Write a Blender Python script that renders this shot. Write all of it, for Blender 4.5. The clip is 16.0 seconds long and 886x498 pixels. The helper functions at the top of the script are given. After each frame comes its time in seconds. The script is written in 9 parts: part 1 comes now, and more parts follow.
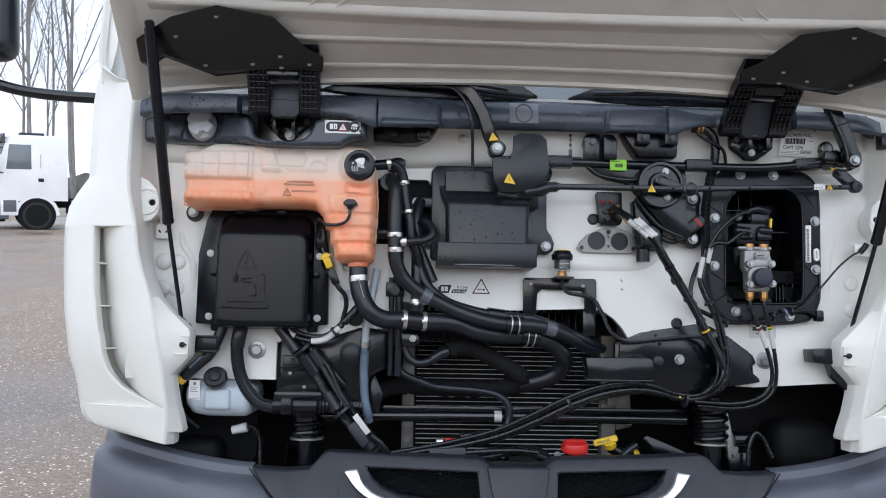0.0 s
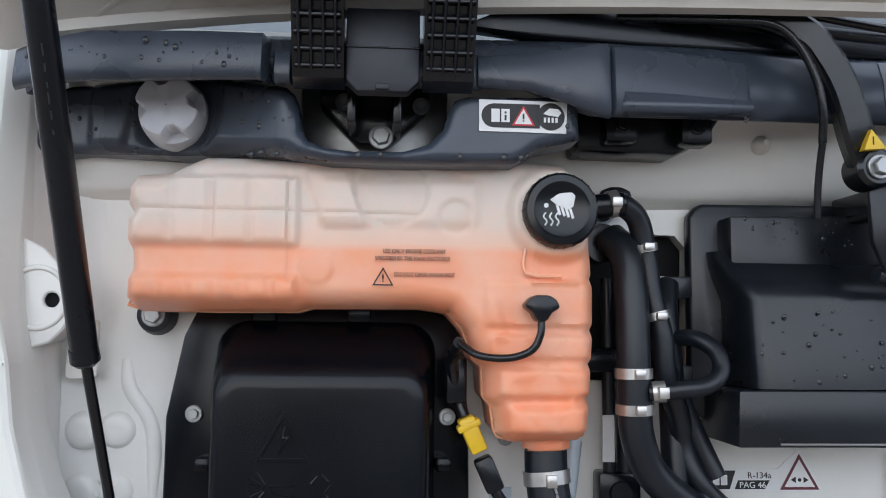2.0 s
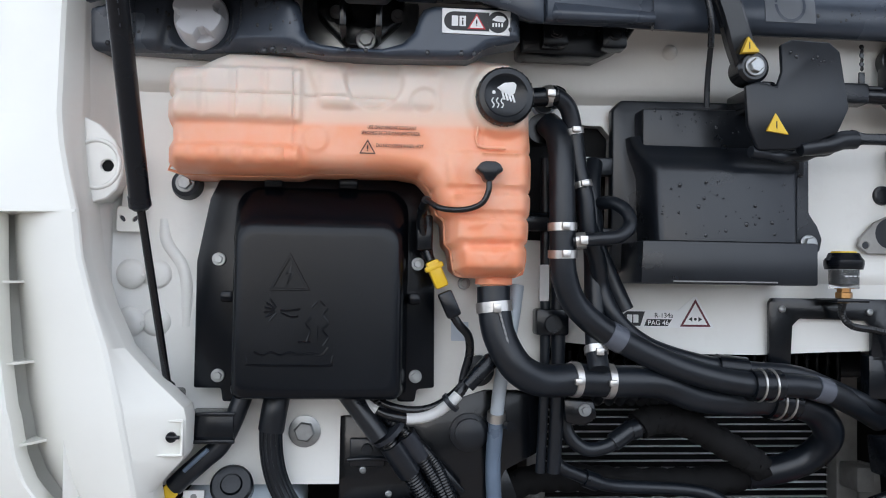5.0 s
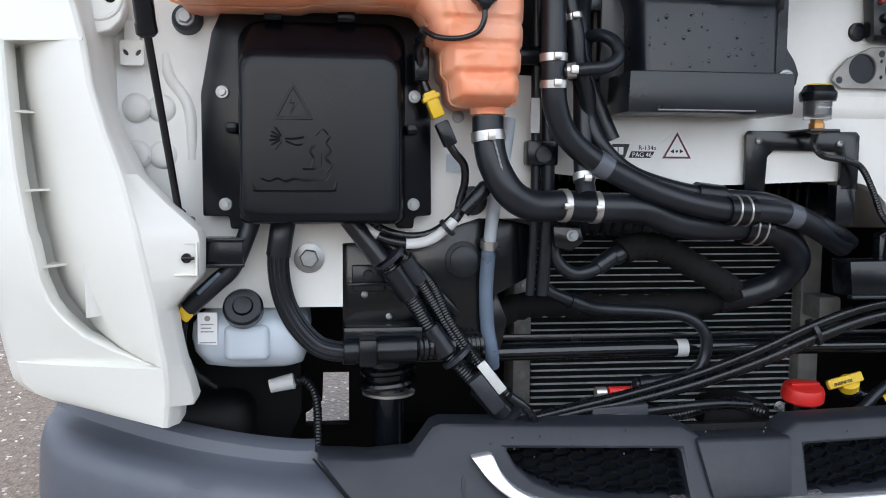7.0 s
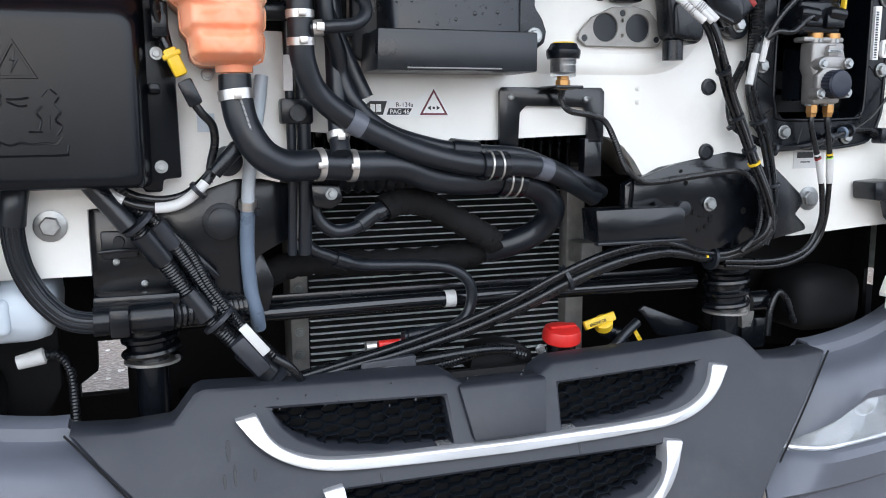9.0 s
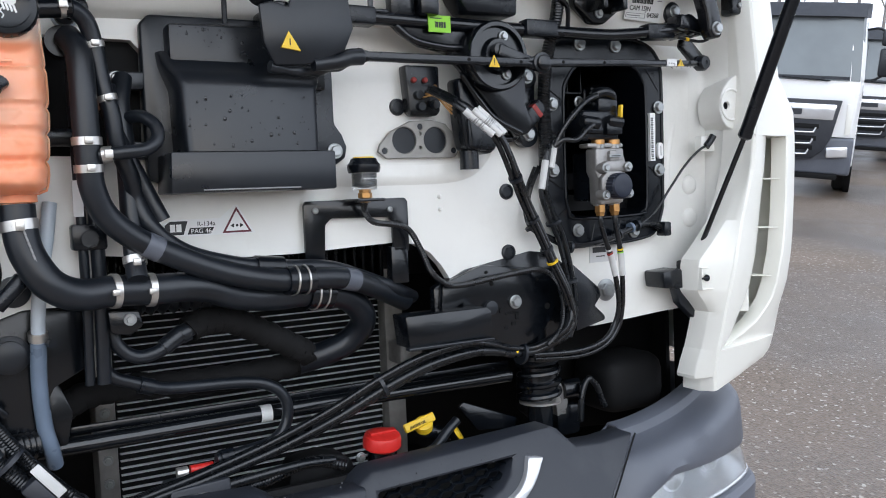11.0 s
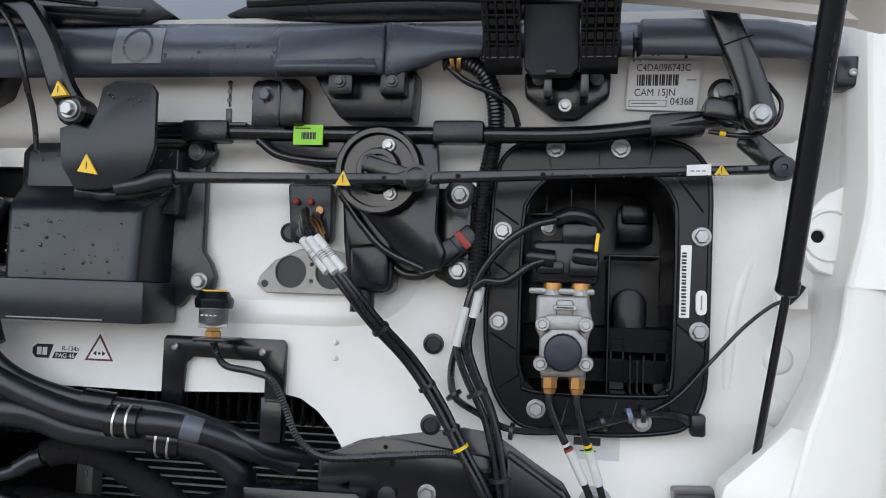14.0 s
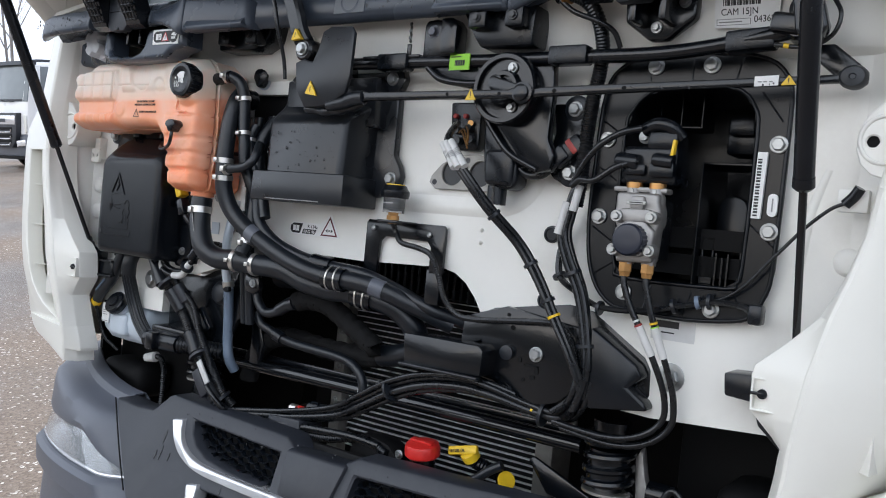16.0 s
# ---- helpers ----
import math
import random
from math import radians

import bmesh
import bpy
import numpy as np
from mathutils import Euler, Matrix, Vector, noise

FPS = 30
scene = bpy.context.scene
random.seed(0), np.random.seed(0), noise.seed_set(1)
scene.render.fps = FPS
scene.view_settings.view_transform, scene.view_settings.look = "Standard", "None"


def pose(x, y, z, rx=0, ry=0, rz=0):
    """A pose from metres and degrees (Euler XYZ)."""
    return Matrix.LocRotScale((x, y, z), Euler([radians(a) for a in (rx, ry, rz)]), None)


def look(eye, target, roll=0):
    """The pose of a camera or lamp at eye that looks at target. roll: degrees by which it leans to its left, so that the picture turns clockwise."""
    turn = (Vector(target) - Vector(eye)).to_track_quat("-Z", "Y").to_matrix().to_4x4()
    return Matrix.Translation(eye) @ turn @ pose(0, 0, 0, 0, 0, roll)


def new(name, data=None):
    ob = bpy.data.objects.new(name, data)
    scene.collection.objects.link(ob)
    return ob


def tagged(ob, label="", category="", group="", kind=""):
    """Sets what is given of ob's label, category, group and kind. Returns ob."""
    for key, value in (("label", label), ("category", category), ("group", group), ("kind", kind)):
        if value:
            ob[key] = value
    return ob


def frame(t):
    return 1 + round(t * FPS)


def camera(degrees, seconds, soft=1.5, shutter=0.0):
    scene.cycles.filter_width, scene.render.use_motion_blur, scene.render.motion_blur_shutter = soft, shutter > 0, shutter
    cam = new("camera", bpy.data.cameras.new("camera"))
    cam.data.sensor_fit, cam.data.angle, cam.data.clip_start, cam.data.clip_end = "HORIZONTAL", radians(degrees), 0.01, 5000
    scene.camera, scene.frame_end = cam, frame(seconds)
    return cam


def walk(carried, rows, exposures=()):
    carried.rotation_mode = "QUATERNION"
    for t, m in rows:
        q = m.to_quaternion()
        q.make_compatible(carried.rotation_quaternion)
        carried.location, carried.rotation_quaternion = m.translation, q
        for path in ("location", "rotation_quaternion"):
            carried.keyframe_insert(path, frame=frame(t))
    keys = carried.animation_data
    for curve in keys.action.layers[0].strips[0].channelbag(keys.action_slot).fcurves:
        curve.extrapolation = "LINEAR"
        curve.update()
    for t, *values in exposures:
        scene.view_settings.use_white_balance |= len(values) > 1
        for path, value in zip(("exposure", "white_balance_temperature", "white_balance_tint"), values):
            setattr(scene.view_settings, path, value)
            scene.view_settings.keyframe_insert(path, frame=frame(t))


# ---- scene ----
cam = camera(55.17, 16.0, soft=1.0)
# The truck's front wall leans back: TIP carries the wall's own axes into the world.
LEAN_BACK = 9.9
TIP = pose(0, 0, 1.4, -LEAN_BACK, 0, 0) @ pose(0, 0, -1.4)
PATH = [
    (0, (-0.2670, -2.0299, 1.3061), (-0.1793, -0.0412, 1.4992), 1.03),
    (0.5, (-0.3917, -1.8071, 1.3597), (-0.2956, 0.1826, 1.5382), 0.89),
    (1, (-0.4988, -1.5499, 1.4134), (-0.3737, 0.4378, 1.5964), 0.84),
    (1.5, (-0.5172, -1.1652, 1.5063), (-0.3615, 0.8218, 1.6732), 0.67),
    (2, (-0.5356, -0.9070, 1.5623), (-0.3978, 1.0788, 1.7560), 0.64),
    (2.5, (-0.5471, -0.8162, 1.5860), (-0.4045, 1.1687, 1.7857), 0.66),
    (3, (-0.5529, -0.8286, 1.5779), (-0.3988, 1.1562, 1.7701), 0.65),
    (3.2, (-0.5506, -0.8434, 1.5707), (-0.3901, 1.1411, 1.7603), 0.66),
    (5.3, (-0.5343, -1.1598, 1.4364), (-0.3542, 0.8311, 1.4960), 0.93),
    (5.5, (-0.5386, -1.1682, 1.4263), (-0.3567, 0.8230, 1.4720), 0.97),
    (6, (-0.5364, -1.1819, 1.3963), (-0.3589, 0.8094, 1.3395), 0.60),
    (6.5, (-0.5689, -1.1860, 1.3847), (-0.3616, 0.7988, 1.2520), 0.67),
    (7, (-0.5712, -1.1880, 1.3747), (-0.3273, 0.7889, 1.1949), 0.36),
    (7.5, (-0.5444, -1.1917, 1.3712), (-0.2648, 0.7769, 1.1556), 0.04),
    (8, (-0.5279, -1.1994, 1.3737), (-0.1680, 0.7525, 1.1276), -0.13),
    (8.5, (-0.4975, -1.2021, 1.3779), (-0.0149, 0.7190, 1.1010), -0.18),
    (9, (-0.4734, -1.2076, 1.3907), (0.1523, 0.6677, 1.0881), -0.29),
    (9.2, (-0.4693, -1.2113, 1.4005), (0.2054, 0.6445, 1.0833), -0.48),
    (11.3, (-0.3981, -1.2419, 1.4377), (0.5762, 0.5035, 1.3707), -2.77),
    (11.5, (-0.3503, -1.2304, 1.4357), (0.6218, 0.5170, 1.3946), -2.99),
    (12, (-0.1397, -1.1464, 1.4896), (0.7994, 0.6186, 1.4363), -2.92),
    (12.5, (0.1010, -1.0614, 1.5158), (0.7474, 0.8311, 1.5381), -2.47),
    (13, (0.2473, -1.0785, 1.5031), (0.6293, 0.8827, 1.5901), -1.48),
    (13.5, (0.3999, -1.1101, 1.4960), (0.4590, 0.8858, 1.6101), 0.13),
    (14, (0.5760, -1.1114, 1.5018), (0.2624, 0.8604, 1.6173), 2.01),
    (14.5, (0.7460, -1.0802, 1.4961), (0.0970, 0.8092, 1.5909), 3.37),
    (15, (0.8664, -1.1589, 1.4781), (-0.0283, 0.6287, 1.5418), 4.19),
    (15.5, (0.9745, -1.2069, 1.4526), (-0.0607, 0.5043, 1.4675), 4.89),
    (16, (1.0225, -1.2079, 1.4325), (-0.1190, 0.4336, 1.3857), 5.59),
]
walk(cam, [(t, TIP @ look(eye, target, roll)) for t, eye, target, roll in PATH],
     exposures=[(0, 0.06, 6120, 10), (1.5, 0.12, 6120, 10), (2.5, 0.0, 6150, 10), (3.2, 0.0, 6150, 10), (5.5, 0.16, 6140, 10), (7, 0.25, 6210, 10), (9, 0.70, 6260, 10), (11.5, 0.26, 6280, 10), (13, 0.14, 6280, 10), (14, 0.24, 6280, 10), (16, 0.08, 6300, 10)])

# ---- world and light ----
SKY_UP, SKY_ROT = 15.0, 194.0
world = bpy.data.worlds.new("overcast_sky")
scene.world = world
world.use_nodes = True
wn, wl = world.node_tree.nodes, world.node_tree.links
sky = wn.new("ShaderNodeTexSky")
sky.sky_type, sky.sun_disc = "NISHITA", False
sky.sun_elevation, sky.sun_rotation = radians(SKY_UP), radians(SKY_ROT)
sky.air_density, sky.dust_density = 1.0, 4.0
cloud = wn.new("ShaderNodeMix")
cloud.data_type = "RGBA"
cloud.inputs[0].default_value = 0.86
cloud.inputs[7].default_value = (10.0, 10.7, 12.2, 1)
wl.new(sky.outputs[0], cloud.inputs[6])
wl.new(cloud.outputs[2], wn["Background"].inputs[0])
wn["Background"].inputs[1].default_value = 0.13

sun = new("sun", bpy.data.lights.new("sun", "SUN"))
sun.data.energy, sun.data.angle, sun.data.color = 1.7, radians(115), (0.90, 0.965, 1.0)
sun.matrix_world = look((-2.5, -10, 3.7), (0, 0, 1))
scene.view_settings.exposure = 0.0


# ---- building helpers ----
FRAME = [TIP]
ORIGIN = {}


def V(*a):
    return Vector(a)


def upper_y(z):
    """The wall's upper strip leans forward from the crease."""
    return -0.034 - (z - 1.743) * 0.36


def finish(bm, name, mat, origin, smooth=38):
    """A mesh from a bmesh: carried into the world, rounded edges shaded smooth."""
    bmesh.ops.remove_doubles(bm, verts=bm.verts, dist=1e-6)
    bmesh.ops.recalc_face_normals(bm, faces=bm.faces)
    lim = radians(smooth)
    for f in bm.faces:
        f.smooth = True
    for e in bm.edges:
        e.smooth = len(e.link_faces) == 2 and e.calc_face_angle(3.2) < lim
    bmesh.ops.transform(bm, matrix=Matrix.Translation(-origin) @ FRAME[0], verts=bm.verts)
    me = bpy.data.meshes.new(name)
    bm.to_mesh(me)
    bm.free()
    if mat:
        me.materials.append(mat)
    return me


def thing(name, at, label, category, group="", kind=""):
    """A thing of several parts: an Empty at its base."""
    ob = new(name)
    ob.empty_display_size = 0.05
    ob.location = FRAME[0] @ Vector(at)
    ORIGIN[ob.name] = ob.location.copy()
    return tagged(ob, label, category, group, kind)


def part(name, bm, mat, parent, label="", smooth=38):
    o = ORIGIN[parent.name]
    ob = new(name, finish(bm, name, mat, o, smooth))
    ob.parent = parent
    ORIGIN[ob.name] = o
    return tagged(ob, label)


def solo(name, bm, mat, label, category, group="", kind="", smooth=38):
    """A thing that is one mesh, with its origin at the middle of its base."""
    pts = [FRAME[0] @ v.co for v in bm.verts]
    lo = V(*(min(p[i] for p in pts) for i in range(3)))
    hi = V(*(max(p[i] for p in pts) for i in range(3)))
    o = V((lo.x + hi.x) / 2, (lo.y + hi.y) / 2, lo.z)
    ob = new(name, finish(bm, name, mat, o, smooth))
    ob.location = o
    ORIGIN[ob.name] = o
    return tagged(ob, label, category, group, kind)


def shared(name, me, parent, m, label=""):
    """A part on a shared mesh at the pose m of the truck's frame."""
    ob = new(name, me)
    ob.parent = parent
    ob.matrix_local = Matrix.Translation(-ORIGIN[parent.name]) @ FRAME[0] @ m
    ORIGIN[ob.name] = ORIGIN[parent.name]
    return tagged(ob, label)


def raw(bm, name, mat, smooth=38):
    """A mesh in its own coordinates, to be shared."""
    keep, FRAME[0] = FRAME[0], Matrix.Identity(4)
    me = finish(bm, name, mat, V(0, 0, 0), smooth)
    FRAME[0] = keep
    return me


def join(*bms):
    out = bms[0]
    for b in bms[1:]:
        me = bpy.data.meshes.new("tmp")
        b.to_mesh(me)
        out.from_mesh(me)
        b.free()
        bpy.data.meshes.remove(me)
    return out


def moved(bm, m):
    bmesh.ops.transform(bm, matrix=m, verts=bm.verts)
    return bm


def bent(bm, fn):
    for v in bm.verts:
        v.co = Vector(fn(*v.co))
    return bm


def soften(bm, width, seg=2, angle=30):
    if width > 0:
        es = [e for e in bm.edges if len(e.link_faces) == 2 and e.calc_face_angle(0) > radians(angle)]
        bmesh.ops.bevel(bm, geom=es, offset=width, segments=seg, profile=0.5, affect="EDGES", clamp_overlap=True)
    return bm


def box(x0, x1, y0, y1, z0, z1, bev=0.0, seg=2):
    bm = bmesh.new()
    bmesh.ops.create_cube(bm, size=1)
    bent(bm, lambda x, y, z: (x0 + (x + 0.5) * (x1 - x0), y0 + (y + 0.5) * (y1 - y0), z0 + (z + 0.5) * (z1 - z0)))
    return soften(bm, bev, seg)


def prism(pts, y0, y1, bev=0.0, seg=2):
    """An outline in x and z, from y0 to y1."""
    bm = bmesh.new()
    a = [bm.verts.new((x, y0, z)) for x, z in pts]
    b = [bm.verts.new((x, y1, z)) for x, z in pts]
    bm.faces.new(a)
    bm.faces.new(b[::-1])
    n = len(pts)
    for i in range(n):
        bm.faces.new((a[i], b[i], b[(i + 1) % n], a[(i + 1) % n]))
    bmesh.ops.recalc_face_normals(bm, faces=bm.faces)
    return soften(bm, bev, seg)


def sheet(outer, holes, y0, y1, bev=0.0):
    """A plate in x and z with holes through it."""
    bm = bmesh.new()
    es = []
    for loop in (outer, *holes):
        vs = [bm.verts.new((x, y0, z)) for x, z in loop]
        es += [bm.edges.new((vs[i], vs[(i + 1) % len(vs)])) for i in range(len(vs))]
    bmesh.ops.triangle_fill(bm, use_beauty=True, edges=es)
    rim = [e for e in bm.edges if len(e.link_faces) == 1]
    faces = list(bm.faces)
    dup = bmesh.ops.duplicate(bm, geom=faces)
    new_f = [g for g in dup["geom"] if isinstance(g, bmesh.types.BMFace)]
    mapping = dup["vert_map"]
    for v in {v for f in new_f for v in f.verts}:
        v.co.y = y1
    bm.verts.ensure_lookup_table()
    for e in rim:
        a, b = e.verts
        bm.faces.new((a, b, mapping[b], mapping[a]))
    bmesh.ops.recalc_face_normals(bm, faces=bm.faces)
    return soften(bm, bev, 1)


def crom(pts, n=8):
    """A smooth line through the points."""
    p = [Vector(q) for q in pts]
    p = [p[0] * 2 - p[1]] + p + [p[-1] * 2 - p[-2]]
    out = []
    for i in range(1, len(p) - 2):
        for k in range(n):
            t = k / n
            a, b, c, d = p[i - 1], p[i], p[i + 1], p[i + 2]
            out.append(0.5 * (2 * b + (c - a) * t + (2 * a - 5 * b + 4 * c - d) * t * t + (3 * b - a - 3 * c + d) * t ** 3))
    out.append(p[-2])
    return out


def sweep(line, radius, seg=12):
    """A round bar along a line; radius is a number or a function of the length run."""
    bm = bmesh.new()
    rings, up, run = [], None, 0.0
    for i, c in enumerate(line):
        d = (line[min(i + 1, len(line) - 1)] - line[max(i - 1, 0)]).normalized()
        if up is None:
            up = d.orthogonal().normalized()
        up = (up - d * up.dot(d)).normalized()
        side = d.cross(up)
        if i:
            run += (c - line[i - 1]).length
        r = radius(run) if callable(radius) else radius
        rings.append([bm.verts.new(c + (up * math.cos(a) + side * math.sin(a)) * r) for a in (2 * math.pi * k / seg for k in range(seg))])
    for a, b in zip(rings, rings[1:]):
        for k in range(seg):
            bm.faces.new((a[k], a[(k + 1) % seg], b[(k + 1) % seg], b[k]))
    bm.faces.new(rings[0][::-1])
    bm.faces.new(rings[-1])
    return bm


def tube(pts, r, n=8, seg=12):
    return sweep(crom(pts, n), r, seg)


def resample(line, step):
    out, carry = [line[0]], 0.0
    for a, b in zip(line, line[1:]):
        length = (b - a).length
        s = step - carry
        while s <= length:
            out.append(a.lerp(b, s / length))
            s += step
        carry = (carry + length) % step
    return out


def corrugated(pts, r, pitch=0.006, depth=0.0018, seg=12):
    line = resample(crom(pts, 10), pitch / 4)
    return sweep(line, lambda s: r + depth * (0.5 + 0.5 * math.cos(2 * math.pi * s / pitch)) - depth, seg)


def lathe(profile, at=(0, 0, 0), axis=(0, -1, 0), seg=24):
    """Turned about an axis: profile of (distance along it, radius)."""
    bm = bmesh.new()
    d = Vector(axis).normalized()
    u = d.orthogonal().normalized()
    w = d.cross(u)
    c = Vector(at)
    rings = []
    for h, r in profile:
        rings.append([bm.verts.new(c + d * h + (u * math.cos(a) + w * math.sin(a)) * max(r, 1e-5)) for a in (2 * math.pi * k / seg for k in range(seg))])
    for a, b in zip(rings, rings[1:]):
        for k in range(seg):
            bm.faces.new((a[k], a[(k + 1) % seg], b[(k + 1) % seg], b[k]))
    bm.faces.new(rings[0][::-1])
    bm.faces.new(rings[-1])
    return bm


def ring_band(pts, r, at, width, thick=0.0015, seg=20):
    """A hose clamp: a short band round a hose's line at the share at of its length."""
    line = crom(pts, 12)
    i = min(len(line) - 2, max(1, round(at * (len(line) - 1))))
    d = (line[i + 1] - line[i - 1]).normalized()
    c = line[i]
    h = width / 2
    return lathe([(-h, r), (-h, r + thick), (h, r + thick), (h, r)], c, d, seg)


def loft(rows, close=False):
    """A skin over rows of points."""
    bm = bmesh.new()
    vs = [[bm.verts.new(p) for p in row] for row in rows]
    for a, b in zip(vs, vs[1:]):
        n = len(a)
        for k in range(n if close else n - 1):
            bm.faces.new((a[k], a[(k + 1) % n], b[(k + 1) % n], b[k]))
    return bm


def thicken(bm, t):
    bmesh.ops.recalc_face_normals(bm, faces=bm.faces)
    bmesh.ops.solidify(bm, geom=list(bm.faces), thickness=t)
    return bm


def mirror_x(bm):
    for v in bm.verts:
        v.co.x = -v.co.x
    bmesh.ops.reverse_faces(bm, faces=bm.faces)
    return bm


def lettering(text, size, at, mat, parent, name="lettering", depth=0.0004, turn=0.0, align="LEFT", squeeze=1.0):
    """Letters that face the viewer of the wall, with the built-in font."""
    cu = bpy.data.curves.new("letters", "FONT")
    cu.body, cu.size, cu.extrude, cu.align_x = text, size, depth, align
    ob = bpy.data.objects.new("letters", cu)
    scene.collection.objects.link(ob)
    dg = bpy.context.evaluated_depsgraph_get()
    me = bpy.data.meshes.new_from_object(ob.evaluated_get(dg))
    bpy.data.objects.remove(ob)
    bm = bmesh.new()
    bm.from_mesh(me)
    bpy.data.meshes.remove(me)
    moved(bm, pose(*at, 90, 0, 0) @ pose(0, 0, 0, 0, 0, turn) @ Matrix.Diagonal((squeeze, 1, 1, 1)))
    return part(name, bm, mat, parent)


# ---- materials ----
def material(name, col, rough=0.5, metal=0.0, var=0.12, scale=9.0, fine=220.0, bump=0.15, dirt=None, dirt_amount=0.0, coat=0.0, spec=0.5):
    """A surface with broad stains and fine grain; dirt: a second colour laid on in patches."""
    m = bpy.data.materials.new(name)
    m.use_nodes = True
    n, l = m.node_tree.nodes, m.node_tree.links
    b = n["Principled BSDF"]
    co = n.new("ShaderNodeTexCoord")
    broad = n.new("ShaderNodeTexNoise")
    broad.inputs["Scale"].default_value, broad.inputs["Detail"].default_value = scale, 6
    grain = n.new("ShaderNodeTexNoise")
    grain.inputs["Scale"].default_value, grain.inputs["Detail"].default_value = fine, 3
    for t in (broad, grain):
        l.new(co.outputs["Object"], t.inputs["Vector"])
    ramp = n.new("ShaderNodeMapRange")
    ramp.inputs[1].default_value, ramp.inputs[2].default_value = 0.3, 0.7
    ramp.inputs[3].default_value, ramp.inputs[4].default_value = 1 - var, 1 + var * 0.6
    l.new(broad.outputs[0], ramp.inputs[0])
    mul = n.new("ShaderNodeMix")
    mul.data_type, mul.blend_type = "RGBA", "MULTIPLY"
    mul.inputs[0].default_value = 1
    mul.inputs[6].default_value = (*col, 1)
    l.new(ramp.outputs[0], mul.inputs[7])
    out = mul.outputs[2]
    if dirt:
        patch = n.new("ShaderNodeTexNoise")
        patch.inputs["Scale"].default_value, patch.inputs["Detail"].default_value, patch.inputs["Roughness"].default_value = scale * 1.7, 9, 0.72
        l.new(co.outputs["Object"], patch.inputs["Vector"])
        r2 = n.new("ShaderNodeMapRange")
        r2.inputs[1].default_value, r2.inputs[2].default_value = 0.5, 0.78
        r2.inputs[3].default_value, r2.inputs[4].default_value = 0, dirt_amount
        l.new(patch.outputs[0], r2.inputs[0])
        mx = n.new("ShaderNodeMix")
        mx.data_type = "RGBA"
        mx.inputs[7].default_value = (*dirt, 1)
        l.new(r2.outputs[0], mx.inputs[0])
        l.new(out, mx.inputs[6])
        out = mx.outputs[2]
    l.new(out, b.inputs["Base Color"])
    rr = n.new("ShaderNodeMapRange")
    rr.inputs[3].default_value, rr.inputs[4].default_value = max(0.03, rough - 0.1), min(1, rough + 0.1)
    l.new(broad.outputs[0], rr.inputs[0])
    l.new(rr.outputs[0], b.inputs["Roughness"])
    bp = n.new("ShaderNodeBump")
    bp.inputs["Strength"].default_value, bp.inputs["Distance"].default_value = bump, 0.0006
    l.new(grain.outputs[0], bp.inputs["Height"])
    l.new(bp.outputs[0], b.inputs["Normal"])
    b.inputs["Metallic"].default_value = metal
    b.inputs["Coat Weight"].default_value = coat
    b.inputs["Specular IOR Level"].default_value = spec
    return m


DUST = (0.105, 0.112, 0.122)
PAINT = material("cream_white_paint", (0.80, 0.79, 0.748), 0.32, var=0.05, scale=5, bump=0.03, dirt=(0.5, 0.47, 0.4), dirt_amount=0.22, coat=0.3)
PANEL = material("white_panel_plastic", (0.81, 0.80, 0.742), 0.38, var=0.04, scale=3, bump=0.05, dirt=(0.6, 0.57, 0.5), dirt_amount=0.12, coat=0.2)
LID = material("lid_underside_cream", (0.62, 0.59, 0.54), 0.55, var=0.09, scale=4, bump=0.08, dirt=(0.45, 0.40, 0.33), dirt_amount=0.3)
BLACK = material("black_plastic", (0.0046, 0.0064, 0.0096), 0.26, var=0.3, scale=14, fine=900, bump=0.16, dirt=DUST, dirt_amount=0.02, spec=0.42)
COVER = material("matt_black_cover_plastic", (0.0026, 0.0039, 0.0064), 0.24, var=0.25, scale=8, fine=900, bump=0.10, dirt=DUST, dirt_amount=0.03, spec=0.30)
GLOSS = material("gloss_black_tube", (0.006, 0.0072, 0.0092), 0.16, var=0.2, scale=14, fine=300, bump=0.05, dirt=DUST, dirt_amount=0.05, coat=0.3)
SATIN = material("black_satin_plastic", (0.0096, 0.012, 0.0162), 0.30, var=0.25, scale=10, fine=700, bump=0.12, dirt=DUST, dirt_amount=0.025)
COWL = material("blue_black_cowl_plastic", (0.044, 0.055, 0.074), 0.27, var=0.25, scale=8, fine=900, bump=0.25, dirt=DUST, dirt_amount=0.04)
STEEL_BLACK = material("black_painted_steel", (0.0034, 0.0047, 0.0070), 0.24, var=0.3, scale=18, fine=300, bump=0.2, dirt=DUST, dirt_amount=0.04, coat=0.15, spec=0.48)
RUBBER = material("black_rubber", (0.0080, 0.0108, 0.0155), 0.36, var=0.3, scale=20, fine=500, bump=0.15, dirt=DUST, dirt_amount=0.03, spec=0.50)
FOAM = material("black_foam_sleeve", (0.009, 0.009, 0.0095), 0.85, var=0.35, scale=30, fine=500, bump=0.7, spec=0.2)
CABLE = material("black_cable_sheath", (0.0050, 0.0062, 0.0082), 0.28, var=0.2, scale=40, bump=0.1, spec=0.55)
# Near-black colour carries the deep shade of cavities, holes and closing sheets.
DARK = material("near_black_shade", (0.0032, 0.0034, 0.0040), 0.7, var=0.4, scale=9, bump=0.4, spec=0.25)
BUMPER = material("grey_bumper_plastic", (0.098, 0.107, 0.130), 0.40, var=0.08, scale=5, fine=900, bump=0.18, dirt=(0.25, 0.25, 0.25), dirt_amount=0.08)
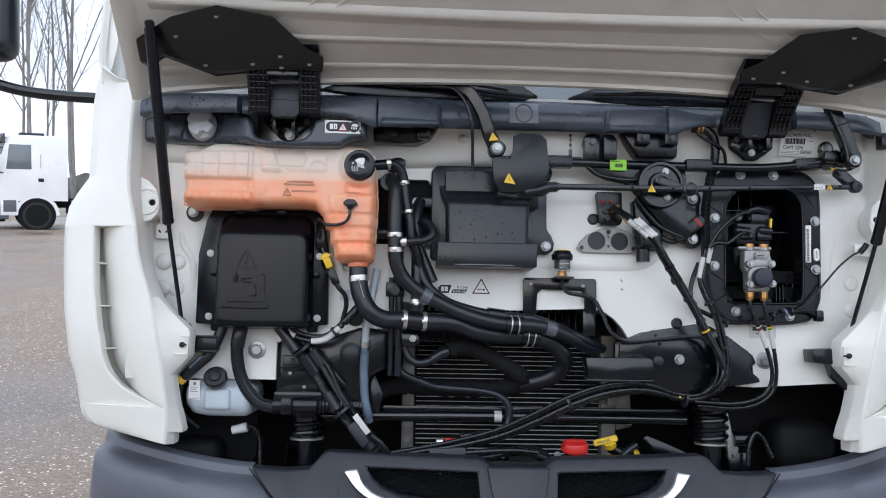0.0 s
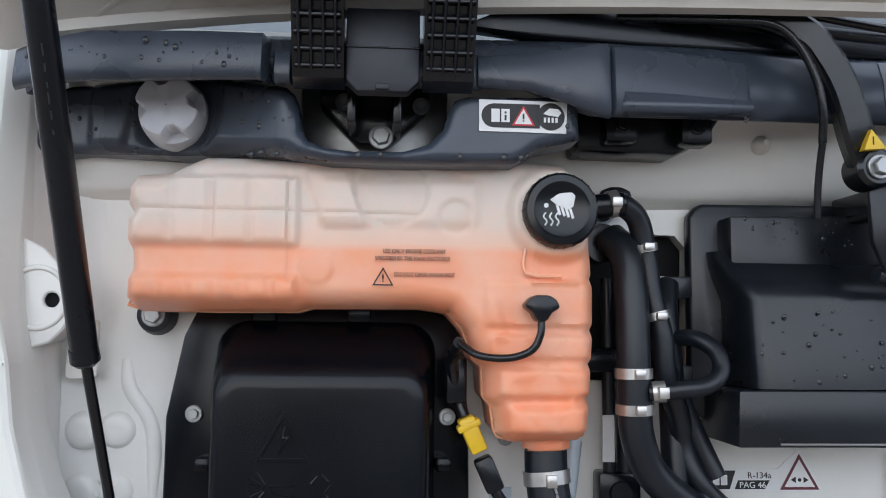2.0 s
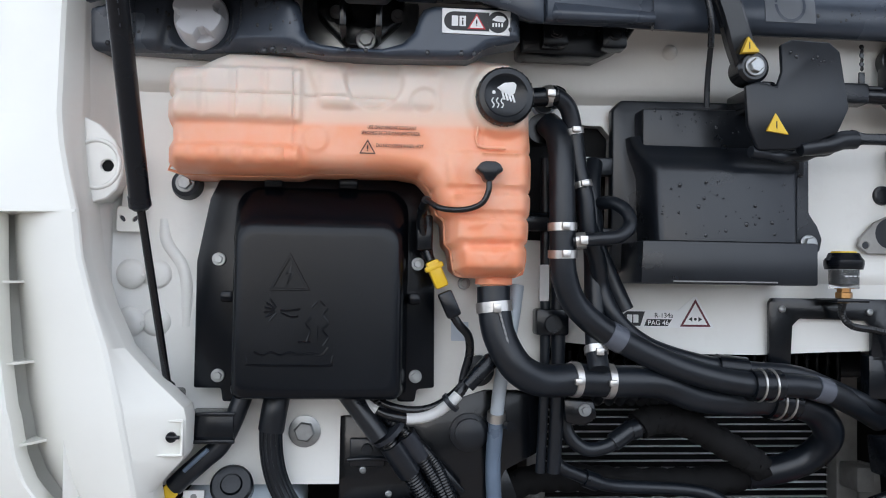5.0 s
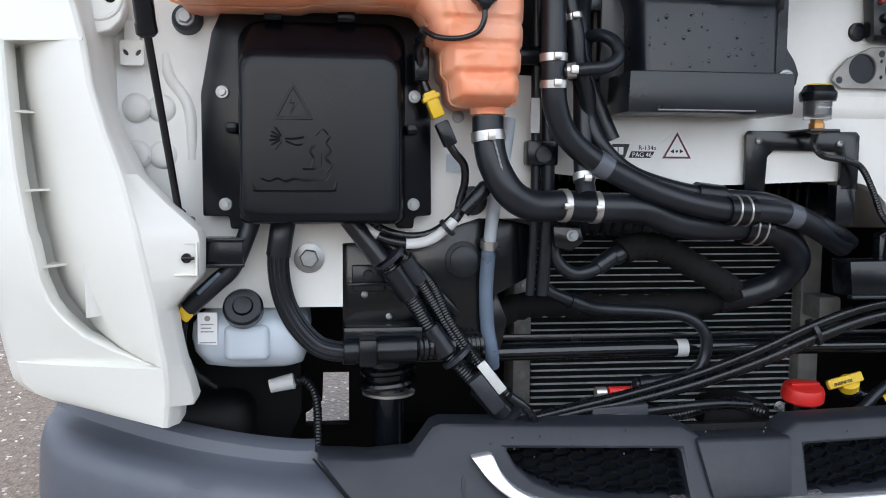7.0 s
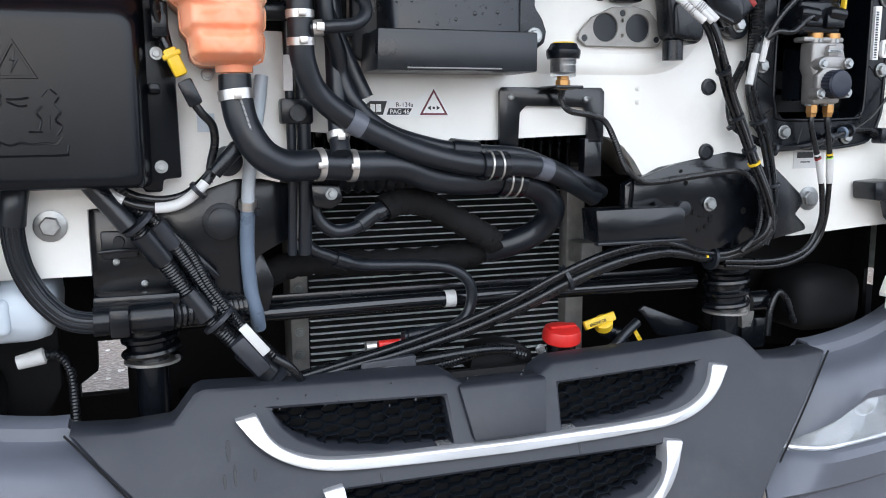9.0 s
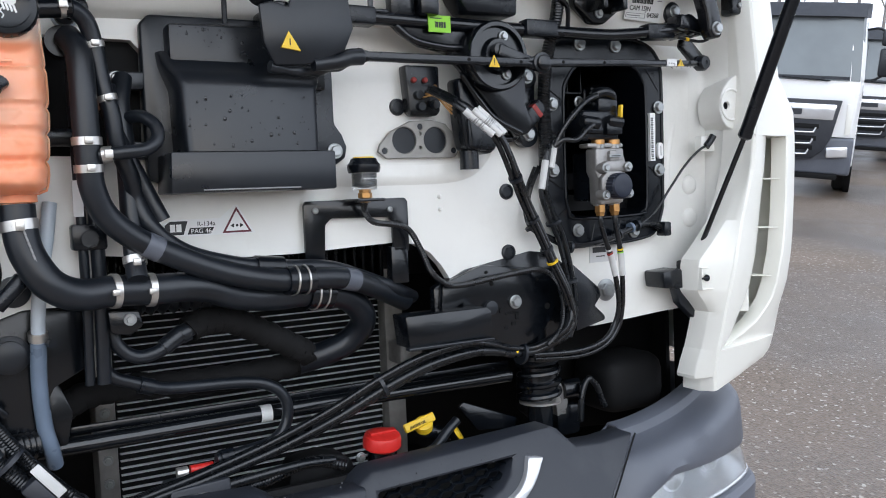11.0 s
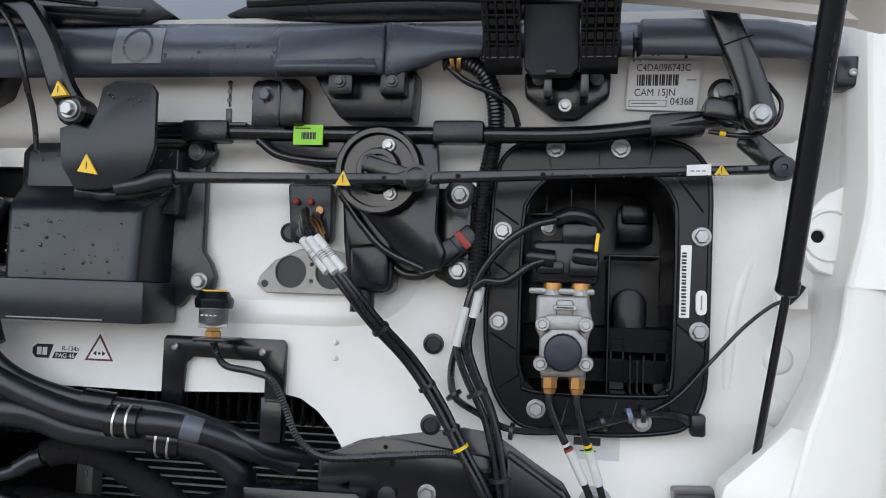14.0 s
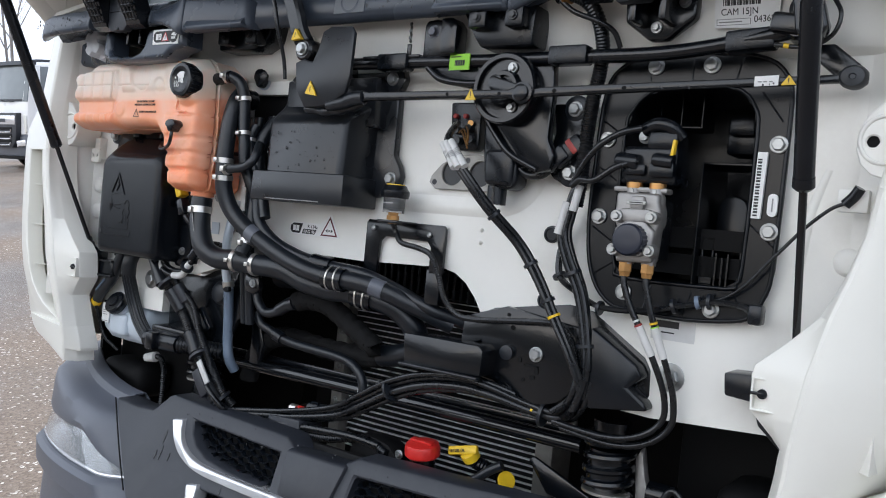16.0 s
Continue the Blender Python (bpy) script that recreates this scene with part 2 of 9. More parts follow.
BUMPER_D = material("dark_grey_bumper_plastic", (0.0185, 0.0215, 0.029), 0.46, var=0.10, scale=6, fine=900, bump=0.25, dirt=(0.2, 0.2, 0.2), dirt_amount=0.08)
ZINC = material("zinc_plated_steel", (0.36, 0.37, 0.37), 0.36, 0.9, var=0.2, scale=60, bump=0.1)
CLAMP = material("stainless_clamp", (0.62, 0.60, 0.57), 0.32, 0.85, var=0.15, scale=60, bump=0.06)
ALU = material("cast_aluminium", (0.34, 0.33, 0.32), 0.5, 0.7, var=0.2, scale=40, fine=400, bump=0.5)
GREYMET = material("grey_gasket_steel", (0.33, 0.32, 0.30), 0.5, 0.5, var=0.2, scale=40, bump=0.2)
BRASS = material("brass", (0.50, 0.27, 0.10), 0.38, 0.9, var=0.2, scale=60, bump=0.1)
CHROME = material("satin_silver_trim", (0.72, 0.73, 0.75), 0.22, 0.7, var=0.04, scale=8, bump=0.02)
GREYCAP = material("grey_cap_plastic", (0.68, 0.70, 0.74), 0.42, var=0.05, scale=30, bump=0.1)
YELLOW = material("yellow_plastic", (0.80, 0.52, 0.02), 0.4, var=0.1, scale=40, bump=0.05)
RED = material("red_plastic", (0.62, 0.025, 0.02), 0.35, var=0.1, scale=30, bump=0.05)
DULLRED = material("dull_red_plastic", (0.30, 0.03, 0.025), 0.45, var=0.1, scale=30, bump=0.05)
GREEN = material("green_label", (0.27, 0.62, 0.03), 0.5, var=0.05, scale=30, bump=0.02)
WHITE = material("white_label", (0.80, 0.80, 0.79), 0.45, var=0.04, scale=30, bump=0.02)
WHITEP = material("white_tape", (0.60, 0.60, 0.59), 0.5, var=0.08, scale=30, bump=0.05)
MOULD = material("dull_moulded_mark", (0.13, 0.14, 0.155), 0.45, var=0.1, scale=30, bump=0.1)
WINE = material("dark_wine_ink", (0.13, 0.025, 0.035), 0.5, var=0.1, scale=30, bump=0.0)
INK = material("black_ink", (0.012, 0.012, 0.013), 0.5, var=0.1, scale=30, bump=0.0)
REDINK = material("red_ink", (0.55, 0.03, 0.04), 0.5, var=0.1, scale=30, bump=0.0)
BROWNINK = material("brown_ink", (0.045, 0.016, 0.010), 0.5, var=0.1, scale=30, bump=0.0)
GREYINK = material("grey_ink", (0.25, 0.25, 0.25), 0.5, var=0.1, scale=30, bump=0.0)
BLUECAP = material("blue_black_cap", (0.010, 0.014, 0.028), 0.35, var=0.1, scale=30, bump=0.05)
BLUEHOSE = material("slate_blue_hose", (0.13, 0.17, 0.23), 0.3, var=0.12, scale=30, bump=0.05)
FIN = material("bright_radiator_tube", (0.88, 0.89, 0.90), 0.45, 0.1, var=0.25, scale=30, bump=0.1)
GLASSY = material("dark_window_glass", (0.16, 0.18, 0.19), 0.08, var=0.1, scale=2, bump=0.0)
MILKY = material("milky_plastic", (0.52, 0.58, 0.64), 0.4, var=0.06, scale=12, bump=0.03)
LENS = material("clear_lamp_plastic", (0.85, 0.87, 0.88), 0.05, var=0.02, scale=4, bump=0.0)
LENS.node_tree.nodes["Principled BSDF"].inputs["Transmission Weight"].default_value = 0.93
TYRE = material("tyre_rubber", (0.02, 0.02, 0.02), 0.8, var=0.2, scale=12, bump=0.4)
RIM = material("silver_painted_rim", (0.62, 0.63, 0.65), 0.4, 0.1, var=0.1, scale=8, bump=0.02)
TRUCKWHITE = material("white_truck_paint", (0.80, 0.80, 0.80), 0.3, var=0.04, scale=1.5, bump=0.0, coat=0.3)


def tank_material():
    """Translucent white plastic with orange coolant standing in it up to a level."""
    m = material("translucent_tank_with_coolant", (0.8, 0.7, 0.6), 0.36, var=0.05, scale=12, bump=0.04)
    n, l = m.node_tree.nodes, m.node_tree.links
    b = n["Principled BSDF"]
    pos = n.new("ShaderNodeNewGeometry")
    sep = n.new("ShaderNodeSeparateXYZ")
    l.new(pos.outputs["Position"], sep.inputs[0])
    ns = n.new("ShaderNodeTexNoise")
    ns.inputs["Scale"].default_value = 10
    l.new(pos.outputs["Position"], ns.inputs["Vector"])
    add = n.new("ShaderNodeMath")
    add.operation = "MULTIPLY_ADD"
    add.inputs[1].default_value = 0.006
    l.new(ns.outputs[0], add.inputs[0])
    l.new(sep.outputs["Z"], add.inputs[2])
    ramp = n.new("ShaderNodeValToRGB")
    mr = n.new("ShaderNodeMapRange")
    mr.inputs[1].default_value, mr.inputs[2].default_value = 1.467, 1.787
    l.new(add.outputs[0], mr.inputs[0])
    l.new(mr.outputs[0], ramp.inputs[0])
    e = ramp.color_ramp.elements
    e[0].position, e[0].color = 0.0, (0.93, 0.32, 0.16, 1)
    e[1].position, e[1].color = 1.0, (0.70, 0.655, 0.60, 1)
    for p, c in ((0.592, (0.93, 0.39, 0.22, 1)), (0.614, (0.86, 0.55, 0.405, 1)), (0.68, (0.77, 0.63, 0.53, 1))):
        s = e.new(p)
        s.color = c
    cloud = n.new("ShaderNodeTexNoise")
    cloud.inputs["Scale"].default_value, cloud.inputs["Detail"].default_value = 16, 5
    l.new(pos.outputs["Position"], cloud.inputs["Vector"])
    share = n.new("ShaderNodeMapRange")
    share.inputs[1].default_value, share.inputs[2].default_value, share.inputs[4].default_value = 0.42, 0.72, 0.55
    l.new(cloud.outputs[0], share.inputs[0])
    milk = n.new("ShaderNodeMix")
    milk.data_type = "RGBA"
    milk.inputs[7].default_value = (0.90, 0.60, 0.45, 1)
    l.new(share.outputs[0], milk.inputs[0])
    l.new(ramp.outputs[0], milk.inputs[6])
    l.new(milk.outputs[2], b.inputs["Base Color"])
    b.inputs["Subsurface Weight"].default_value = 0.3
    b.inputs["Subsurface Radius"].default_value = (0.02, 0.012, 0.009)
    b.inputs["Subsurface Scale"].default_value = 0.8
    return m


TANK = tank_material()


def ground_material():
    m = material("wet_gravelly_asphalt", (0.16, 0.14, 0.12), 0.55, var=0.25, scale=0.5, fine=60, bump=0.5)
    n, l = m.node_tree.nodes, m.node_tree.links
    b = n["Principled BSDF"]
    co = n.new("ShaderNodeTexCoord")
    vor = n.new("ShaderNodeTexVoronoi")
    vor.inputs["Scale"].default_value = 75
    l.new(co.outputs["Object"], vor.inputs["Vector"])
    hue = n.new("ShaderNodeValToRGB")
    e = hue.color_ramp.elements
    e[0].position, e[0].color = 0.0, (0.152, 0.114, 0.083, 1)
    e[1].position, e[1].color = 1.0, (0.72, 0.67, 0.60, 1)
    for p, c in ((0.45, (0.215, 0.162, 0.120, 1)), (0.94, (0.262, 0.202, 0.155, 1))):
        s = e.new(p)
        s.color = c
    sepc = n.new("ShaderNodeSeparateColor")
    l.new(vor.outputs["Color"], sepc.inputs[0])
    l.new(sepc.outputs[0], hue.inputs[0])
    big = n.new("ShaderNodeTexNoise")
    big.inputs["Scale"].default_value, big.inputs["Detail"].default_value = 0.35, 8
    l.new(co.outputs["Object"], big.inputs["Vector"])
    mr = n.new("ShaderNodeMapRange")
    mr.inputs[1].default_value, mr.inputs[2].default_value = 0.35, 0.7
    mr.inputs[3].default_value, mr.inputs[4].default_value = 0.65, 1.25
    l.new(big.outputs[0], mr.inputs[0])
    mul = n.new("ShaderNodeMix")
    mul.data_type, mul.blend_type = "RGBA", "MULTIPLY"
    mul.inputs[0].default_value = 1
    l.new(hue.outputs[0], mul.inputs[6])
    l.new(mr.outputs[0], mul.inputs[7])
    # the yard's uneven light put into the colour: lighter west, darker east
    sep = n.new("ShaderNodeSeparateXYZ")
    l.new(co.outputs["Object"], sep.inputs[0])
    edge = n.new("ShaderNodeMath")
    edge.operation, edge.inputs[1].default_value = "MULTIPLY_ADD", 6.0
    l.new(big.outputs[0], edge.inputs[0])
    l.new(sep.outputs[0], edge.inputs[2])
    side_tone = n.new("ShaderNodeMapRange")
    side_tone.inputs[1].default_value, side_tone.inputs[2].default_value = 1.0, 7.5
    side_tone.inputs[3].default_value, side_tone.inputs[4].default_value = 1.22, 0.62
    l.new(edge.outputs[0], side_tone.inputs[0])
    mul2 = n.new("ShaderNodeMix")
    mul2.data_type, mul2.blend_type = "RGBA", "MULTIPLY"
    mul2.inputs[0].default_value = 1
    l.new(mul.outputs[2], mul2.inputs[6])
    l.new(side_tone.outputs[0], mul2.inputs[7])
    l.new(mul2.outputs[2], b.inputs["Base Color"])
    wet = n.new("ShaderNodeMapRange")
    wet.inputs[1].default_value, wet.inputs[2].default_value = 0.4, 0.6
    wet.inputs[3].default_value, wet.inputs[4].default_value = 0.28, 0.75
    l.new(big.outputs[0], wet.inputs[0])
    l.new(wet.outputs[0], b.inputs["Roughness"])
    bp = n.new("ShaderNodeBump")
    bp.inputs["Strength"].default_value, bp.inputs["Distance"].default_value = 0.5, 0.01
    l.new(vor.outputs["Distance"], bp.inputs["Height"])
    l.new(bp.outputs[0], b.inputs["Normal"])
    return m


GROUND = ground_material()


# ---- shared small meshes ----
def hex_bolt(r=0.009, washer=0.0122, high=0.008, mat=ZINC):
    bm = lathe([(0, washer), (0.0025, washer), (0.003, washer * 0.92)], seg=20)
    head = lathe([(0.002, r), (high, r), (high + 0.0012, r * 0.86)], seg=6)
    return raw(join(bm, head), "bolt", mat, 25)


BOLT = hex_bolt()
BOLT_BIG = hex_bolt(0.0135, 0.021, 0.009)
BOLT_SMALL = hex_bolt(0.0055, 0.0085, 0.006)
SCREW = raw(lathe([(0, 0.0048), (0.003, 0.0048), (0.004, 0.003), (0.003, 0.002)], seg=12), "screw", ZINC, 25)
BOLT_GREY = hex_bolt(0.0075, 0.0125, 0.009, BUMPER)
BOLT_DARK = hex_bolt(0.0055, 0.0078, 0.005, STEEL_BLACK)


def bolts(parent, places, me=BOLT, name="bolt"):
    for x, y, z in places:
        shared(name, me, parent, pose(x, y, z, 0, 23 * x * 60, 0))


# ---- ground ----
FRAME[0] = Matrix.Identity(4)
gm = bmesh.new()
bmesh.ops.create_grid(gm, x_segments=60, y_segments=60, size=600)
ground = solo("ground", gm, GROUND, "damp brown-grey gravelly asphalt of the truck yard", "ground", kind="structure")
FRAME[0] = TIP

# ---- the truck's front wall ----
wall_outline = [(-0.90, 1.195), (-0.80, 1.186), (-0.566, 1.186), (-0.566, 1.275), (-0.45, 1.285), (-0.375, 1.31), (-0.29, 1.31), (-0.285, 1.376), (-0.222, 1.370), (-0.14, 1.360), (0.003, 1.359),
                (0.12, 1.364), (0.184, 1.366), (0.212, 1.360), (0.236, 1.345), (0.257, 1.322), (0.276, 1.292), (0.30, 1.24), (0.36, 1.20), (0.47, 1.19), (0.58, 1.185), (0.74, 1.195), (0.86, 1.20),
                (0.86, 1.86), (-0.90, 1.86)]
pedal_hole = [(0.505, 1.425), (0.511, 1.402), (0.526, 1.387), (0.676, 1.388), (0.690, 1.398), (0.696, 1.42), (0.698, 1.60), (0.692, 1.638), (0.672, 1.662), (0.640, 1.668), (0.562, 1.668), (0.534, 1.658), (0.514, 1.634), (0.506, 1.60)]
pipe_hole = [(-0.345, 1.512), (-0.225, 1.510), (-0.208, 1.52), (-0.205, 1.655), (-0.218, 1.670), (-0.345, 1.672)]
firewall = thing("wall_front", (0, 0.02, 1.19), "cream-white painted steel front wall of the cab behind the raised lid", "wall", kind="structure")
part("wall_sheet", sheet(wall_outline, [pedal_hole, pipe_hole], 0.0, 0.02), PAINT, firewall)
# pressed ledges of the sheet
ledge_line = crom([(0.03, 0.0, 1.470), (0.16, 0.0, 1.471), (0.29, 0.0, 1.474), (0.342, 0.0, 1.500), (0.366, 0.0, 1.548), (0.370, 0.0, 1.61)], 6)
rows = []
for k, p in enumerate(ledge_line):
    d = (ledge_line[min(k + 1, len(ledge_line) - 1)] - ledge_line[max(k - 1, 0)]).normalized()
    u, fade = Vector((d.z, 0, -d.x)), min(1.0, k / 4, (len(ledge_line) - 1 - k) / 4)
    rows.append([tuple(p + u * w + V(0, 0.001 - h * fade, 0)) for w, h in ((-0.024, 0.0), (-0.014, 0.0022), (-0.004, 0.0046), (0.003, 0.0048), (0.009, 0.0030), (0.015, 0.0))])
part("pressed_ledge", loft(rows), PAINT, firewall, smooth=80)
strip = []
for k in range(35):
    x = -0.88 + 1.75 * k / 34
    c = 1.704 + 0.014 * min(1.0, max(0.0, (x + 0.30) / 0.5))
    strip.append([(x, 0.004, c - 0.010), (x, -0.003, c - 0.006), (x, -0.014, c - 0.001), (x, -0.021, c + 0.004), (x, -0.0255, c + 0.012)] + [(x, upper_y(z), z) for z in (1.740, 1.77, 1.81, 1.858)])
    fade = min(1.0, max(0.0, (0.87 - x) / 0.05), max(0.0, (x + 0.88) / 0.03))
    strip[-1] = [(a, b * fade, c_) for a, b, c_ in strip[-1]]
part("upper_strip", thicken(loft(strip), 0.004), PAINT, firewall, smooth=60)
for run in ([(-0.80, 0.009, 1.53), (-0.795, 0.007, 1.50), (-0.775, 0.007, 1.47), (-0.768, 0.007, 1.44), (-0.768, 0.009, 1.39)], [(0.79, 0.0092, 1.56), (0.772, 0.0078, 1.50), (0.766, 0.0078, 1.44), (0.764, 0.0092, 1.40)]):
    part("pressed_bead", tube(run, 0.0105), PAINT, firewall, smooth=80)
for x, z in ((-0.838, 1.458), (-0.806, 1.458), (-0.838, 1.396), (-0.806, 1.396), (0.825, 1.375), (0.825, 1.44), (0.79, 1.235)):
    part("pressed_boss", lathe([(0, 0.0195), (0.004, 0.0175), (0.0065, 0.0135), (0.0072, 0.006), (0.0068, 0.001)], (x, 0.001 - 0.006 * (abs(x) > 0.83), z)), PAINT, firewall, smooth=80)
for z in (1.456, 1.394):
    part("weld_pin", lathe([(0, 0.0035), (0.006, 0.003), (0.007, 0.001)], (-0.822, -0.004, z), seg=10), PAINT, firewall)
bolts(firewall, [(-0.612, 0, 1.255), (0.606, 0, 1.250)], BOLT_BIG)
for x, z in ((0.391, 1.441), (0.391, 1.335), (0.187, 1.584)):
    part("rubber_plug", lathe([(0, 0.014), (0.004, 0.013), (0.005, 0.010), (0.003, 0.009)], (x, 0, z)), RUBBER, firewall)
# Near-black boxes paint the shade behind the pipe hole and upper wall.
part("cavity_shade", join(box(-0.36, -0.19, 0.021, 0.10, 1.49, 1.69), box(-0.86, 0.80, 0.022, 0.03, 1.74, 1.86)), DARK, firewall)

# inner flanks between the wall and the corner panels
for s in (-1, 1):
    flank = thing("corner_flank", (s * 0.86, -0.05, 1.2), "cream-white pressed steel flank with a holed bracket", "body panel", "corner flanks", "structure")
    rows = []
    for z, x0, x1 in ((1.19, 0.852, 0.866), (1.33, 0.852, 0.868), (1.50, 0.855, 0.872), (1.60, 0.858, 0.876), (1.66, 0.858, 0.88), (1.80, 0.86, 0.885), (1.88, 0.862, 0.89)):
        rows.append([(x0 - 0.03, 0.0, z), (x0 - 0.008, -0.003, z), (x0 + 0.006, -0.010, z), (x1 - 0.012, -0.030, z), (x1 - 0.004, -0.048, z), (x1 + 0.004, -0.075, z), (x1 + 0.02, -0.09, z), (x1 + 0.035, -0.02, z)])
    bm = thicken(loft(rows), 0.006)
    ear = [(0.915, 1.538), (0.872, 1.541), (0.850, 1.548), (0.838, 1.560), (0.832, 1.578), (0.833, 1.600), (0.842, 1.620), (0.860, 1.638), (0.885, 1.650), (0.915, 1.656)]
    hole = [(0.850 + 0.0075 * math.cos(a), 1.588 + 0.0075 * math.sin(a)) for a in (k * math.pi / 6 for k in range(12))]
    bm2 = sheet(ear, [hole], -0.078, -0.072, 0.0015)
    lip = tube([(0.863 + 0.0275 * math.cos(a), -0.078, 1.590 + 0.0290 * math.sin(a)) for a in (2 * math.pi * k / 24 for k in range(25))], 0.0028, 2, 8)
    skirt = thicken(loft([[(x + 0.012, -0.010, z) for x, z in ear[1:9]], [(x + 0.003, -0.060, z) for x, z in ear[1:9]], [(x, -0.074, z) for x, z in ear[1:9]]]), 0.003)
    # Near-black disc gives the ear's hole its shade.
    plug = lathe([(0, 0.009), (0.004, 0.009)], (s * 0.850, -0.068, 1.588), seg=18)
    if s < 0:
        mirror_x(bm), mirror_x(bm2), mirror_x(lip), mirror_x(skirt)
    part("flank_sheet", bm, PAINT, flank, smooth=60)
    part("holed_ear", bm2, PAINT, flank)
    part("ear_lip", lip, PAINT, flank, smooth=60)
    part("ear_skirt", skirt, PAINT, flank, smooth=60)
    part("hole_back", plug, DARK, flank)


# ---- corner panels with the air slots ----
def corner_panel(s):
    P = thing("corner_panel", (s * 0.9, -0.08, 1.055), "cream-white plastic corner panel with a slatted air slot", "body panel", "corner panels")
    w = 0.012 if s > 0 else 0.0
    #        z      inner   crease  rim     outer
    rows = [(1.040, 0.771, 0.783, 0.850, 0.918), (1.044, 0.770, 0.782, 0.862, 0.950), (1.052, 0.769, 0.781, 0.872, 0.970), (1.0685, 0.768, 0.780, 0.880, 0.981), (1.0705, 0.751, 0.779, 0.880, 0.982), (1.077, 0.749, 0.778, 0.884, 0.985), (1.10, 0.754, 0.777, 0.886, 0.988), (1.124, 0.761, 0.778, 0.888, 0.990),
            (1.126, 0.762, 0.778, 0.789, 0.990), (1.137, 0.764, 0.779, 0.818, 0.991), (1.148, 0.766, 0.781, 0.843, 0.993), (1.168, 0.769, 0.784, 0.877, 0.996), (1.187, 0.771, 0.786, 0.896, 1.000), (1.198, 0.773, 0.787, 0.905, 1.003), (1.212, 0.762, 0.789, 0.914, 1.008), (1.236, 0.739, 0.793, 0.922, 1.016), (1.243, 0.735, 0.794, 0.924, 1.018),
            (1.288, 0.733, 0.802, 0.930, 1.024), (1.300, 0.736, 0.804, 0.934, 1.026), (1.334, 0.772, 0.812, 0.939, 1.031), (1.37, 0.806, 0.821, 0.944, 1.034), (1.42, 0.829, 0.838, 0.948, 1.038), (1.475, 0.846, 0.853, 0.951, 1.041), (1.530, 0.853, 0.860, 0.953, 1.042),
            (1.575, 0.862, 0.872, 0.968, 1.036), (1.61, 0.866, 0.880, 0.955, 1.018), (1.645, 0.868, 0.885, 0.945, 0.996), (1.75, 0.872, 0.888, 0.945, 0.998), (1.83, 0.876, 0.890, 0.946, 0.999), (1.866, 0.884, 0.896, 0.950, 0.996), (1.880, 0.930, 0.936, 0.965, 0.992), (1.905, 0.970, 0.972, 0.978, 0.988), (1.95, 0.976, 0.977, 0.980, 0.986), (2.10, 0.976, 0.977, 0.980, 0.986)]

    def lean(z):
        return max(0.0, z - 1.53) * 0.12 + max(0.0, 1.28 - z) * 0.16

    def inner(z, i, c):
        b = lean(z)
        return [(i, -0.03 + b, z), (i, -0.072 + b, z), (i + 0.0015, -0.0755 + b, z), (i + (c - i) * 0.5, -0.0865 + b, z), (c - 0.003, -0.097 + b, z), (c - 0.001, -0.0995 + b, z), (c + 0.004, -0.102 + b, z)]

    def outer(z, v, o):
        b = lean(z)
        return [((v + o) / 2 - 0.004, -0.078 + b, z), (o - 0.022, -0.062 + b * 0.7, z), (o - 0.005, -0.042 + b * 0.5, z), (o, -0.015 + b * 0.5, z)]

    def plain(rs):
        return loft([inner(z, i, c) + [(c + (v + w - c) * q, -0.103 + lean(z) + 0.016 * q, z) for q in (0.3, 0.6, 0.86)] + [(v + w, -0.087 + lean(z), z)] + outer(z, v + w, o) + [(o + 0.012, 0.12, z), (o + 0.02, 0.5, z)] for z, i, c, v, o in rs])

    channel, vane, side = [], [], []
    for z, i, c, v, o in rows[8:24]:
        v, b = v + w, lean(z)
        wide, low = v - 0.002 - c - 0.004, 0.080 * min(1.0, (v - c) / 0.115) ** 1.3
        row = inner(z, i, c)
        for k in range(1, 13):
            u = k / 12
            row.append((c + 0.004 + wide * u, -0.102 + b + low * u ** 1.8, z))
        back = max(-0.102 + low, -0.03) + b
        row += [(v + 0.004, back + 0.012, z), (v + 0.03, back + 0.018, z), (o, back + 0.022, z), (o + 0.012, 0.14, z), (o + 0.02, 0.5, z)]
        channel.append(row)
        side.append([(o - 0.004, -0.020 + b * 0.5, z), (o + 0.002, 0.03, z), (o + 0.010, 0.16, z)])
        vane.append([(v, -0.080 + b, z), (v + 0.0008, -0.0855 + b, z), (v + 0.004, -0.0875 + b, z)] + outer(z, v, o) + [(o - 0.006, -0.010 + b * 0.5, z), (o - 0.022, -0.034 + b * 0.7, z), ((v + o) / 2 + 0.002, -0.048 + b, z), (v + 0.006, -0.046 + b, z), (v + 0.001, -0.050 + b, z)])
    i, c, v, o = rows[23][1:]
    cap = bmesh.new()
    cap.faces.new([cap.verts.new(q) for q in ((c, -0.103, 1.5305), (v + w, -0.087, 1.5305), (o - 0.022, -0.062, 1.5305), (o, -0.015, 1.5305), (o, 0.10, 1.5305), (c, 0.10, 1.5305))])
    parts = [("sill_shell", thicken(plain(rows[0:9]), 0.004)), ("channel_shell", thicken(loft(channel), 0.004)), ("outer_vane", loft(vane, True)), ("channel_cap", thicken(cap, 0.003)), ("side_skin", thicken(loft(side), 0.003)),
             ("shoulder_shell", thicken(plain(rows[23:27]), 0.004)), ("upper_shell", thicken(plain(rows[26:]), 0.004))]
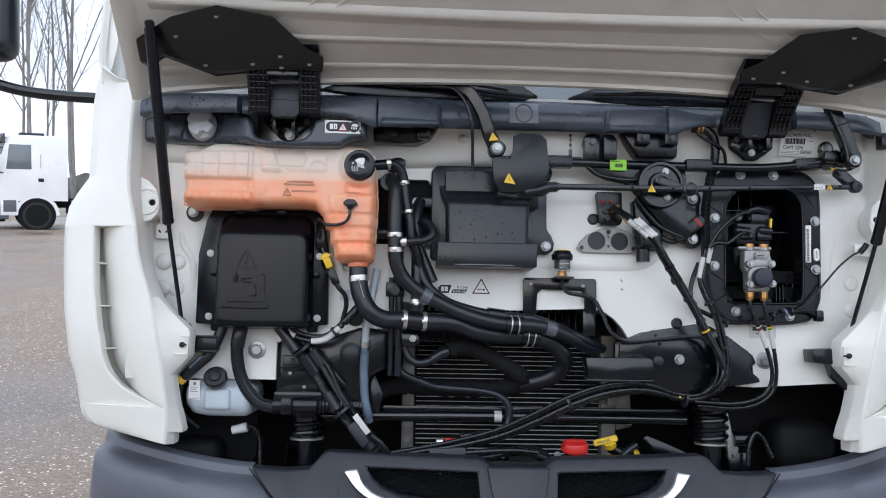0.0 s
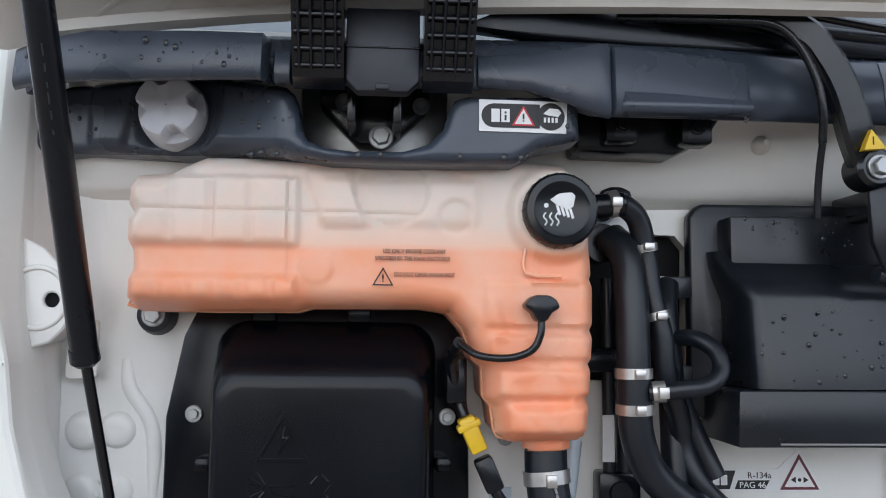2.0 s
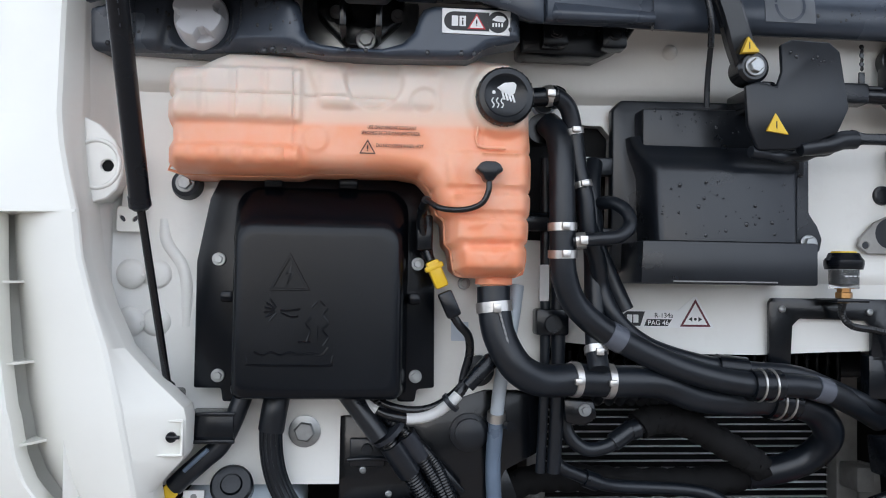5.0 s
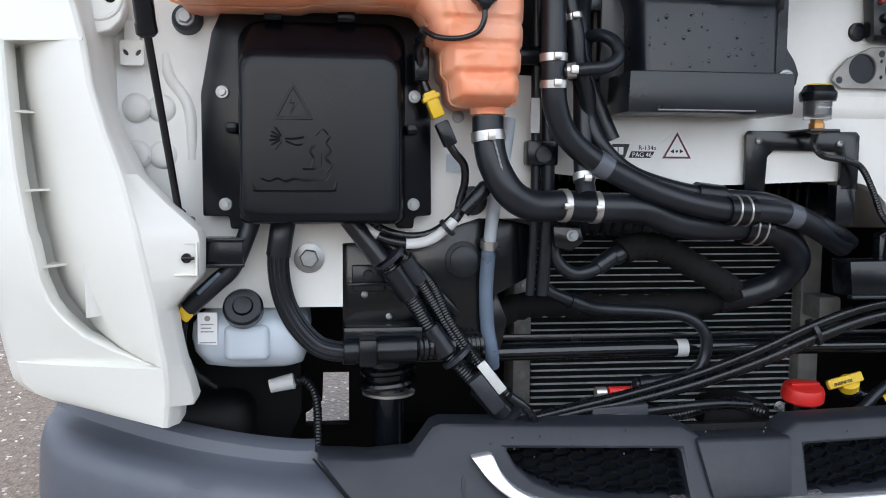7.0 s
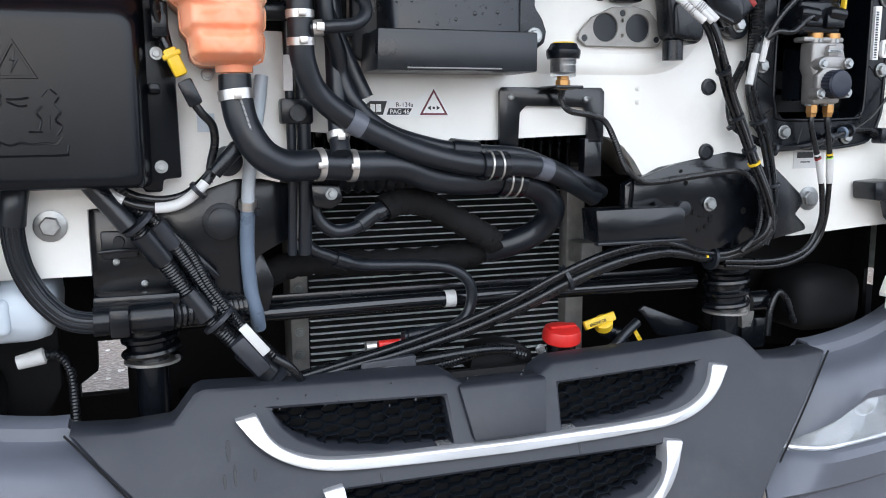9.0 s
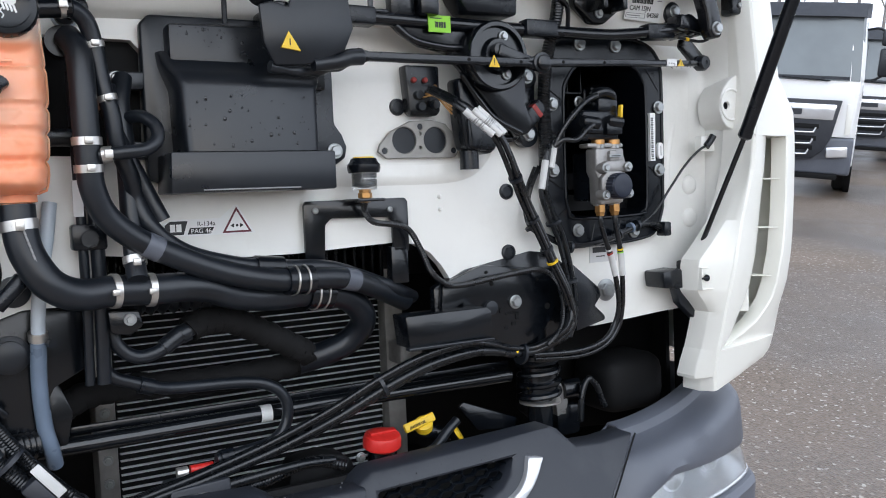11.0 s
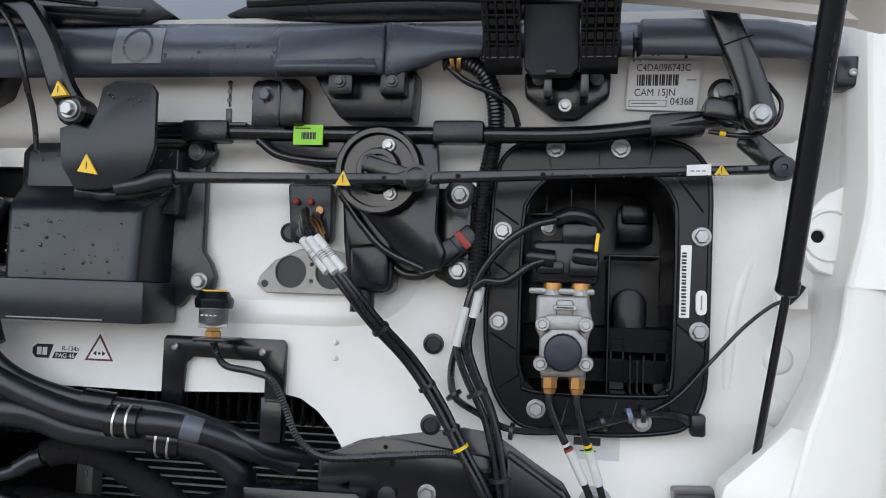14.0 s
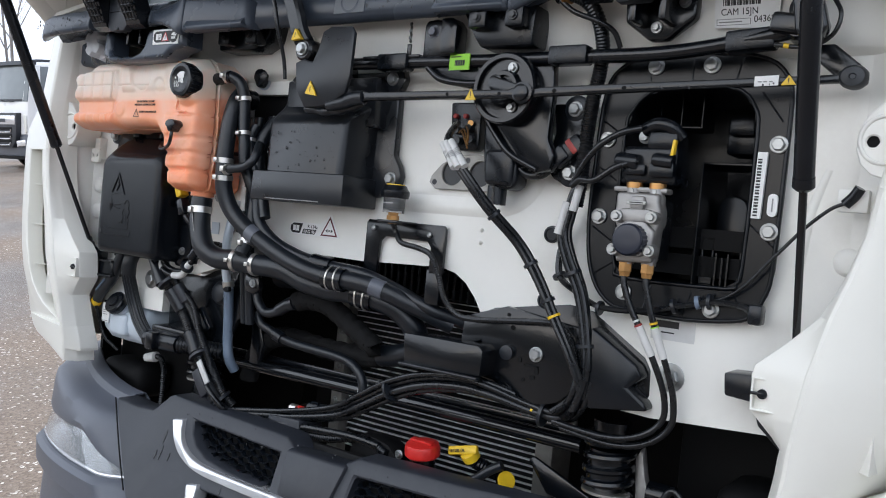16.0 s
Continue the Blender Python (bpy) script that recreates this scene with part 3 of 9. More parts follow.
    for z, c, v in ((1.447, 0.846, 0.9500), (1.351, 0.817, 0.9415), (1.256, 0.797, 0.9260)):
        v, b = v + w, lean(z)
        slat = bmesh.new()
        slat.faces.new([slat.verts.new(q) for q in ((v + 0.002, -0.076 + b, z), (v + 0.004, 0.055 + b, z), (v - 0.026, 0.055 + b, z), (v - 0.034, -0.020 + b, z + 0.001))])
        parts.append(("slat", thicken(slat, 0.003)))
    for name, b in parts:
        bent(b, lambda x, y, z: (x + 0.010, y - 0.025, z + max(0.0, 1.14 - z) / 0.09 * (x - 0.76) * 0.19))
        part(name, mirror_x(b) if s < 0 else b, PANEL, P, smooth=24 if "shell" in name else 40)
    # the recessed square of the fixing and its clip
    tab = sheet([(0.746, 1.2435), (0.784, 1.2435), (0.784, 1.2865), (0.746, 1.2865)], [[(0.749, 1.2465), (0.781, 1.2465), (0.781, 1.2835), (0.749, 1.2835)]], -0.1065, -0.095, 0.001)
    part("fixing_frame", mirror_x(tab) if s < 0 else tab, PANEL, P)
    part("clip", join(lathe([(0, 0.0065), (0.003, 0.006), (0.003, 0.002)], (s * 0.760, -0.1035, 1.266)), box(s * 0.756 - 0.010, s * 0.756 + 0.006, -0.1085, -0.1035, 1.264, 1.268, 0.001)), BLACK, P)
    return P


corner_panel(-1)
corner_panel(1)


# ---- bumper ----
def plan(x):
    """How far back the bumper runs at x."""
    a = abs(x)
    return max(0.0, a - 0.62) ** 2 * 0.95 + (max(0.0, a - 0.94) * 2.2) ** 2 * 2.4


bumper = thing("front_bumper", (0, 0.05, 0.5), "grey plastic front bumper with honeycomb grilles and silver trims", "bumper")
half = [(0.0, 0.998), (0.058, 0.996), (0.066, 1.006), (0.088, 1.018), (0.30, 1.024), (0.432, 1.029), (0.444, 1.024), (0.472, 0.992), (0.53, 0.989), (0.604, 0.993), (0.568, 0.95), (0.496, 0.872), (0.43, 0.80), (0.36, 0.70), (0.34, 0.55), (0.0, 0.52)]
outer = half[1:-1] + [(-x, z) for x, z in half[1:-1]][::-1]
slope = lambda x, y, z: (x, y - 0.36 * max(0.0, 1.02 - z) ** 0.9 * (1 if y < 0 else 0.8) + plan(x), z)
hole_l = [(0.092, 0.988), (0.345, 0.996), (0.330, 0.972), (0.308, 0.954), (0.270, 0.939), (0.20, 0.930), (0.086, 0.922)]
hole_2 = [(-0.262, 0.884), (0.262, 0.884), (0.243, 0.850), (0.205, 0.826), (0.13, 0.812), (0.0, 0.808), (-0.13, 0.812), (-0.205, 0.826), (-0.243, 0.850)]
center = sheet(outer, [hole_l, [(-x, z) for x, z in hole_l][::-1], hole_2], -0.055, 0.0, 0.004)
part("center_section", bent(center, slope), BUMPER_D, bumper, "dark grey textured centre section")
part("center_block", bent(prism([(-0.072, 1.002), (0.072, 1.002), (0.058, 0.925), (-0.058, 0.925)], -0.064, -0.02, 0.006), slope), BUMPER_D, bumper)


def trim_bar(z0, zmid, x0, x1, wide):
    """A silver strip: up at both ends, nearly level between."""
    pts = [(x0, z0), (x0 * 0.93, z0 - (z0 - zmid) * 0.42), (x0 * 0.84, z0 - (z0 - zmid) * 0.72), (x0 * 0.70, zmid + 0.006), (x0 * 0.45, zmid), (0, zmid - 0.003)]
    pts = [(p[0], p[2]) for p in crom([(x, 0.0, z) for x, z in pts], 4)]
    pts = pts + [(-x, z) for x, z in pts[:-1]][::-1]
    low = [(x + (0.030 if x < 0 else -0.030) * (abs(x) > 0.2) * ((z - zmid) / max(1e-4, z0 - zmid)), z + wide * (1 - 0.7 * (z - zmid) / max(1e-4, z0 - zmid))) for x, z in pts]
    return prism(pts + low[::-1], -0.066, -0.03, 0.003)


part("silver_trim", bent(trim_bar(0.990, 0.909, -0.395, 0, 0.016), slope), CHROME, bumper, "satin silver trim strip")
part("silver_trim", bent(trim_bar(0.890, 0.790, -0.285, 0, 0.016), slope), CHROME, bumper, "satin silver trim strip")


def honeycomb(outline, y, cw=0.030, ch=0.0128):
    """A mesh of flat six-sided cells inside an outline."""
    xs, zs = [p[0] for p in outline], [p[1] for p in outline]

    def inside(x, z):
        ok = False
        for (ax, az), (bx, bz) in zip(outline, outline[1:] + outline[:1]):
            if (az > z) != (bz > z) and x < (bx - ax) * (z - az) / (bz - az) + ax:
                ok = not ok
        return ok

    bm = bmesh.new()
    row, z = 0, min(zs) - ch
    while z < max(zs) + ch:
        x = min(xs) - cw + (cw * 0.77 if row % 2 else 0)
        while x < max(xs) + cw:
            if inside(x, z):
                o = [(x - cw * 0.5, z), (x - cw * 0.27, z + ch * 0.52), (x + cw * 0.27, z + ch * 0.52), (x + cw * 0.5, z), (x + cw * 0.27, z - ch * 0.52), (x - cw * 0.27, z - ch * 0.52)]
                i = [(x + (a - x) * 0.93, z + (b - z) * 0.86) for a, b in o]
                f, g, h = ([bm.verts.new((a, yy, b)) for a, b in q] for q, yy in ((o, y), (i, y + 0.001), (i, y + 0.012)))
                for k in range(6):
                    j = (k + 1) % 6
                    bm.faces.new((f[k], f[j], g[j], g[k]))
                    bm.faces.new((g[k], g[j], h[j], h[k]))
            x += cw * 1.54
        z += ch * 0.52
        row += 1
    return bm


for o in (hole_l, [(-x, z) for x, z in hole_l][::-1], hole_2):
    ob = part("honeycomb_mesh", bent(honeycomb(o, -0.035), slope), BLACK, bumper, "black honeycomb grille mesh")
    tagged(ob, kind="stuff")
# Near-black sheet paints the shade behind the honeycomb.
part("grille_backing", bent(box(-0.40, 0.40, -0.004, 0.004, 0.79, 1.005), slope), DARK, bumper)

for s in (-1, 1):
    run = [(0.606 + 0.384 * k / 20, plan(0.606 + 0.384 * k / 20)) for k in range(21)] + [(0.99 + p, plan(0.99) + q) for p, q in ((0.012, 0.028), (0.021, 0.065), (0.027, 0.12), (0.031, 0.22), (0.033, 0.36))]
    upper, bowl, lower, glass = [], [], [], []
    for i, (x, back) in enumerate(run):
        u = min(1.0, i / 20)
        zt = 0.991 + 0.056 * min(1, max(0, (x - 0.62) / 0.36)) ** 1.25
        if x > 0.99:
            zt -= 1.6 * (x - 0.99)
        y = -0.050 + back
        e = min(1.0, 0.35 + i / 4)
        zu = 0.842 + 0.074 * min(1, i / 5) - 0.022 * max(0, u - 0.3)
        zl = 0.836 + 0.004 * u
        at = lambda z: x - max(0.0, 0.993 - z) * 0.85 * (1 - u) ** 1.5
        upper.append([(at(zt - 0.05), y + 0.066, zt - 0.05), (x, y + 0.060, zt - 0.006), (x, y + 0.055, zt), (x, y + 0.032, zt - 0.001), (x, y + 0.026, zt - 0.005), (at(zt - 0.02), y + 0.021, zt - 0.022), (at(zt - 0.027), y + 0.014, zt - 0.027), (at(zt - 0.033), y - 0.016 * e, zt - 0.033), (at(zt - 0.038), y - 0.034 * e - 0.003, zt - 0.038), (at(zt - 0.05), y - 0.046 * e - 0.006, zt - 0.050), (at(zt - 0.066), y - 0.050 * e - 0.007, zt - 0.066),
                      (at(zu + 0.01), y - 0.056 * e - 0.008, zu + 0.01), (at(zu), y - 0.054 * e - 0.008, zu), (at(zu), y - 0.03 * e, zu - 0.002)])
        dip = 0.06 * math.sin(math.pi * min(1, max(0, (u - 0.02) / 1.0)) * 0.8)
        bowl.append([(at(zu), y - 0.03 * e, zu - 0.002), (at(zu), y - 0.03 + dip, zu * 0.7 + zl * 0.3), (at(zl), y - 0.04 + dip, zu * 0.3 + zl * 0.7), (at(zl), y - 0.07 * e, zl + 0.002)])
        glass.append([(at(zu), y - 0.054 * e - 0.004, zu - 0.003), (at(zu * 0.5 + zl * 0.5), y - 0.068 * e - 0.004, zu * 0.5 + zl * 0.5), (at(zl), y - 0.078 * e - 0.004, zl + 0.003)])
        lower.append([(at(zl), y - 0.07 * e, zl + 0.002), (at(zl), y - 0.085 * e - 0.006, zl), (at(zl - 0.012), y - 0.096 * e - 0.006, zl - 0.010), (at(zl - 0.05), y - 0.10, zl - 0.055), (at(zl - 0.06), y - 0.075, zl - 0.075), (at(zl - 0.1), y - 0.08, zl - 0.14), (at(0.62), y - 0.085, 0.60)])
    for rs in (upper, bowl, lower, glass):
        for row in rs:
            row[:] = [(s * p, q, w) for p, q, w in row]
    part("corner_section", join(thicken(loft(upper), 0.004), thicken(loft(lower), 0.004)), BUMPER, bumper, "smooth mid-grey corner section")
    lamp = part("headlamp", thicken(loft(bowl), 0.003), CHROME, bumper, "clear headlamp with a bright reflector")
    lens = part("lamp_lens", thicken(loft(glass), 0.002), LENS, lamp, "clear plastic lens")
    lens.visible_shadow = False
    part("lamp_trim", tube([(p[1][0], p[1][1] + 0.014, p[1][2] + 0.006) for p in lower[1:22]], 0.0045, 2, 8), CHROME, lamp)
    for x, rad in ((0.70, 0.030), (0.83, 0.027)):
        part("lamp_unit", lathe([(0, rad), (0.02, rad), (0.022, rad - 0.004), (0.006, rad * 0.45), (0.012, rad * 0.4), (0.014, 0.001)], (s * x, -0.052 + plan(x), 0.892)), CHROME, lamp)
for s in (-1, 1):
    part("bumper_seam", tube([(s * x, -0.0555 - 0.36 * max(0.0, 1.02 - z) ** 0.9, z) for x, z in ((0.607, 0.992), (0.588, 0.972), (0.568, 0.950), (0.534, 0.912), (0.498, 0.873), (0.462, 0.835))], 0.0016, 5, 8), DARK, bumper)
for x, z, w, h in ((-0.405, 0.955, 0.0030, 0.017), (-0.398, 0.925, 0.0020, 0.018), (-0.412, 0.918, 0.0022, 0.012), (-0.372, 0.921, 0.0020, 0.010), (-0.20, 0.896, 0.0016, 0.009), (0.11, 0.897, 0.0016, 0.010)):
    part("wet_streak", bent(prism([(x + w * math.cos(q), z + h * math.sin(q) * (1.0 if math.sin(q) < 0 else 0.6)) for q in (math.pi * k / 8 for k in range(16))], -0.0556, -0.05), slope), BLACK, bumper)
part("lower_skirt", bent(box(-0.9, 0.9, -0.05, -0.02, 0.33, 0.56, 0.006), lambda x, y, z: (x, y - 0.1 + plan(x), z)), BUMPER_D, bumper)

# ---- dark chassis behind it ----
# Members and closing sheets carry the bay's shade in their colour.
chassis = thing("chassis_frame", (0, 0.5, 0.45), "black chassis members and near-black sheets that keep the bay dark", "chassis", kind="structure")
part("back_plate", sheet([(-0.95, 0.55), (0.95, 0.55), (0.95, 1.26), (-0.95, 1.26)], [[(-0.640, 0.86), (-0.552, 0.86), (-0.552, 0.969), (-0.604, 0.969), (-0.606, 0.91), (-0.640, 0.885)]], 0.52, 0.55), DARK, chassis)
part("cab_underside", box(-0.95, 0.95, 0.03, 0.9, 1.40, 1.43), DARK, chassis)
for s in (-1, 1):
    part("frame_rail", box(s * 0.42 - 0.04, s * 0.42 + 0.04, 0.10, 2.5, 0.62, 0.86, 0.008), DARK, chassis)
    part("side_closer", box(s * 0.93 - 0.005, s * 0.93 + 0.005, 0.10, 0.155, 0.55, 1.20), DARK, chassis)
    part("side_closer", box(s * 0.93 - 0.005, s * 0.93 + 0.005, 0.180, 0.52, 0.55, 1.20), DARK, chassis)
# Unseen boxes added to block side light from the ground under the cab.
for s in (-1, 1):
    part("side_light_blocker", box(s * 1.02 - 0.03, s * 1.02 + 0.03, 0.56, 1.10, 0.40, 1.18, 0.01), DARK, chassis)
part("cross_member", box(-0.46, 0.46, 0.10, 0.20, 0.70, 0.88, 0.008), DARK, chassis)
FRAME[0] = Matrix.Identity(4)
for s in (-1, 1):
    part("front_tyre", lathe([(-0.14, 0.30), (-0.15, 0.46), (-0.12, 0.50), (0.12, 0.50), (0.15, 0.46), (0.14, 0.30)], (s * 1.0, 1.5, 0.50), (1, 0, 0), 40), TYRE, chassis)
part("axle", lathe([(-0.9, 0.06), (0.9, 0.06)], (0, 1.5, 0.5), (1, 0, 0), 14), DARK, chassis)
FRAME[0] = TIP

# ---- cab above and behind, closing the place ----
cab = thing("cab_shell", (0, 1.0, 1.4), "cream-white painted cab shell with the windscreen above the lid", "cab", kind="structure")
for s in (-1, 1):
    part("side_wall", box(s * 1.04 - 0.02, s * 1.04 + 0.02, 0.50, 1.9, 1.2, 2.0, 0.01), PAINT, cab)
    part("door_pillar", tube([(s * 0.99, 0.05, 1.86), (s * 0.99, 0.12, 2.1), (s * 0.96, 0.30, 2.6), (s * 0.92, 0.5, 2.9)], 0.02), PAINT, cab)
    part("side_wall_upper", box(s * 0.99 - 0.02, s * 0.99 + 0.02, 0.75, 1.9, 2.0, 3.0, 0.01), PAINT, cab)
    part("door_window", box(s * 0.985 - 0.006, s * 0.985 + 0.006, 0.18, 0.76, 1.95, 2.75), GLASSY, cab)
part("windscreen", thicken(loft([[(x, 0.02 + 0.12 * (x / 0.9) ** 2 + 0.35 * (z - 1.9), z) for x in (-0.985, -0.7, -0.35, 0, 0.35, 0.7, 0.985)] for z in (1.86, 2.3, 2.85)]), 0.006), GLASSY, cab)
part("cab_roof", box(-1.0, 1.0, 0.3, 1.9, 2.85, 2.95, 0.02), PAINT, cab)
part("cab_back", box(-1.0, 1.0, 1.88, 1.92, 1.2, 2.95), PAINT, cab)
part("cab_floor", box(-1.0, 1.0, 0.03, 1.9, 1.44, 1.47), DARK, cab)


# ---- coolant tank ----
def triangle_sign(cx, y, z, size, mat_face, mat_edge, parent, mark=True):
    """A warning triangle lying flat on a face: outline, inner field and mark."""
    h = size * 0.87
    o = [(cx - size / 2, z), (cx + size / 2, z), (cx, z + h)]
    c = (cx, z + h / 3)
    k = 0.78
    i = [(c[0] + (a - c[0]) * k, c[1] + (b - c[1]) * k) for a, b in o]
    part("warning_sign", sheet(o, [i], y - 0.0006, y), mat_edge, parent)
    if mat_face:
        part("sign_field", prism(i, y - 0.0003, y), mat_face, parent)
    if mark:
        part("sign_mark", join(box(cx - size * 0.04, cx + size * 0.04, y - 0.0006, y, z + h * 0.32, z + h * 0.60), box(cx - size * 0.035, cx + size * 0.035, y - 0.0006, y, z + h * 0.20, z + h * 0.27)), (INK if mat_face else mat_edge), parent)


tank = thing("coolant_tank", (-0.5, -0.06, 1.46), "translucent plastic coolant expansion tank half full of orange coolant", "coolant tank")
def pad(v, a, b, soft=0.006):
    """1 between a and b, fading out over soft."""
    t = min((v - a) / soft, (b - v) / soft)
    t = min(1.0, max(0.0, t))
    return t * t * (3 - 2 * t)


def tank_relief(x, z):
    """How far the tank's face stands out at a place: pressed blocks, ribs and waists."""
    h = 0.0
    for k, top in enumerate((1.694, 1.704, 1.706, 1.706)):
        h += 0.0022 * pad(x, -0.764 + 0.036 * k, -0.731 + 0.036 * k, 0.004) * pad(z, 1.640, top, 0.006)
    for k in range(6):
        h += 0.0022 * pad(x, -0.764 + 0.0255 * k, -0.741 + 0.0255 * k, 0.006) * pad(z, 1.588, 1.610, 0.006)
    h += 0.006 * pad(x, -0.768, -0.612, 0.006) * (pad(z, 1.636, 1.704, 0.006) + pad(z, 1.582, 1.614, 0.006))
    h += 0.003 * pad(x, -0.60, -0.445, 0.01) * pad(z, 1.655, 1.708, 0.012)
    h += 0.0035 * pad(x, -0.644, -0.633, 0.004) * pad(z, 1.586, 1.612, 0.005)
    for cx, cz, r, rise in ((-0.530, 1.692, 0.036, -0.0040), (-0.470, 1.668, 0.018, -0.0022), (-0.598, 1.620, 0.017, 0.0020)):
        h += rise * pad(math.hypot(x - cx, z - cz), -1, r, 0.004)
    h += 0.0025 * pad(x - 0.35 * (1.71 - z), -0.612, -0.570, 0.004) * pad(z, 1.655, 1.712, 0.005)
    h -= 0.0020 * pad(x, -0.626, -0.620, 0.003) * pad(z, 1.60, 1.71, 0.006)
    d = math.hypot(x + 0.375, z - 1.674)
    h += 0.010 * pad(d, -1, 0.050, 0.012)
    for z0, z1, x0 in ((1.566, 1.612, -0.445), (1.536, 1.562, -0.440), (1.502, 1.531, -0.432), (1.467, 1.497, -0.424)):
        h += 0.0045 * pad(z, z0, z1, 0.005) * pad(x, x0, -0.338, 0.006)
    h -= 0.0040 * pad(x, -0.418, -0.360, 0.010) * pad(z, 1.488, 1.505, 0.006)
    for z0 in (1.545, 1.478):
        h += 0.0012 * pad(abs(x + 0.385) - 0.9 * abs(z - z0), -0.012, 0.010, 0.004) * pad(z, z0 - 0.03, z0 + 0.03, 0.006)
    h += 0.0035 * pad(x, -0.400, -0.395, 0.003) * pad(z, 1.606, 1.644, 0.004) + 0.0035 * pad(x, -0.400, -0.352, 0.003) * pad(z, 1.606, 1.611, 0.003)
    h += 0.003 * pad(x, -0.448 + 0.25 * (1.60 - z), -0.43 + 0.3 * (1.60 - z), 0.008) * pad(z, 1.55, 1.60, 0.01)
    h -= 0.0014 * (pad(z, 1.668, 1.673, 0.002) * pad(x, -0.764, -0.50, 0.004) + pad(x, -0.694, -0.690, 0.002) * pad(z, 1.640, 1.70, 0.004))
    return h + 0.0006 * math.sin(x * 70) * math.sin(z * 55)


def relief_face(outline, y, inset, step, relief, deep):
    """A fine grid over an outline, raised by a relief and rounded back at its rim."""
    n = len(outline)
    xs, zs = [p[0] for p in outline], [p[1] for p in outline]

    def depth(x, z):
        inside, near, foot = False, 9.0, (x, z)
        for k in range(n):
            (ax, az), (bx, bz) = outline[k], outline[(k + 1) % n]
            if (az > z) != (bz > z) and x < (bx - ax) * (z - az) / (bz - az) + ax:
                inside = not inside
            t = max(0.0, min(1.0, ((x - ax) * (bx - ax) + (z - az) * (bz - az)) / max(1e-9, (bx - ax) ** 2 + (bz - az) ** 2)))
            px, pz = ax + t * (bx - ax), az + t * (bz - az)
            if math.hypot(x - px, z - pz) < near:
                near, foot = math.hypot(x - px, z - pz), (px, pz)
        return (near if inside else -near), foot

    bm = bmesh.new()
    grid = {}
    nx, nz = int((max(xs) - min(xs)) / step) + 2, int((max(zs) - min(zs)) / step) + 2
    for i in range(nx + 1):
        for k in range(nz + 1):
            x, z = min(xs) + (i - 0.5) * step, min(zs) + (k - 0.5) * step
            d, foot = depth(x, z)
            if d < 0.3 * step and d > -0.75 * step:
                d, (x, z) = 0.0, foot
            if d >= 0.0:
                q = min(1.0, d / inset)
                grid[i, k] = bm.verts.new((x, y + deep * (1 - math.sqrt(1 - (1 - q) ** 2)) - min(1.0, d / 0.012) * relief(x, z), z))
    for i, k in grid:
        if (i + 1, k) in grid and (i + 1, k + 1) in grid and (i, k + 1) in grid:
            bm.faces.new((grid[i, k], grid[i + 1, k], grid[i + 1, k + 1], grid[i, k + 1]))
    return bm


tank_line = [(-0.774, 1.694), (-0.766, 1.706), (-0.735, 1.709), (-0.718, 1.718), (-0.704, 1.724), (-0.622, 1.725), (-0.600, 1.733), (-0.50, 1.733), (-0.425, 1.730), (-0.397, 1.727), (-0.365, 1.724), (-0.342, 1.702), (-0.338, 1.643), (-0.336, 1.618), (-0.338, 1.613), (-0.335, 1.607), (-0.335, 1.571), (-0.338, 1.564), (-0.335, 1.558), (-0.336, 1.538), (-0.340, 1.532), (-0.337, 1.526), (-0.338, 1.505), (-0.342, 1.499), (-0.339, 1.492), (-0.341, 1.470), (-0.352, 1.460),
             (-0.415, 1.459), (-0.428, 1.468), (-0.431, 1.492), (-0.439, 1.500), (-0.440, 1.528), (-0.450, 1.536), (-0.458, 1.562), (-0.474, 1.580), (-0.50, 1.584), (-0.605, 1.583), (-0.620, 1.579), (-0.762, 1.579), (-0.773, 1.590), (-0.773, 1.608), (-0.768, 1.618), (-0.769, 1.634), (-0.775, 1.644), (-0.775, 1.664), (-0.769, 1.670), (-0.775, 1.676)]
lumps = [prism(tank_line, -0.086, -0.008, 0.004, 2), relief_face(tank_line, -0.128, 0.020, 0.0025, tank_relief, 0.036), tube([(-0.405, -0.130, 1.640), (-0.405, -0.132, 1.617), (-0.372, -0.134, 1.614)], 0.0018, 3, 6)]
part("tank_body", join(*lumps), TANK, tank, "orange and milky translucent shell", smooth=45)
part("tank_seam", tube([(x + (0.0012 if x > -0.36 else 0.0004), -0.084, z + (0.0012 if z < 1.62 else -0.0004)) for x, z in tank_line] + [(tank_line[0][0], -0.084, tank_line[0][1])], 0.0020, 2, 6), TANK, tank)
part("outlet_neck", lathe([(0, 0.0175), (0.012, 0.0175), (0.013, 0.0235), (0.022, 0.0235), (0.04, 0.026)], (-0.375, -0.072, 1.438), (0, 0, 1)), TANK, tank)
capm = lathe([(0, 0.033), (0.010, 0.0345), (0.026, 0.0345), (0.030, 0.032), (0.031, 0.026), (0.0295, 0.024), (0.0295, 0.001)], (-0.375, -0.122, 1.674), seg=40)
tcap = part("tank_cap", capm, BLACK, tank, "black ribbed screw cap with a white symbol")
tooth = raw(box(-0.0011, 0.0011, -0.009, 0.009, -0.0011, 0.0011, 0.0005, 1), "grip_rib", BLACK)
for k in range(26):
    a = 2 * math.pi * k / 26
    shared("grip_rib", tooth, tcap, pose(-0.375 + 0.0339 * math.cos(a), -0.140, 1.674 + 0.0339 * math.sin(a)))
sym = [prism([(-0.386, 1.683), (-0.377, 1.689), (-0.366, 1.690), (-0.3625, 1.687), (-0.3645, 1.677), (-0.369, 1.674), (-0.380, 1.678)], -0.1522, -0.1515, 0.0003)]
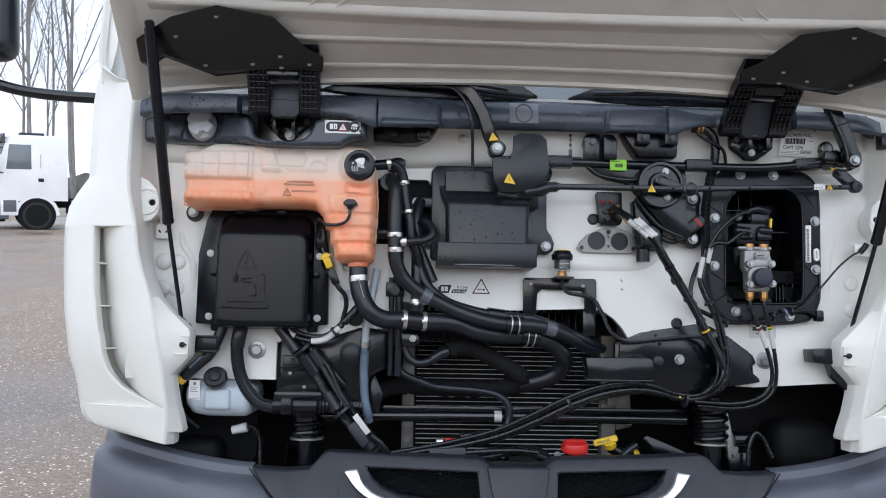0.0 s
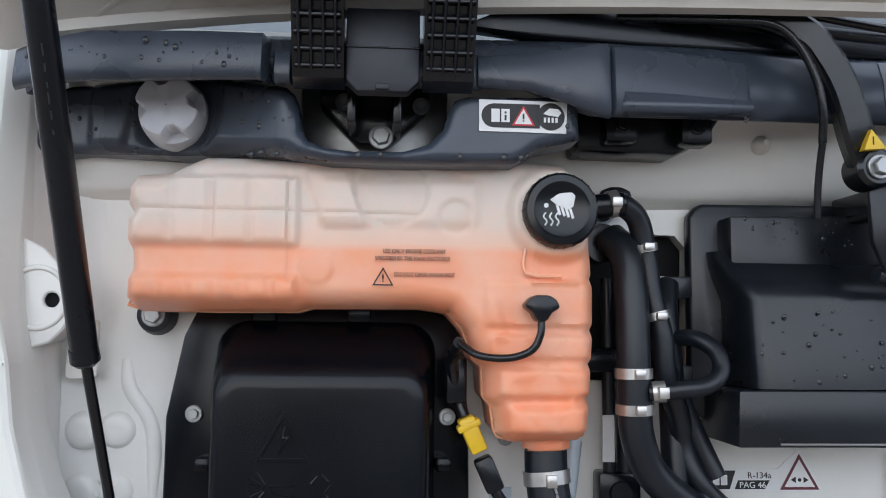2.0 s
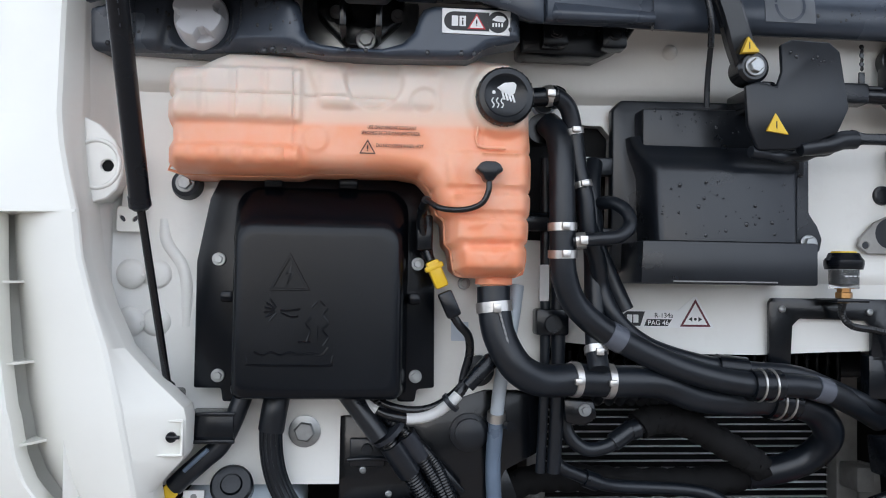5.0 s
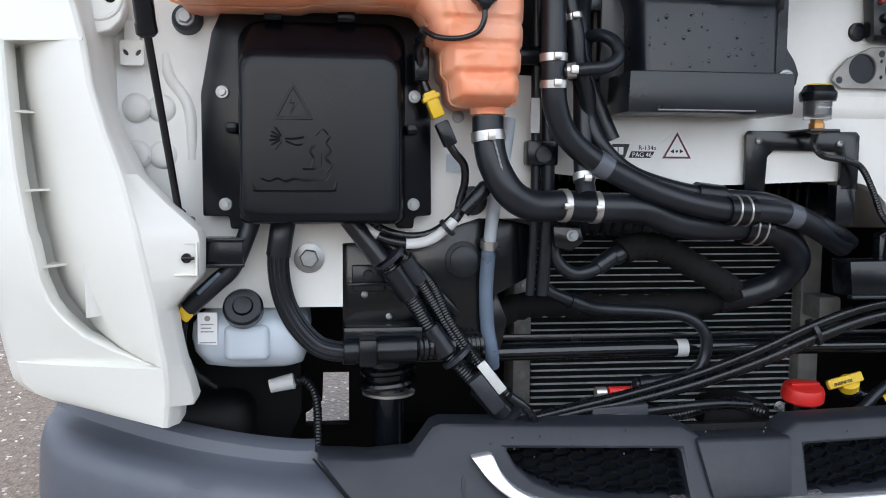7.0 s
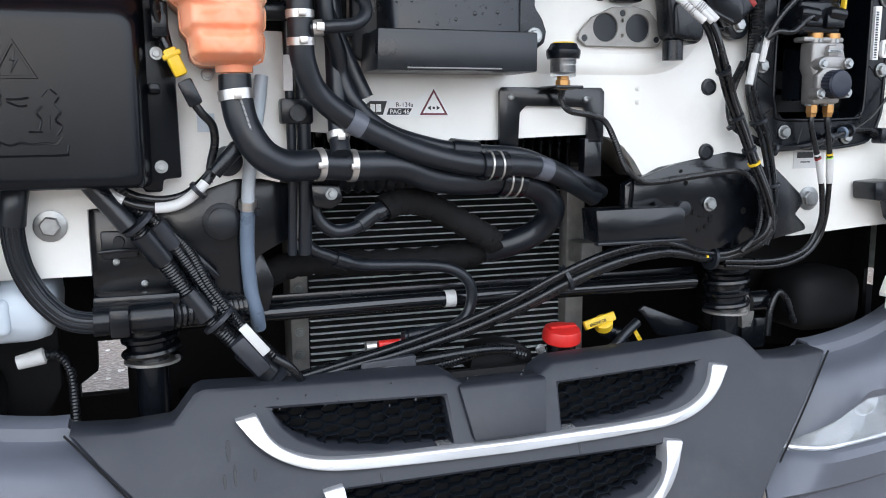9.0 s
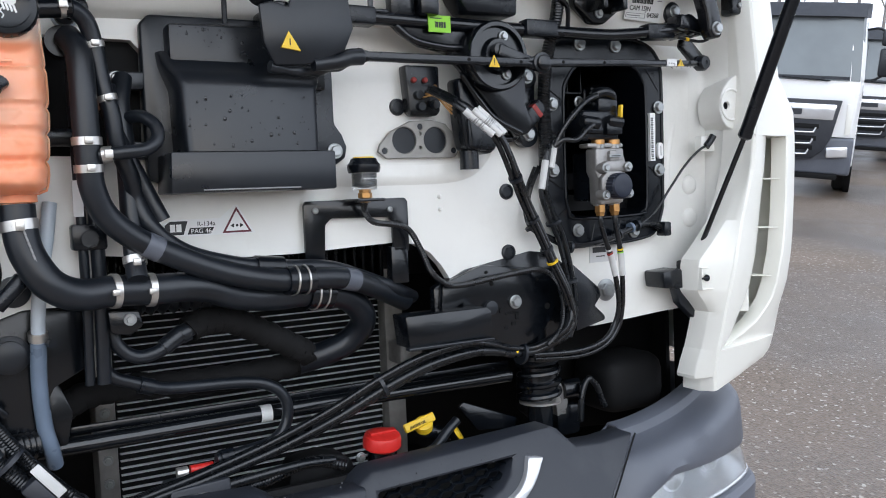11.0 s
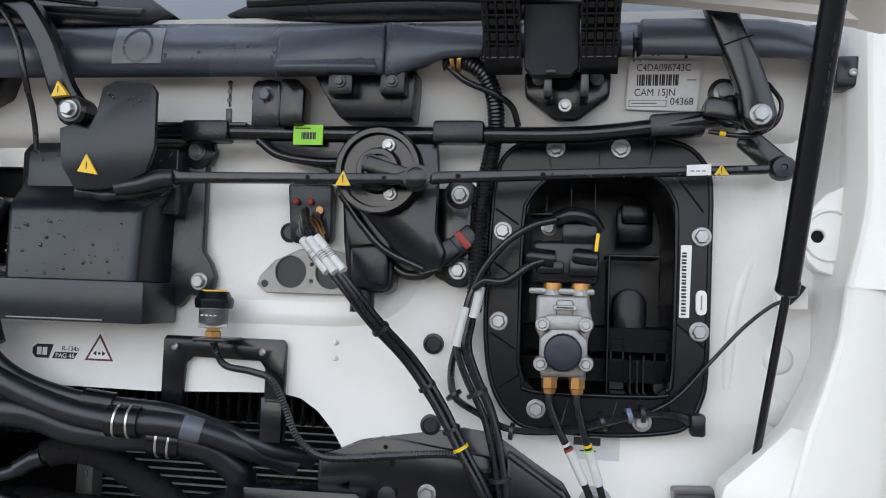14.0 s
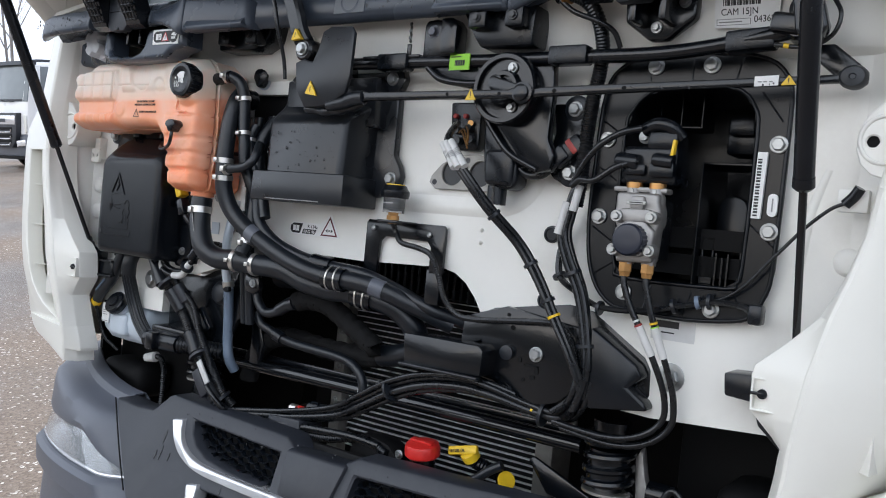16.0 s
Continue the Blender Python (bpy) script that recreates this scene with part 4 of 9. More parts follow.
sym += [moved(box(-0.0013, 0.0013, -0.0004, 0.0003, -0.0075, 0.002, 0.0003, 1), pose(-0.379 + 0.0040 * k, -0.1518, 1.676 - 0.0010 * k, 0, -18, 0)) for k in range(4)]
sym += [tube([(-0.390 + 0.0055 * k, -0.152, 1.671), (-0.392 + 0.0055 * k, -0.152, 1.667), (-0.389 + 0.0055 * k, -0.152, 1.663), (-0.391 + 0.0055 * k, -0.152, 1.659)], 0.0008, 3, 6) for k in range(3)]
sym += [lathe([(0, 0.0022), (0.0005, 0.0022)], (-0.3895, -0.1516, 1.6775), seg=12)]
part("cap_symbol", join(*sym), WHITE, tcap)
lettering("USE ONLY ENGINE COOLANT", 0.0056, (-0.537, -0.1308, 1.6335), BROWNINK, tank, squeeze=0.76)
lettering("SPECIFIED BY THE MANUFACTURER", 0.0056, (-0.544, -0.1308, 1.6268), BROWNINK, tank, squeeze=0.77)
lettering("DO NOT OPEN WHEN HOT", 0.0056, (-0.5265, -0.1308, 1.6120), BROWNINK, tank, squeeze=0.79)
triangle_sign(-0.5365, -0.1308, 1.6035, 0.0195, None, BROWNINK, tank)
FRAME[0] = TIP @ pose(0, -0.012, 0)
plug = prism([(-0.410, 1.586), (-0.404, 1.594), (-0.398, 1.596), (-0.386, 1.596), (-0.380, 1.592), (-0.376, 1.585), (-0.384, 1.580), (-0.389, 1.572), (-0.398, 1.572), (-0.402, 1.580)], -0.142, -0.120, 0.003)
part("level_sensor_plug", plug, BLACK, tank)
part("sensor_lead", tube([(-0.393, -0.135, 1.575), (-0.394, -0.135, 1.560), (-0.402, -0.133, 1.546), (-0.422, -0.128, 1.539), (-0.448, -0.118, 1.541), (-0.464, -0.10, 1.552)], 0.0035), CABLE, tank)
FRAME[0] = TIP
shared("bolt", BOLT, tank, pose(-0.770, -0.018, 1.576))
part("mounting_ear", lathe([(0, 0.021), (0.010, 0.019), (0.016, 0.0175), (0.018, 0.014)], (-0.770, 0.0, 1.576)), BUMPER_D, tank)
shared("bolt", BOLT_SMALL, tank, pose(-0.405, -0.004, 1.452))

# ---- filler carrier above the tank ----
carrier = thing("filler_carrier", (-0.6, -0.1, 1.70), "black plastic carrier with a grey filler cap and a hot-surface sticker", "filler panel")
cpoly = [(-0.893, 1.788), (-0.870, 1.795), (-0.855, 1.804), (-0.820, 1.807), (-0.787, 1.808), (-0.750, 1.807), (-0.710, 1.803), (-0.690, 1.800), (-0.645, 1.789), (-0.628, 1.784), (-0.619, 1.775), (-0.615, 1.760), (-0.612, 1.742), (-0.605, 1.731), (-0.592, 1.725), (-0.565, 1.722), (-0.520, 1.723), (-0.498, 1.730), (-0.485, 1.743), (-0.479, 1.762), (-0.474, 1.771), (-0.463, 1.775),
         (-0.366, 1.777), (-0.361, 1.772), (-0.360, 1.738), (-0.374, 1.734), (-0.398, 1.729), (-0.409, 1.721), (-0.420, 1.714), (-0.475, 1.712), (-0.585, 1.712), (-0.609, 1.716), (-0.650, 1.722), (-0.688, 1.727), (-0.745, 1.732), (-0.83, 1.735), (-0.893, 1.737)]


def carrier_front(x):
    """The carrier's face falls back towards the flank."""
    return -0.164 + 0.090 * min(1.0, max(0.0, (-0.60 - x) / 0.14)) + 0.020 * min(1.0, max(0.0, (-0.75 - x) / 0.09))


def carrier_relief(x, z):
    """Two raised blocks beside the hollow round the filler cap, and a step near the flank."""
    right_edge = -0.694 - 0.020 * max(0.0, (1.770 - z) / 0.04) ** 2
    h = 0.010 * pad(x, right_edge, -0.30, 0.007) * (1 - pad(x, -0.640, 0.0, 0.035)) + 0.007 * pad(x, -0.832, -0.786 + 0.010 * (z - 1.76) / 0.04, 0.008)
    d = math.hypot(x + 0.741, z - 1.766)
    return h - 0.006 * pad(d, -1, 0.043, 0.008)


def fall_back(x, y, z):
    return (x, y + carrier_front(x) + 0.152, z)


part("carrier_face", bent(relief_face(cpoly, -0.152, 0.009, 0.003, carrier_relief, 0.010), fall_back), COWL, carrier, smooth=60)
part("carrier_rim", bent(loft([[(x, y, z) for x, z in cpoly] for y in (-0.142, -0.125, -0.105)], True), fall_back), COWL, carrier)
cap2 = []
for yy, s, lug in ((-0.066, 1.05, 0), (-0.086, 1.0, 0), (-0.0935, 0.955, 0), (-0.094, 0.95, 1), (-0.112, 0.90, 1), (-0.1165, 0.87, 1), (-0.118, 0.81, 1), (-0.118, 0.02, 0)):
    row = []
    for k in range(72):
        a = 2 * math.pi * k / 72
        gap = 1.0 - 0.30 * lug * min(1.0, max(0.0, (abs((math.degrees(a) % 90) - 45) - 24) / 9))
        row.append((-0.741 + 0.0335 * s * gap * math.cos(a + 0.22), yy, 1.770 + 0.0335 * s * gap * math.sin(a + 0.22)))
    cap2.append(row)
fcap = part("filler_cap", loft(cap2, True), GREYCAP, carrier, "light grey notched filler cap", smooth=40)
part("cap_mark", join(*[box(-0.763 + 0.004 * k, -0.761 + 0.004 * k, -0.1130, -0.1110, 1.756 - 0.0012 * k, 1.761 - 0.0012 * k) for k in range(3)]), WHITE, fcap)
FRAME[0] = TIP @ pose(-0.004, 0.0075, 0.007)
stk = part("hot_sticker", prism([(-0.449, 1.7635), (-0.369, 1.763), (-0.370, 1.734), (-0.449, 1.7345)], -0.1732, -0.171), WHITE, carrier, "white sticker with book, triangle and hot-surface symbols")
pill = [(-0.436 + 0.011 * math.cos(a), 1.749 + 0.011 * math.sin(a)) for a in (math.pi / 2 + math.pi * k / 8 for k in range(9))] + [(-0.394, 1.738), (-0.394, 1.760)]
part("symbol_pill", prism(pill, -0.1736, -0.1732), INK, stk)
part("symbol_disc", lathe([(0, 0.0125), (0.0006, 0.0125)], (-0.384, -0.1734, 1.749), seg=28), INK, stk)
part("symbol_letter", join(box(-0.4262, -0.4244, -0.1744, -0.174, 1.7445, 1.7495), box(-0.4262, -0.4244, -0.1744, -0.174, 1.7508, 1.7526)), INK, stk)
part("symbol_book", join(box(-0.438, -0.4305, -0.174, -0.1736, 1.743, 1.755), box(-0.429, -0.4215, -0.174, -0.1736, 1.743, 1.755)), WHITE, stk)
part("symbol_hand", join(prism([(-0.391, 1.7515), (-0.3855, 1.7565), (-0.3775, 1.756), (-0.3745, 1.7525), (-0.3775, 1.749), (-0.386, 1.750)], -0.1745, -0.174), *[box(-0.3905 + 0.0035 * k, -0.3885 + 0.0035 * k, -0.1745, -0.174, 1.7435, 1.748) for k in range(4)]), WHITE, stk)
triangle_sign(-0.409, -0.1738, 1.740, 0.021, WHITE, REDINK, stk)
FRAME[0] = TIP
# the lid hinge's foot stands in its notch
FRAME[0] = TIP @ pose(0.002, -0.046, -0.014)
foot = part("hinge_foot", join(prism([(-0.606, 1.83), (-0.603, 1.795), (-0.580, 1.772), (-0.566, 1.757), (-0.536, 1.757), (-0.520, 1.772), (-0.497, 1.795), (-0.494, 1.83)], -0.038, -0.012, 0.005), box(-0.574, -0.566, -0.10, -0.03, 1.765, 1.83, 0.002), box(-0.532, -0.524, -0.10, -0.03, 1.765, 1.83, 0.002)), STEEL_BLACK, carrier)
part("foot_backing", prism([(-0.625, 1.83), (-0.622, 1.755), (-0.59, 1.735), (-0.51, 1.735), (-0.478, 1.755), (-0.475, 1.83)], -0.012, -0.004, 0.003), ZINC, carrier)
bolts(carrier, [(-0.580, -0.038, 1.800), (-0.504, -0.038, 1.798)], BOLT_SMALL)
bolts(carrier, [(-0.543, -0.038, 1.766)], BOLT)
FRAME[0] = TIP

# ---- battery box cover ----
cover = thing("junction_box_cover", (-0.595, -0.06, 1.30), "matt black moulded cover with embossed high-voltage warning", "box cover")
flange = prism([(-0.722, 1.583), (-0.705, 1.590), (-0.674, 1.590), (-0.520, 1.588), (-0.476, 1.584), (-0.462, 1.572), (-0.456, 1.53), (-0.447, 1.481), (-0.445, 1.316), (-0.468, 1.314), (-0.470, 1.298), (-0.492, 1.298), (-0.494, 1.304), (-0.690, 1.304), (-0.692, 1.298), (-0.714, 1.298), (-0.716, 1.315), (-0.750, 1.315), (-0.750, 1.475), (-0.735, 1.555)], -0.034, -0.004, 0.003)
part("flange", flange, COVER, cover)
rows = []
for y, x0, x1, z0, z1, r in ((-0.03, -0.702, -0.481, 1.304, 1.573, 0.03), (-0.042, -0.700, -0.484, 1.306, 1.566, 0.032), (-0.062, -0.698, -0.487, 1.307, 1.549, 0.030), (-0.078, -0.696, -0.490, 1.308, 1.530, 0.026), (-0.0855, -0.692, -0.494, 1.312, 1.520, 0.022), (-0.0875, -0.686, -0.500, 1.317, 1.513, 0.018), (-0.0876, -0.680, -0.506, 1.323, 1.507, 0.015), (-0.0876, -0.672, -0.514, 1.331, 1.499, 0.012)):
    row = []
    for cx, cz, a0, rr in ((x1 - r, z1 - r, 0, r), (x0 + r, z1 - r, 90, r), (x0 + 0.012, z0 + 0.012, 180, 0.012), (x1 - 0.012, z0 + 0.012, 270, 0.012)):
        row += [(cx + rr * math.cos(radians(a0 + 15 * k)), y, cz + rr * math.sin(radians(a0 + 15 * k))) for k in range(7)]
    rows.append(row)
dome = loft(rows, True)
dome.faces.new(list(dome.verts)[-28:])
part("dome", bent(dome, lambda x, y, z: (x, y - 0.14 * (-0.03 - y), z)), COVER, cover, smooth=50)
for s, xs in ((1, -0.482), (-1, -0.700)):
    part("side_rib", box(min(xs, xs + s * 0.016), max(xs, xs + s * 0.016), -0.058, -0.03, 1.424, 1.438, 0.004), COVER, cover)
for x in (-0.655, -0.560):
    part("top_clip", box(x - 0.012, x + 0.012, -0.045, -0.03, 1.570, 1.590, 0.004), COVER, cover)
yf = -0.0957
tri_o, tri_i = [(-0.652, 1.440), (-0.602, 1.440), (-0.627, 1.486)], [(-0.6465, 1.4433), (-0.6075, 1.4433), (-0.627, 1.4792)]
part("embossed_triangle", sheet(tri_o, [tri_i], yf - 0.0024, yf + 0.002, 0.0006), COVER, cover)
part("embossed_bolt", prism([(-0.624, 1.474), (-0.632, 1.460), (-0.627, 1.460), (-0.631, 1.446), (-0.621, 1.463), (-0.626, 1.463)], yf - 0.0024, yf + 0.002, 0.0006), COVER, cover)
marks = [[(-0.678, yf, 1.360), (-0.676, yf, 1.353), (-0.670, yf, 1.350), (-0.582, yf, 1.350), (-0.576, yf, 1.353), (-0.574, yf, 1.362)],
         [(-0.668, yf, 1.366), (-0.658, yf, 1.362), (-0.648, yf, 1.366), (-0.637, yf, 1.362), (-0.626, yf, 1.366), (-0.615, yf, 1.363), (-0.600, yf, 1.365), (-0.588, yf, 1.363), (-0.580, yf, 1.372)],
         [(-0.606, yf, 1.378), (-0.602, yf, 1.392), (-0.607, yf, 1.400), (-0.600, yf, 1.408)], [(-0.586, yf, 1.374), (-0.580, yf, 1.384), (-0.587, yf, 1.392), (-0.580, yf, 1.402), (-0.586, yf, 1.411), (-0.581, yf, 1.419)],
         [(-0.616, yf, 1.378), (-0.601, yf, 1.378)], [(-0.594, yf, 1.380), (-0.593, yf, 1.398)], [(-0.600, yf, 1.420), (-0.594, yf, 1.427)], [(-0.590, yf, 1.428), (-0.584, yf, 1.422)],
         [(-0.638, yf, 1.416), (-0.626, yf, 1.416), (-0.614, yf, 1.418)], [(-0.637, yf, 1.413), (-0.625, yf, 1.408), (-0.616, yf, 1.409)]]
marks += [[(-0.640 + 0.004 * math.cos(w), yf, 1.416 + 0.004 * math.sin(w)), (-0.640 + 0.017 * math.cos(w), yf, 1.416 + 0.017 * math.sin(w))] for w in (radians(d) for d in (125, 148, 168, 188, 208, 232))]
for line in marks:
    part("embossed_line", tube(line, 0.0014, 3, 6), COVER, cover)
bolts(cover, [(-0.722, -0.034, 1.478), (-0.469, -0.034, 1.476), (-0.720, -0.034, 1.331), (-0.470, -0.034, 1.331)], BOLT_SMALL)

# ---- air intake box in the middle ----
intake = thing("air_intake_box", (-0.08, -0.06, 1.455), "matt black plastic fresh-air intake box with a stepped hood", "air box")
back = prism([(-0.209, 1.478), (-0.209, 1.690), (-0.196, 1.703), (0.056, 1.705), (0.070, 1.692), (0.070, 1.555), (0.082, 1.538), (0.089, 1.520), (0.086, 1.503), (0.070, 1.492), (0.052, 1.495), (0.040, 1.478), (-0.17, 1.462), (-0.185, 1.468)], -0.020, -0.002, 0.004)
part("back_plate", back, SATIN, intake)
part("upper_panel", prism([(-0.177, 1.60), (-0.177, 1.686), (0.045, 1.689), (0.045, 1.60)], -0.054, -0.015, 0.004), SATIN, intake)
hrows = []
for z, yf_, x0, x1 in ((1.650, -0.044, -0.190, 0.047), (1.634, -0.056, -0.188, 0.042), (1.620, -0.074, -0.184, 0.032), (1.608, -0.090, -0.179, 0.024), (1.596, -0.097, -0.175, 0.018), (1.510, -0.100, -0.173, 0.016)):
    hrows.append([(x0, -0.015, z), (x0, yf_ + 0.014, z), (x0 + 0.004, yf_ + 0.004, z), (x0 + 0.012, yf_, z), (x1 - 0.012, yf_, z), (x1 - 0.004, yf_ + 0.004, z), (x1, yf_ + 0.014, z), (x1 + 0.010, -0.015, z)])
part("hood", loft(hrows), SATIN, intake, smooth=50)
part("drip_skirt", prism([(-0.194, 1.509), (0.034, 1.509), (0.034, 1.455), (-0.196, 1.455)], -0.108, -0.012, 0.003), SATIN, intake, "plain lower skirt of the hood")
# Thin grey strip paints a highlight along the skirt's lower edge.
part("rim_highlight", box(-0.155, -0.02, -0.1095, -0.1075, 1.4575, 1.4595, 0.0006, 1), GREYINK, intake)
bolts(intake, [(0.068, -0.020, 1.513)])
part("side_bracket", box(-0.262, -0.205, -0.02, -0.002, 1.600, 1.624, 0.003), SATIN, intake)
part("side_bracket", box(-0.250, -0.205, -0.02, -0.002, 1.505, 1.529, 0.003), SATIN, intake)
bolts(intake, [(-0.242, -0.020, 1.612), (-0.232, -0.020, 1.517)])

# refrigerant sticker
FRAME[0] = TIP @ pose(-0.0, 0, 0) @ pose(-0.117, 0, 1.416) @ Matrix.Diagonal((1.09, 1, 1.09, 1)) @ pose(0.117, 0, -1.416) @ pose(-0.006, 0, 0)
rs = thing("refrigerant_label", (-0.12, -0.001, 1.397), "white refrigerant label with black field and red triangle", "label")
part("label_sheet", prism([(-0.172, 1.397), (-0.178, 1.403), (-0.178, 1.413), (-0.170, 1.419), (-0.103, 1.419), (-0.083, 1.436), (-0.079, 1.436), (-0.056, 1.397)], -0.0012, 0.001), WHITE, rs)
part("black_field", join(prism([(-0.170, 1.399), (-0.1755, 1.404), (-0.1755, 1.412), (-0.169, 1.417), (-0.146, 1.417), (-0.152, 1.399)], -0.0016, -0.001), prism([(-0.147, 1.399), (-0.1435, 1.4075), (-0.1115, 1.4075), (-0.1165, 1.399)], -0.0016, -0.001)), INK, rs)
part("symbol_book", join(box(-0.169, -0.1625, -0.002, -0.0016, 1.403, 1.413), box(-0.161, -0.1545, -0.002, -0.0016, 1.403, 1.413)), WHITE, rs)
lettering("R-134a", 0.0085, (-0.134, -0.0014, 1.4095), INK, rs)
lettering("PAG 46", 0.0085, (-0.1425, -0.0018, 1.4003), WHITE, rs)
triangle_sign(-0.081, -0.0014, 1.3985, 0.040, WHITE, WINE, rs, False)
part("sign_mark", join(prism([(-0.090, 1.408), (-0.085, 1.411), (-0.085, 1.405)], -0.002, -0.0014), prism([(-0.072, 1.408), (-0.077, 1.411), (-0.077, 1.405)], -0.002, -0.0014), lathe([(0, 0.0018), (0.0006, 0.0018)], (-0.081, -0.0014, 1.408), seg=10)), INK, rs)

FRAME[0] = TIP

# ---- hoses of the left and middle ----
def hose(name, pts, r, label, category="hose", mat=None, clamps=(), parts=None, n=10, seg=16, group=""):
    h = thing(name, pts[len(pts) // 2], label, category, group)
    part("hose_body", tube(pts, r, n, seg), mat or RUBBER, h, smooth=60)
    for at, w in clamps:
        c = part("clamp", ring_band(pts, r, at, w, 0.002), CLAMP, h, "bright steel band clamp")
        line = crom(pts, 12)
        p = line[min(len(line) - 2, max(1, round(at * (len(line) - 1))))]
        part("clamp_screw", box(p.x - 0.005, p.x + 0.005, p.y - r - 0.008, p.y - r - 0.001, p.z - w * 0.45, p.z + w * 0.45, 0.001), CLAMP, c)
    return h


H1 = [(-0.375, -0.072, 1.448), (-0.374, -0.074, 1.42), (-0.367, -0.077, 1.385), (-0.345, -0.080, 1.348), (-0.312, -0.072, 1.331), (-0.268, -0.062, 1.331), (-0.221, -0.052, 1.328), (-0.151, -0.045, 1.325), (-0.10, -0.036, 1.308), (-0.045, -0.026, 1.300), (0.01, -0.018, 1.300), (0.055, -0.008, 1.294), (0.095, 0.008, 1.278), (0.122, 0.025, 1.245), (0.110, 0.050, 1.210), (0.07, 0.06, 1.190), (0.02, 0.065, 1.180)]
coolant = hose("coolant_hose", H1, 0.021, "thick black rubber coolant hose curving from the tank outlet", clamps=((0.055, 0.013), (0.315, 0.009), (0.375, 0.009)))
for k in range(6):
    part("hose_print", moved(box(-0.0035, 0.0035, -0.0005, 0.0005, -0.0012, 0.0012), pose(-0.370 + 0.0022 * k, -0.0975, 1.414 - 0.0075 * k, 0, 70, 0)), GREYINK, coolant)
H2 = [(-0.304, -0.056, 1.66), (-0.295, -0.076, 1.640), (-0.293, -0.088, 1.60), (-0.293, -0.093, 1.55), (-0.292, -0.093, 1.50), (-0.289, -0.090, 1.465), (-0.274, -0.082, 1.430), (-0.241, -0.074, 1.400), (-0.191, -0.067, 1.373), (-0.135, -0.062, 1.349), (-0.075, -0.060, 1.332), (-0.02, -0.054, 1.324), (0.03, -0.046, 1.323), (0.08, -0.034, 1.315), (0.14, -0.006, 1.292), (0.20, 0.03, 1.265)]
hose("heater_hose", H2, 0.0165, "black rubber heater hose with steel clamps", clamps=((0.235, 0.010), (0.285, 0.010)), group="heater hoses")
H3 = [(-0.318, -0.088, 1.688), (-0.302, -0.086, 1.690), (-0.283, -0.078, 1.677), (-0.274, -0.073, 1.645), (-0.268, -0.074, 1.60), (-0.259, -0.076, 1.56), (-0.254, -0.074, 1.52), (-0.239, -0.066, 1.48), (-0.233, -0.055, 1.452), (-0.214, -0.06, 1.410), (-0.170, -0.055, 1.375), (-0.10, -0.050, 1.353), (-0.03, -0.042, 1.343), (0.04, -0.034, 1.337), (0.10, -0.018, 1.318), (0.17, 0.0, 1.290), (0.22, 0.04, 1.27)]
hose("vent_hose", H3, 0.0115, "slim black rubber vent hose from the tank", clamps=((0.03, 0.010), (0.18, 0.008), (0.28, 0.008)), group="heater hoses")
H4 = [(-0.235, -0.02, 1.615), (-0.243, -0.04, 1.58), (-0.243, -0.05, 1.54), (-0.240, -0.05, 1.49), (-0.240, -0.055, 1.43), (-0.240, -0.062, 1.375), (-0.240, -0.078, 1.345)]
hose("branch_hose", H4, 0.0135, "black rubber branch hose running down to the main hose", clamps=((0.86, 0.010),), group="heater hoses")
H5 = [(-0.280, -0.100, 1.506), (-0.252, -0.106, 1.509), (-0.224, -0.104, 1.513), (-0.208, -0.098, 1.526), (-0.208, -0.088, 1.545), (-0.222, -0.072, 1.558), (-0.236, -0.054, 1.558)]
hose("loop_hose", H5, 0.0085, "short black rubber loop hose", clamps=((0.05, 0.012),), group="heater hoses")
H6 = [(-0.258, -0.05, 1.60), (-0.262, -0.06, 1.57), (-0.250, -0.06, 1.53), (-0.222, -0.055, 1.47), (-0.200, -0.06, 1.42)]
hose("return_hose", H6, 0.0105, "slim black rubber return hose", clamps=((0.25, 0.007),), group="heater hoses")
part("hose_elbow", join(lathe([(0, 0.02), (0.03, 0.02), (0.03, 0.012)], (-0.310, -0.02, 1.655), (0, -1, 0)), lathe([(0, 0.013), (0.04, 0.013)], (-0.335, -0.03, 1.535), (1, 0, 0))), BLACK, firewall)
part("pipe_mouth", join(lathe([(-0.02, 0.012), (0.03, 0.012), (0.033, 0.008)], (-0.330, -0.088, 1.687), (1, 0, 0.1)), lathe([(0, 0.018), (0.006, 0.018), (0.008, 0.014)], (-0.29, -0.018, 1.705))), BLACK, firewall)

saddle = thing("hose_saddle", (0.0, -0.06, 1.285), "black double hose clip with two pale wires round it", "hose clip")
for line, r, at in ((H1, 0.0212, 0.652), (H2, 0.0167, 0.747), (H3, 0.0117, 0.728)):
    part("saddle_ring", ring_band(line, r, at, 0.042, 0.0045), BLACK, saddle, smooth=50)
for d in (-0.012, 0.010):
    part("clip_wire", ring_band(H1, 0.0260, 0.652 + d, 0.0028, 0.0012), CLAMP, saddle)
    part("clip_wire", ring_band(H2, 0.0215, 0.747 + d, 0.0028, 0.0012), CLAMP, saddle)
part("green_mark", box(-0.018, 0.004, -0.047, -0.044, 1.308, 1.3105), GREEN, saddle)
part("green_mark", box(0.058, 0.084, -0.036, -0.033, 1.3045, 1.307), GREEN, saddle)
tag = thing("hose_tag", (0.085, -0.05, 1.30), "dull grey printed tag wrapped on a hose", "tag")
part("tag_sheet", ring_band(H2, 0.0166, 0.86, 0.026, 0.0008), BUMPER, tag)
tag2 = thing("hose_tag", (-0.2, -0.08, 1.39), "dull grey printed tag wrapped on a hose", "tag")
part("tag_sheet", ring_band(H2, 0.0166, 0.50, 0.022, 0.0008), BUMPER, tag2)

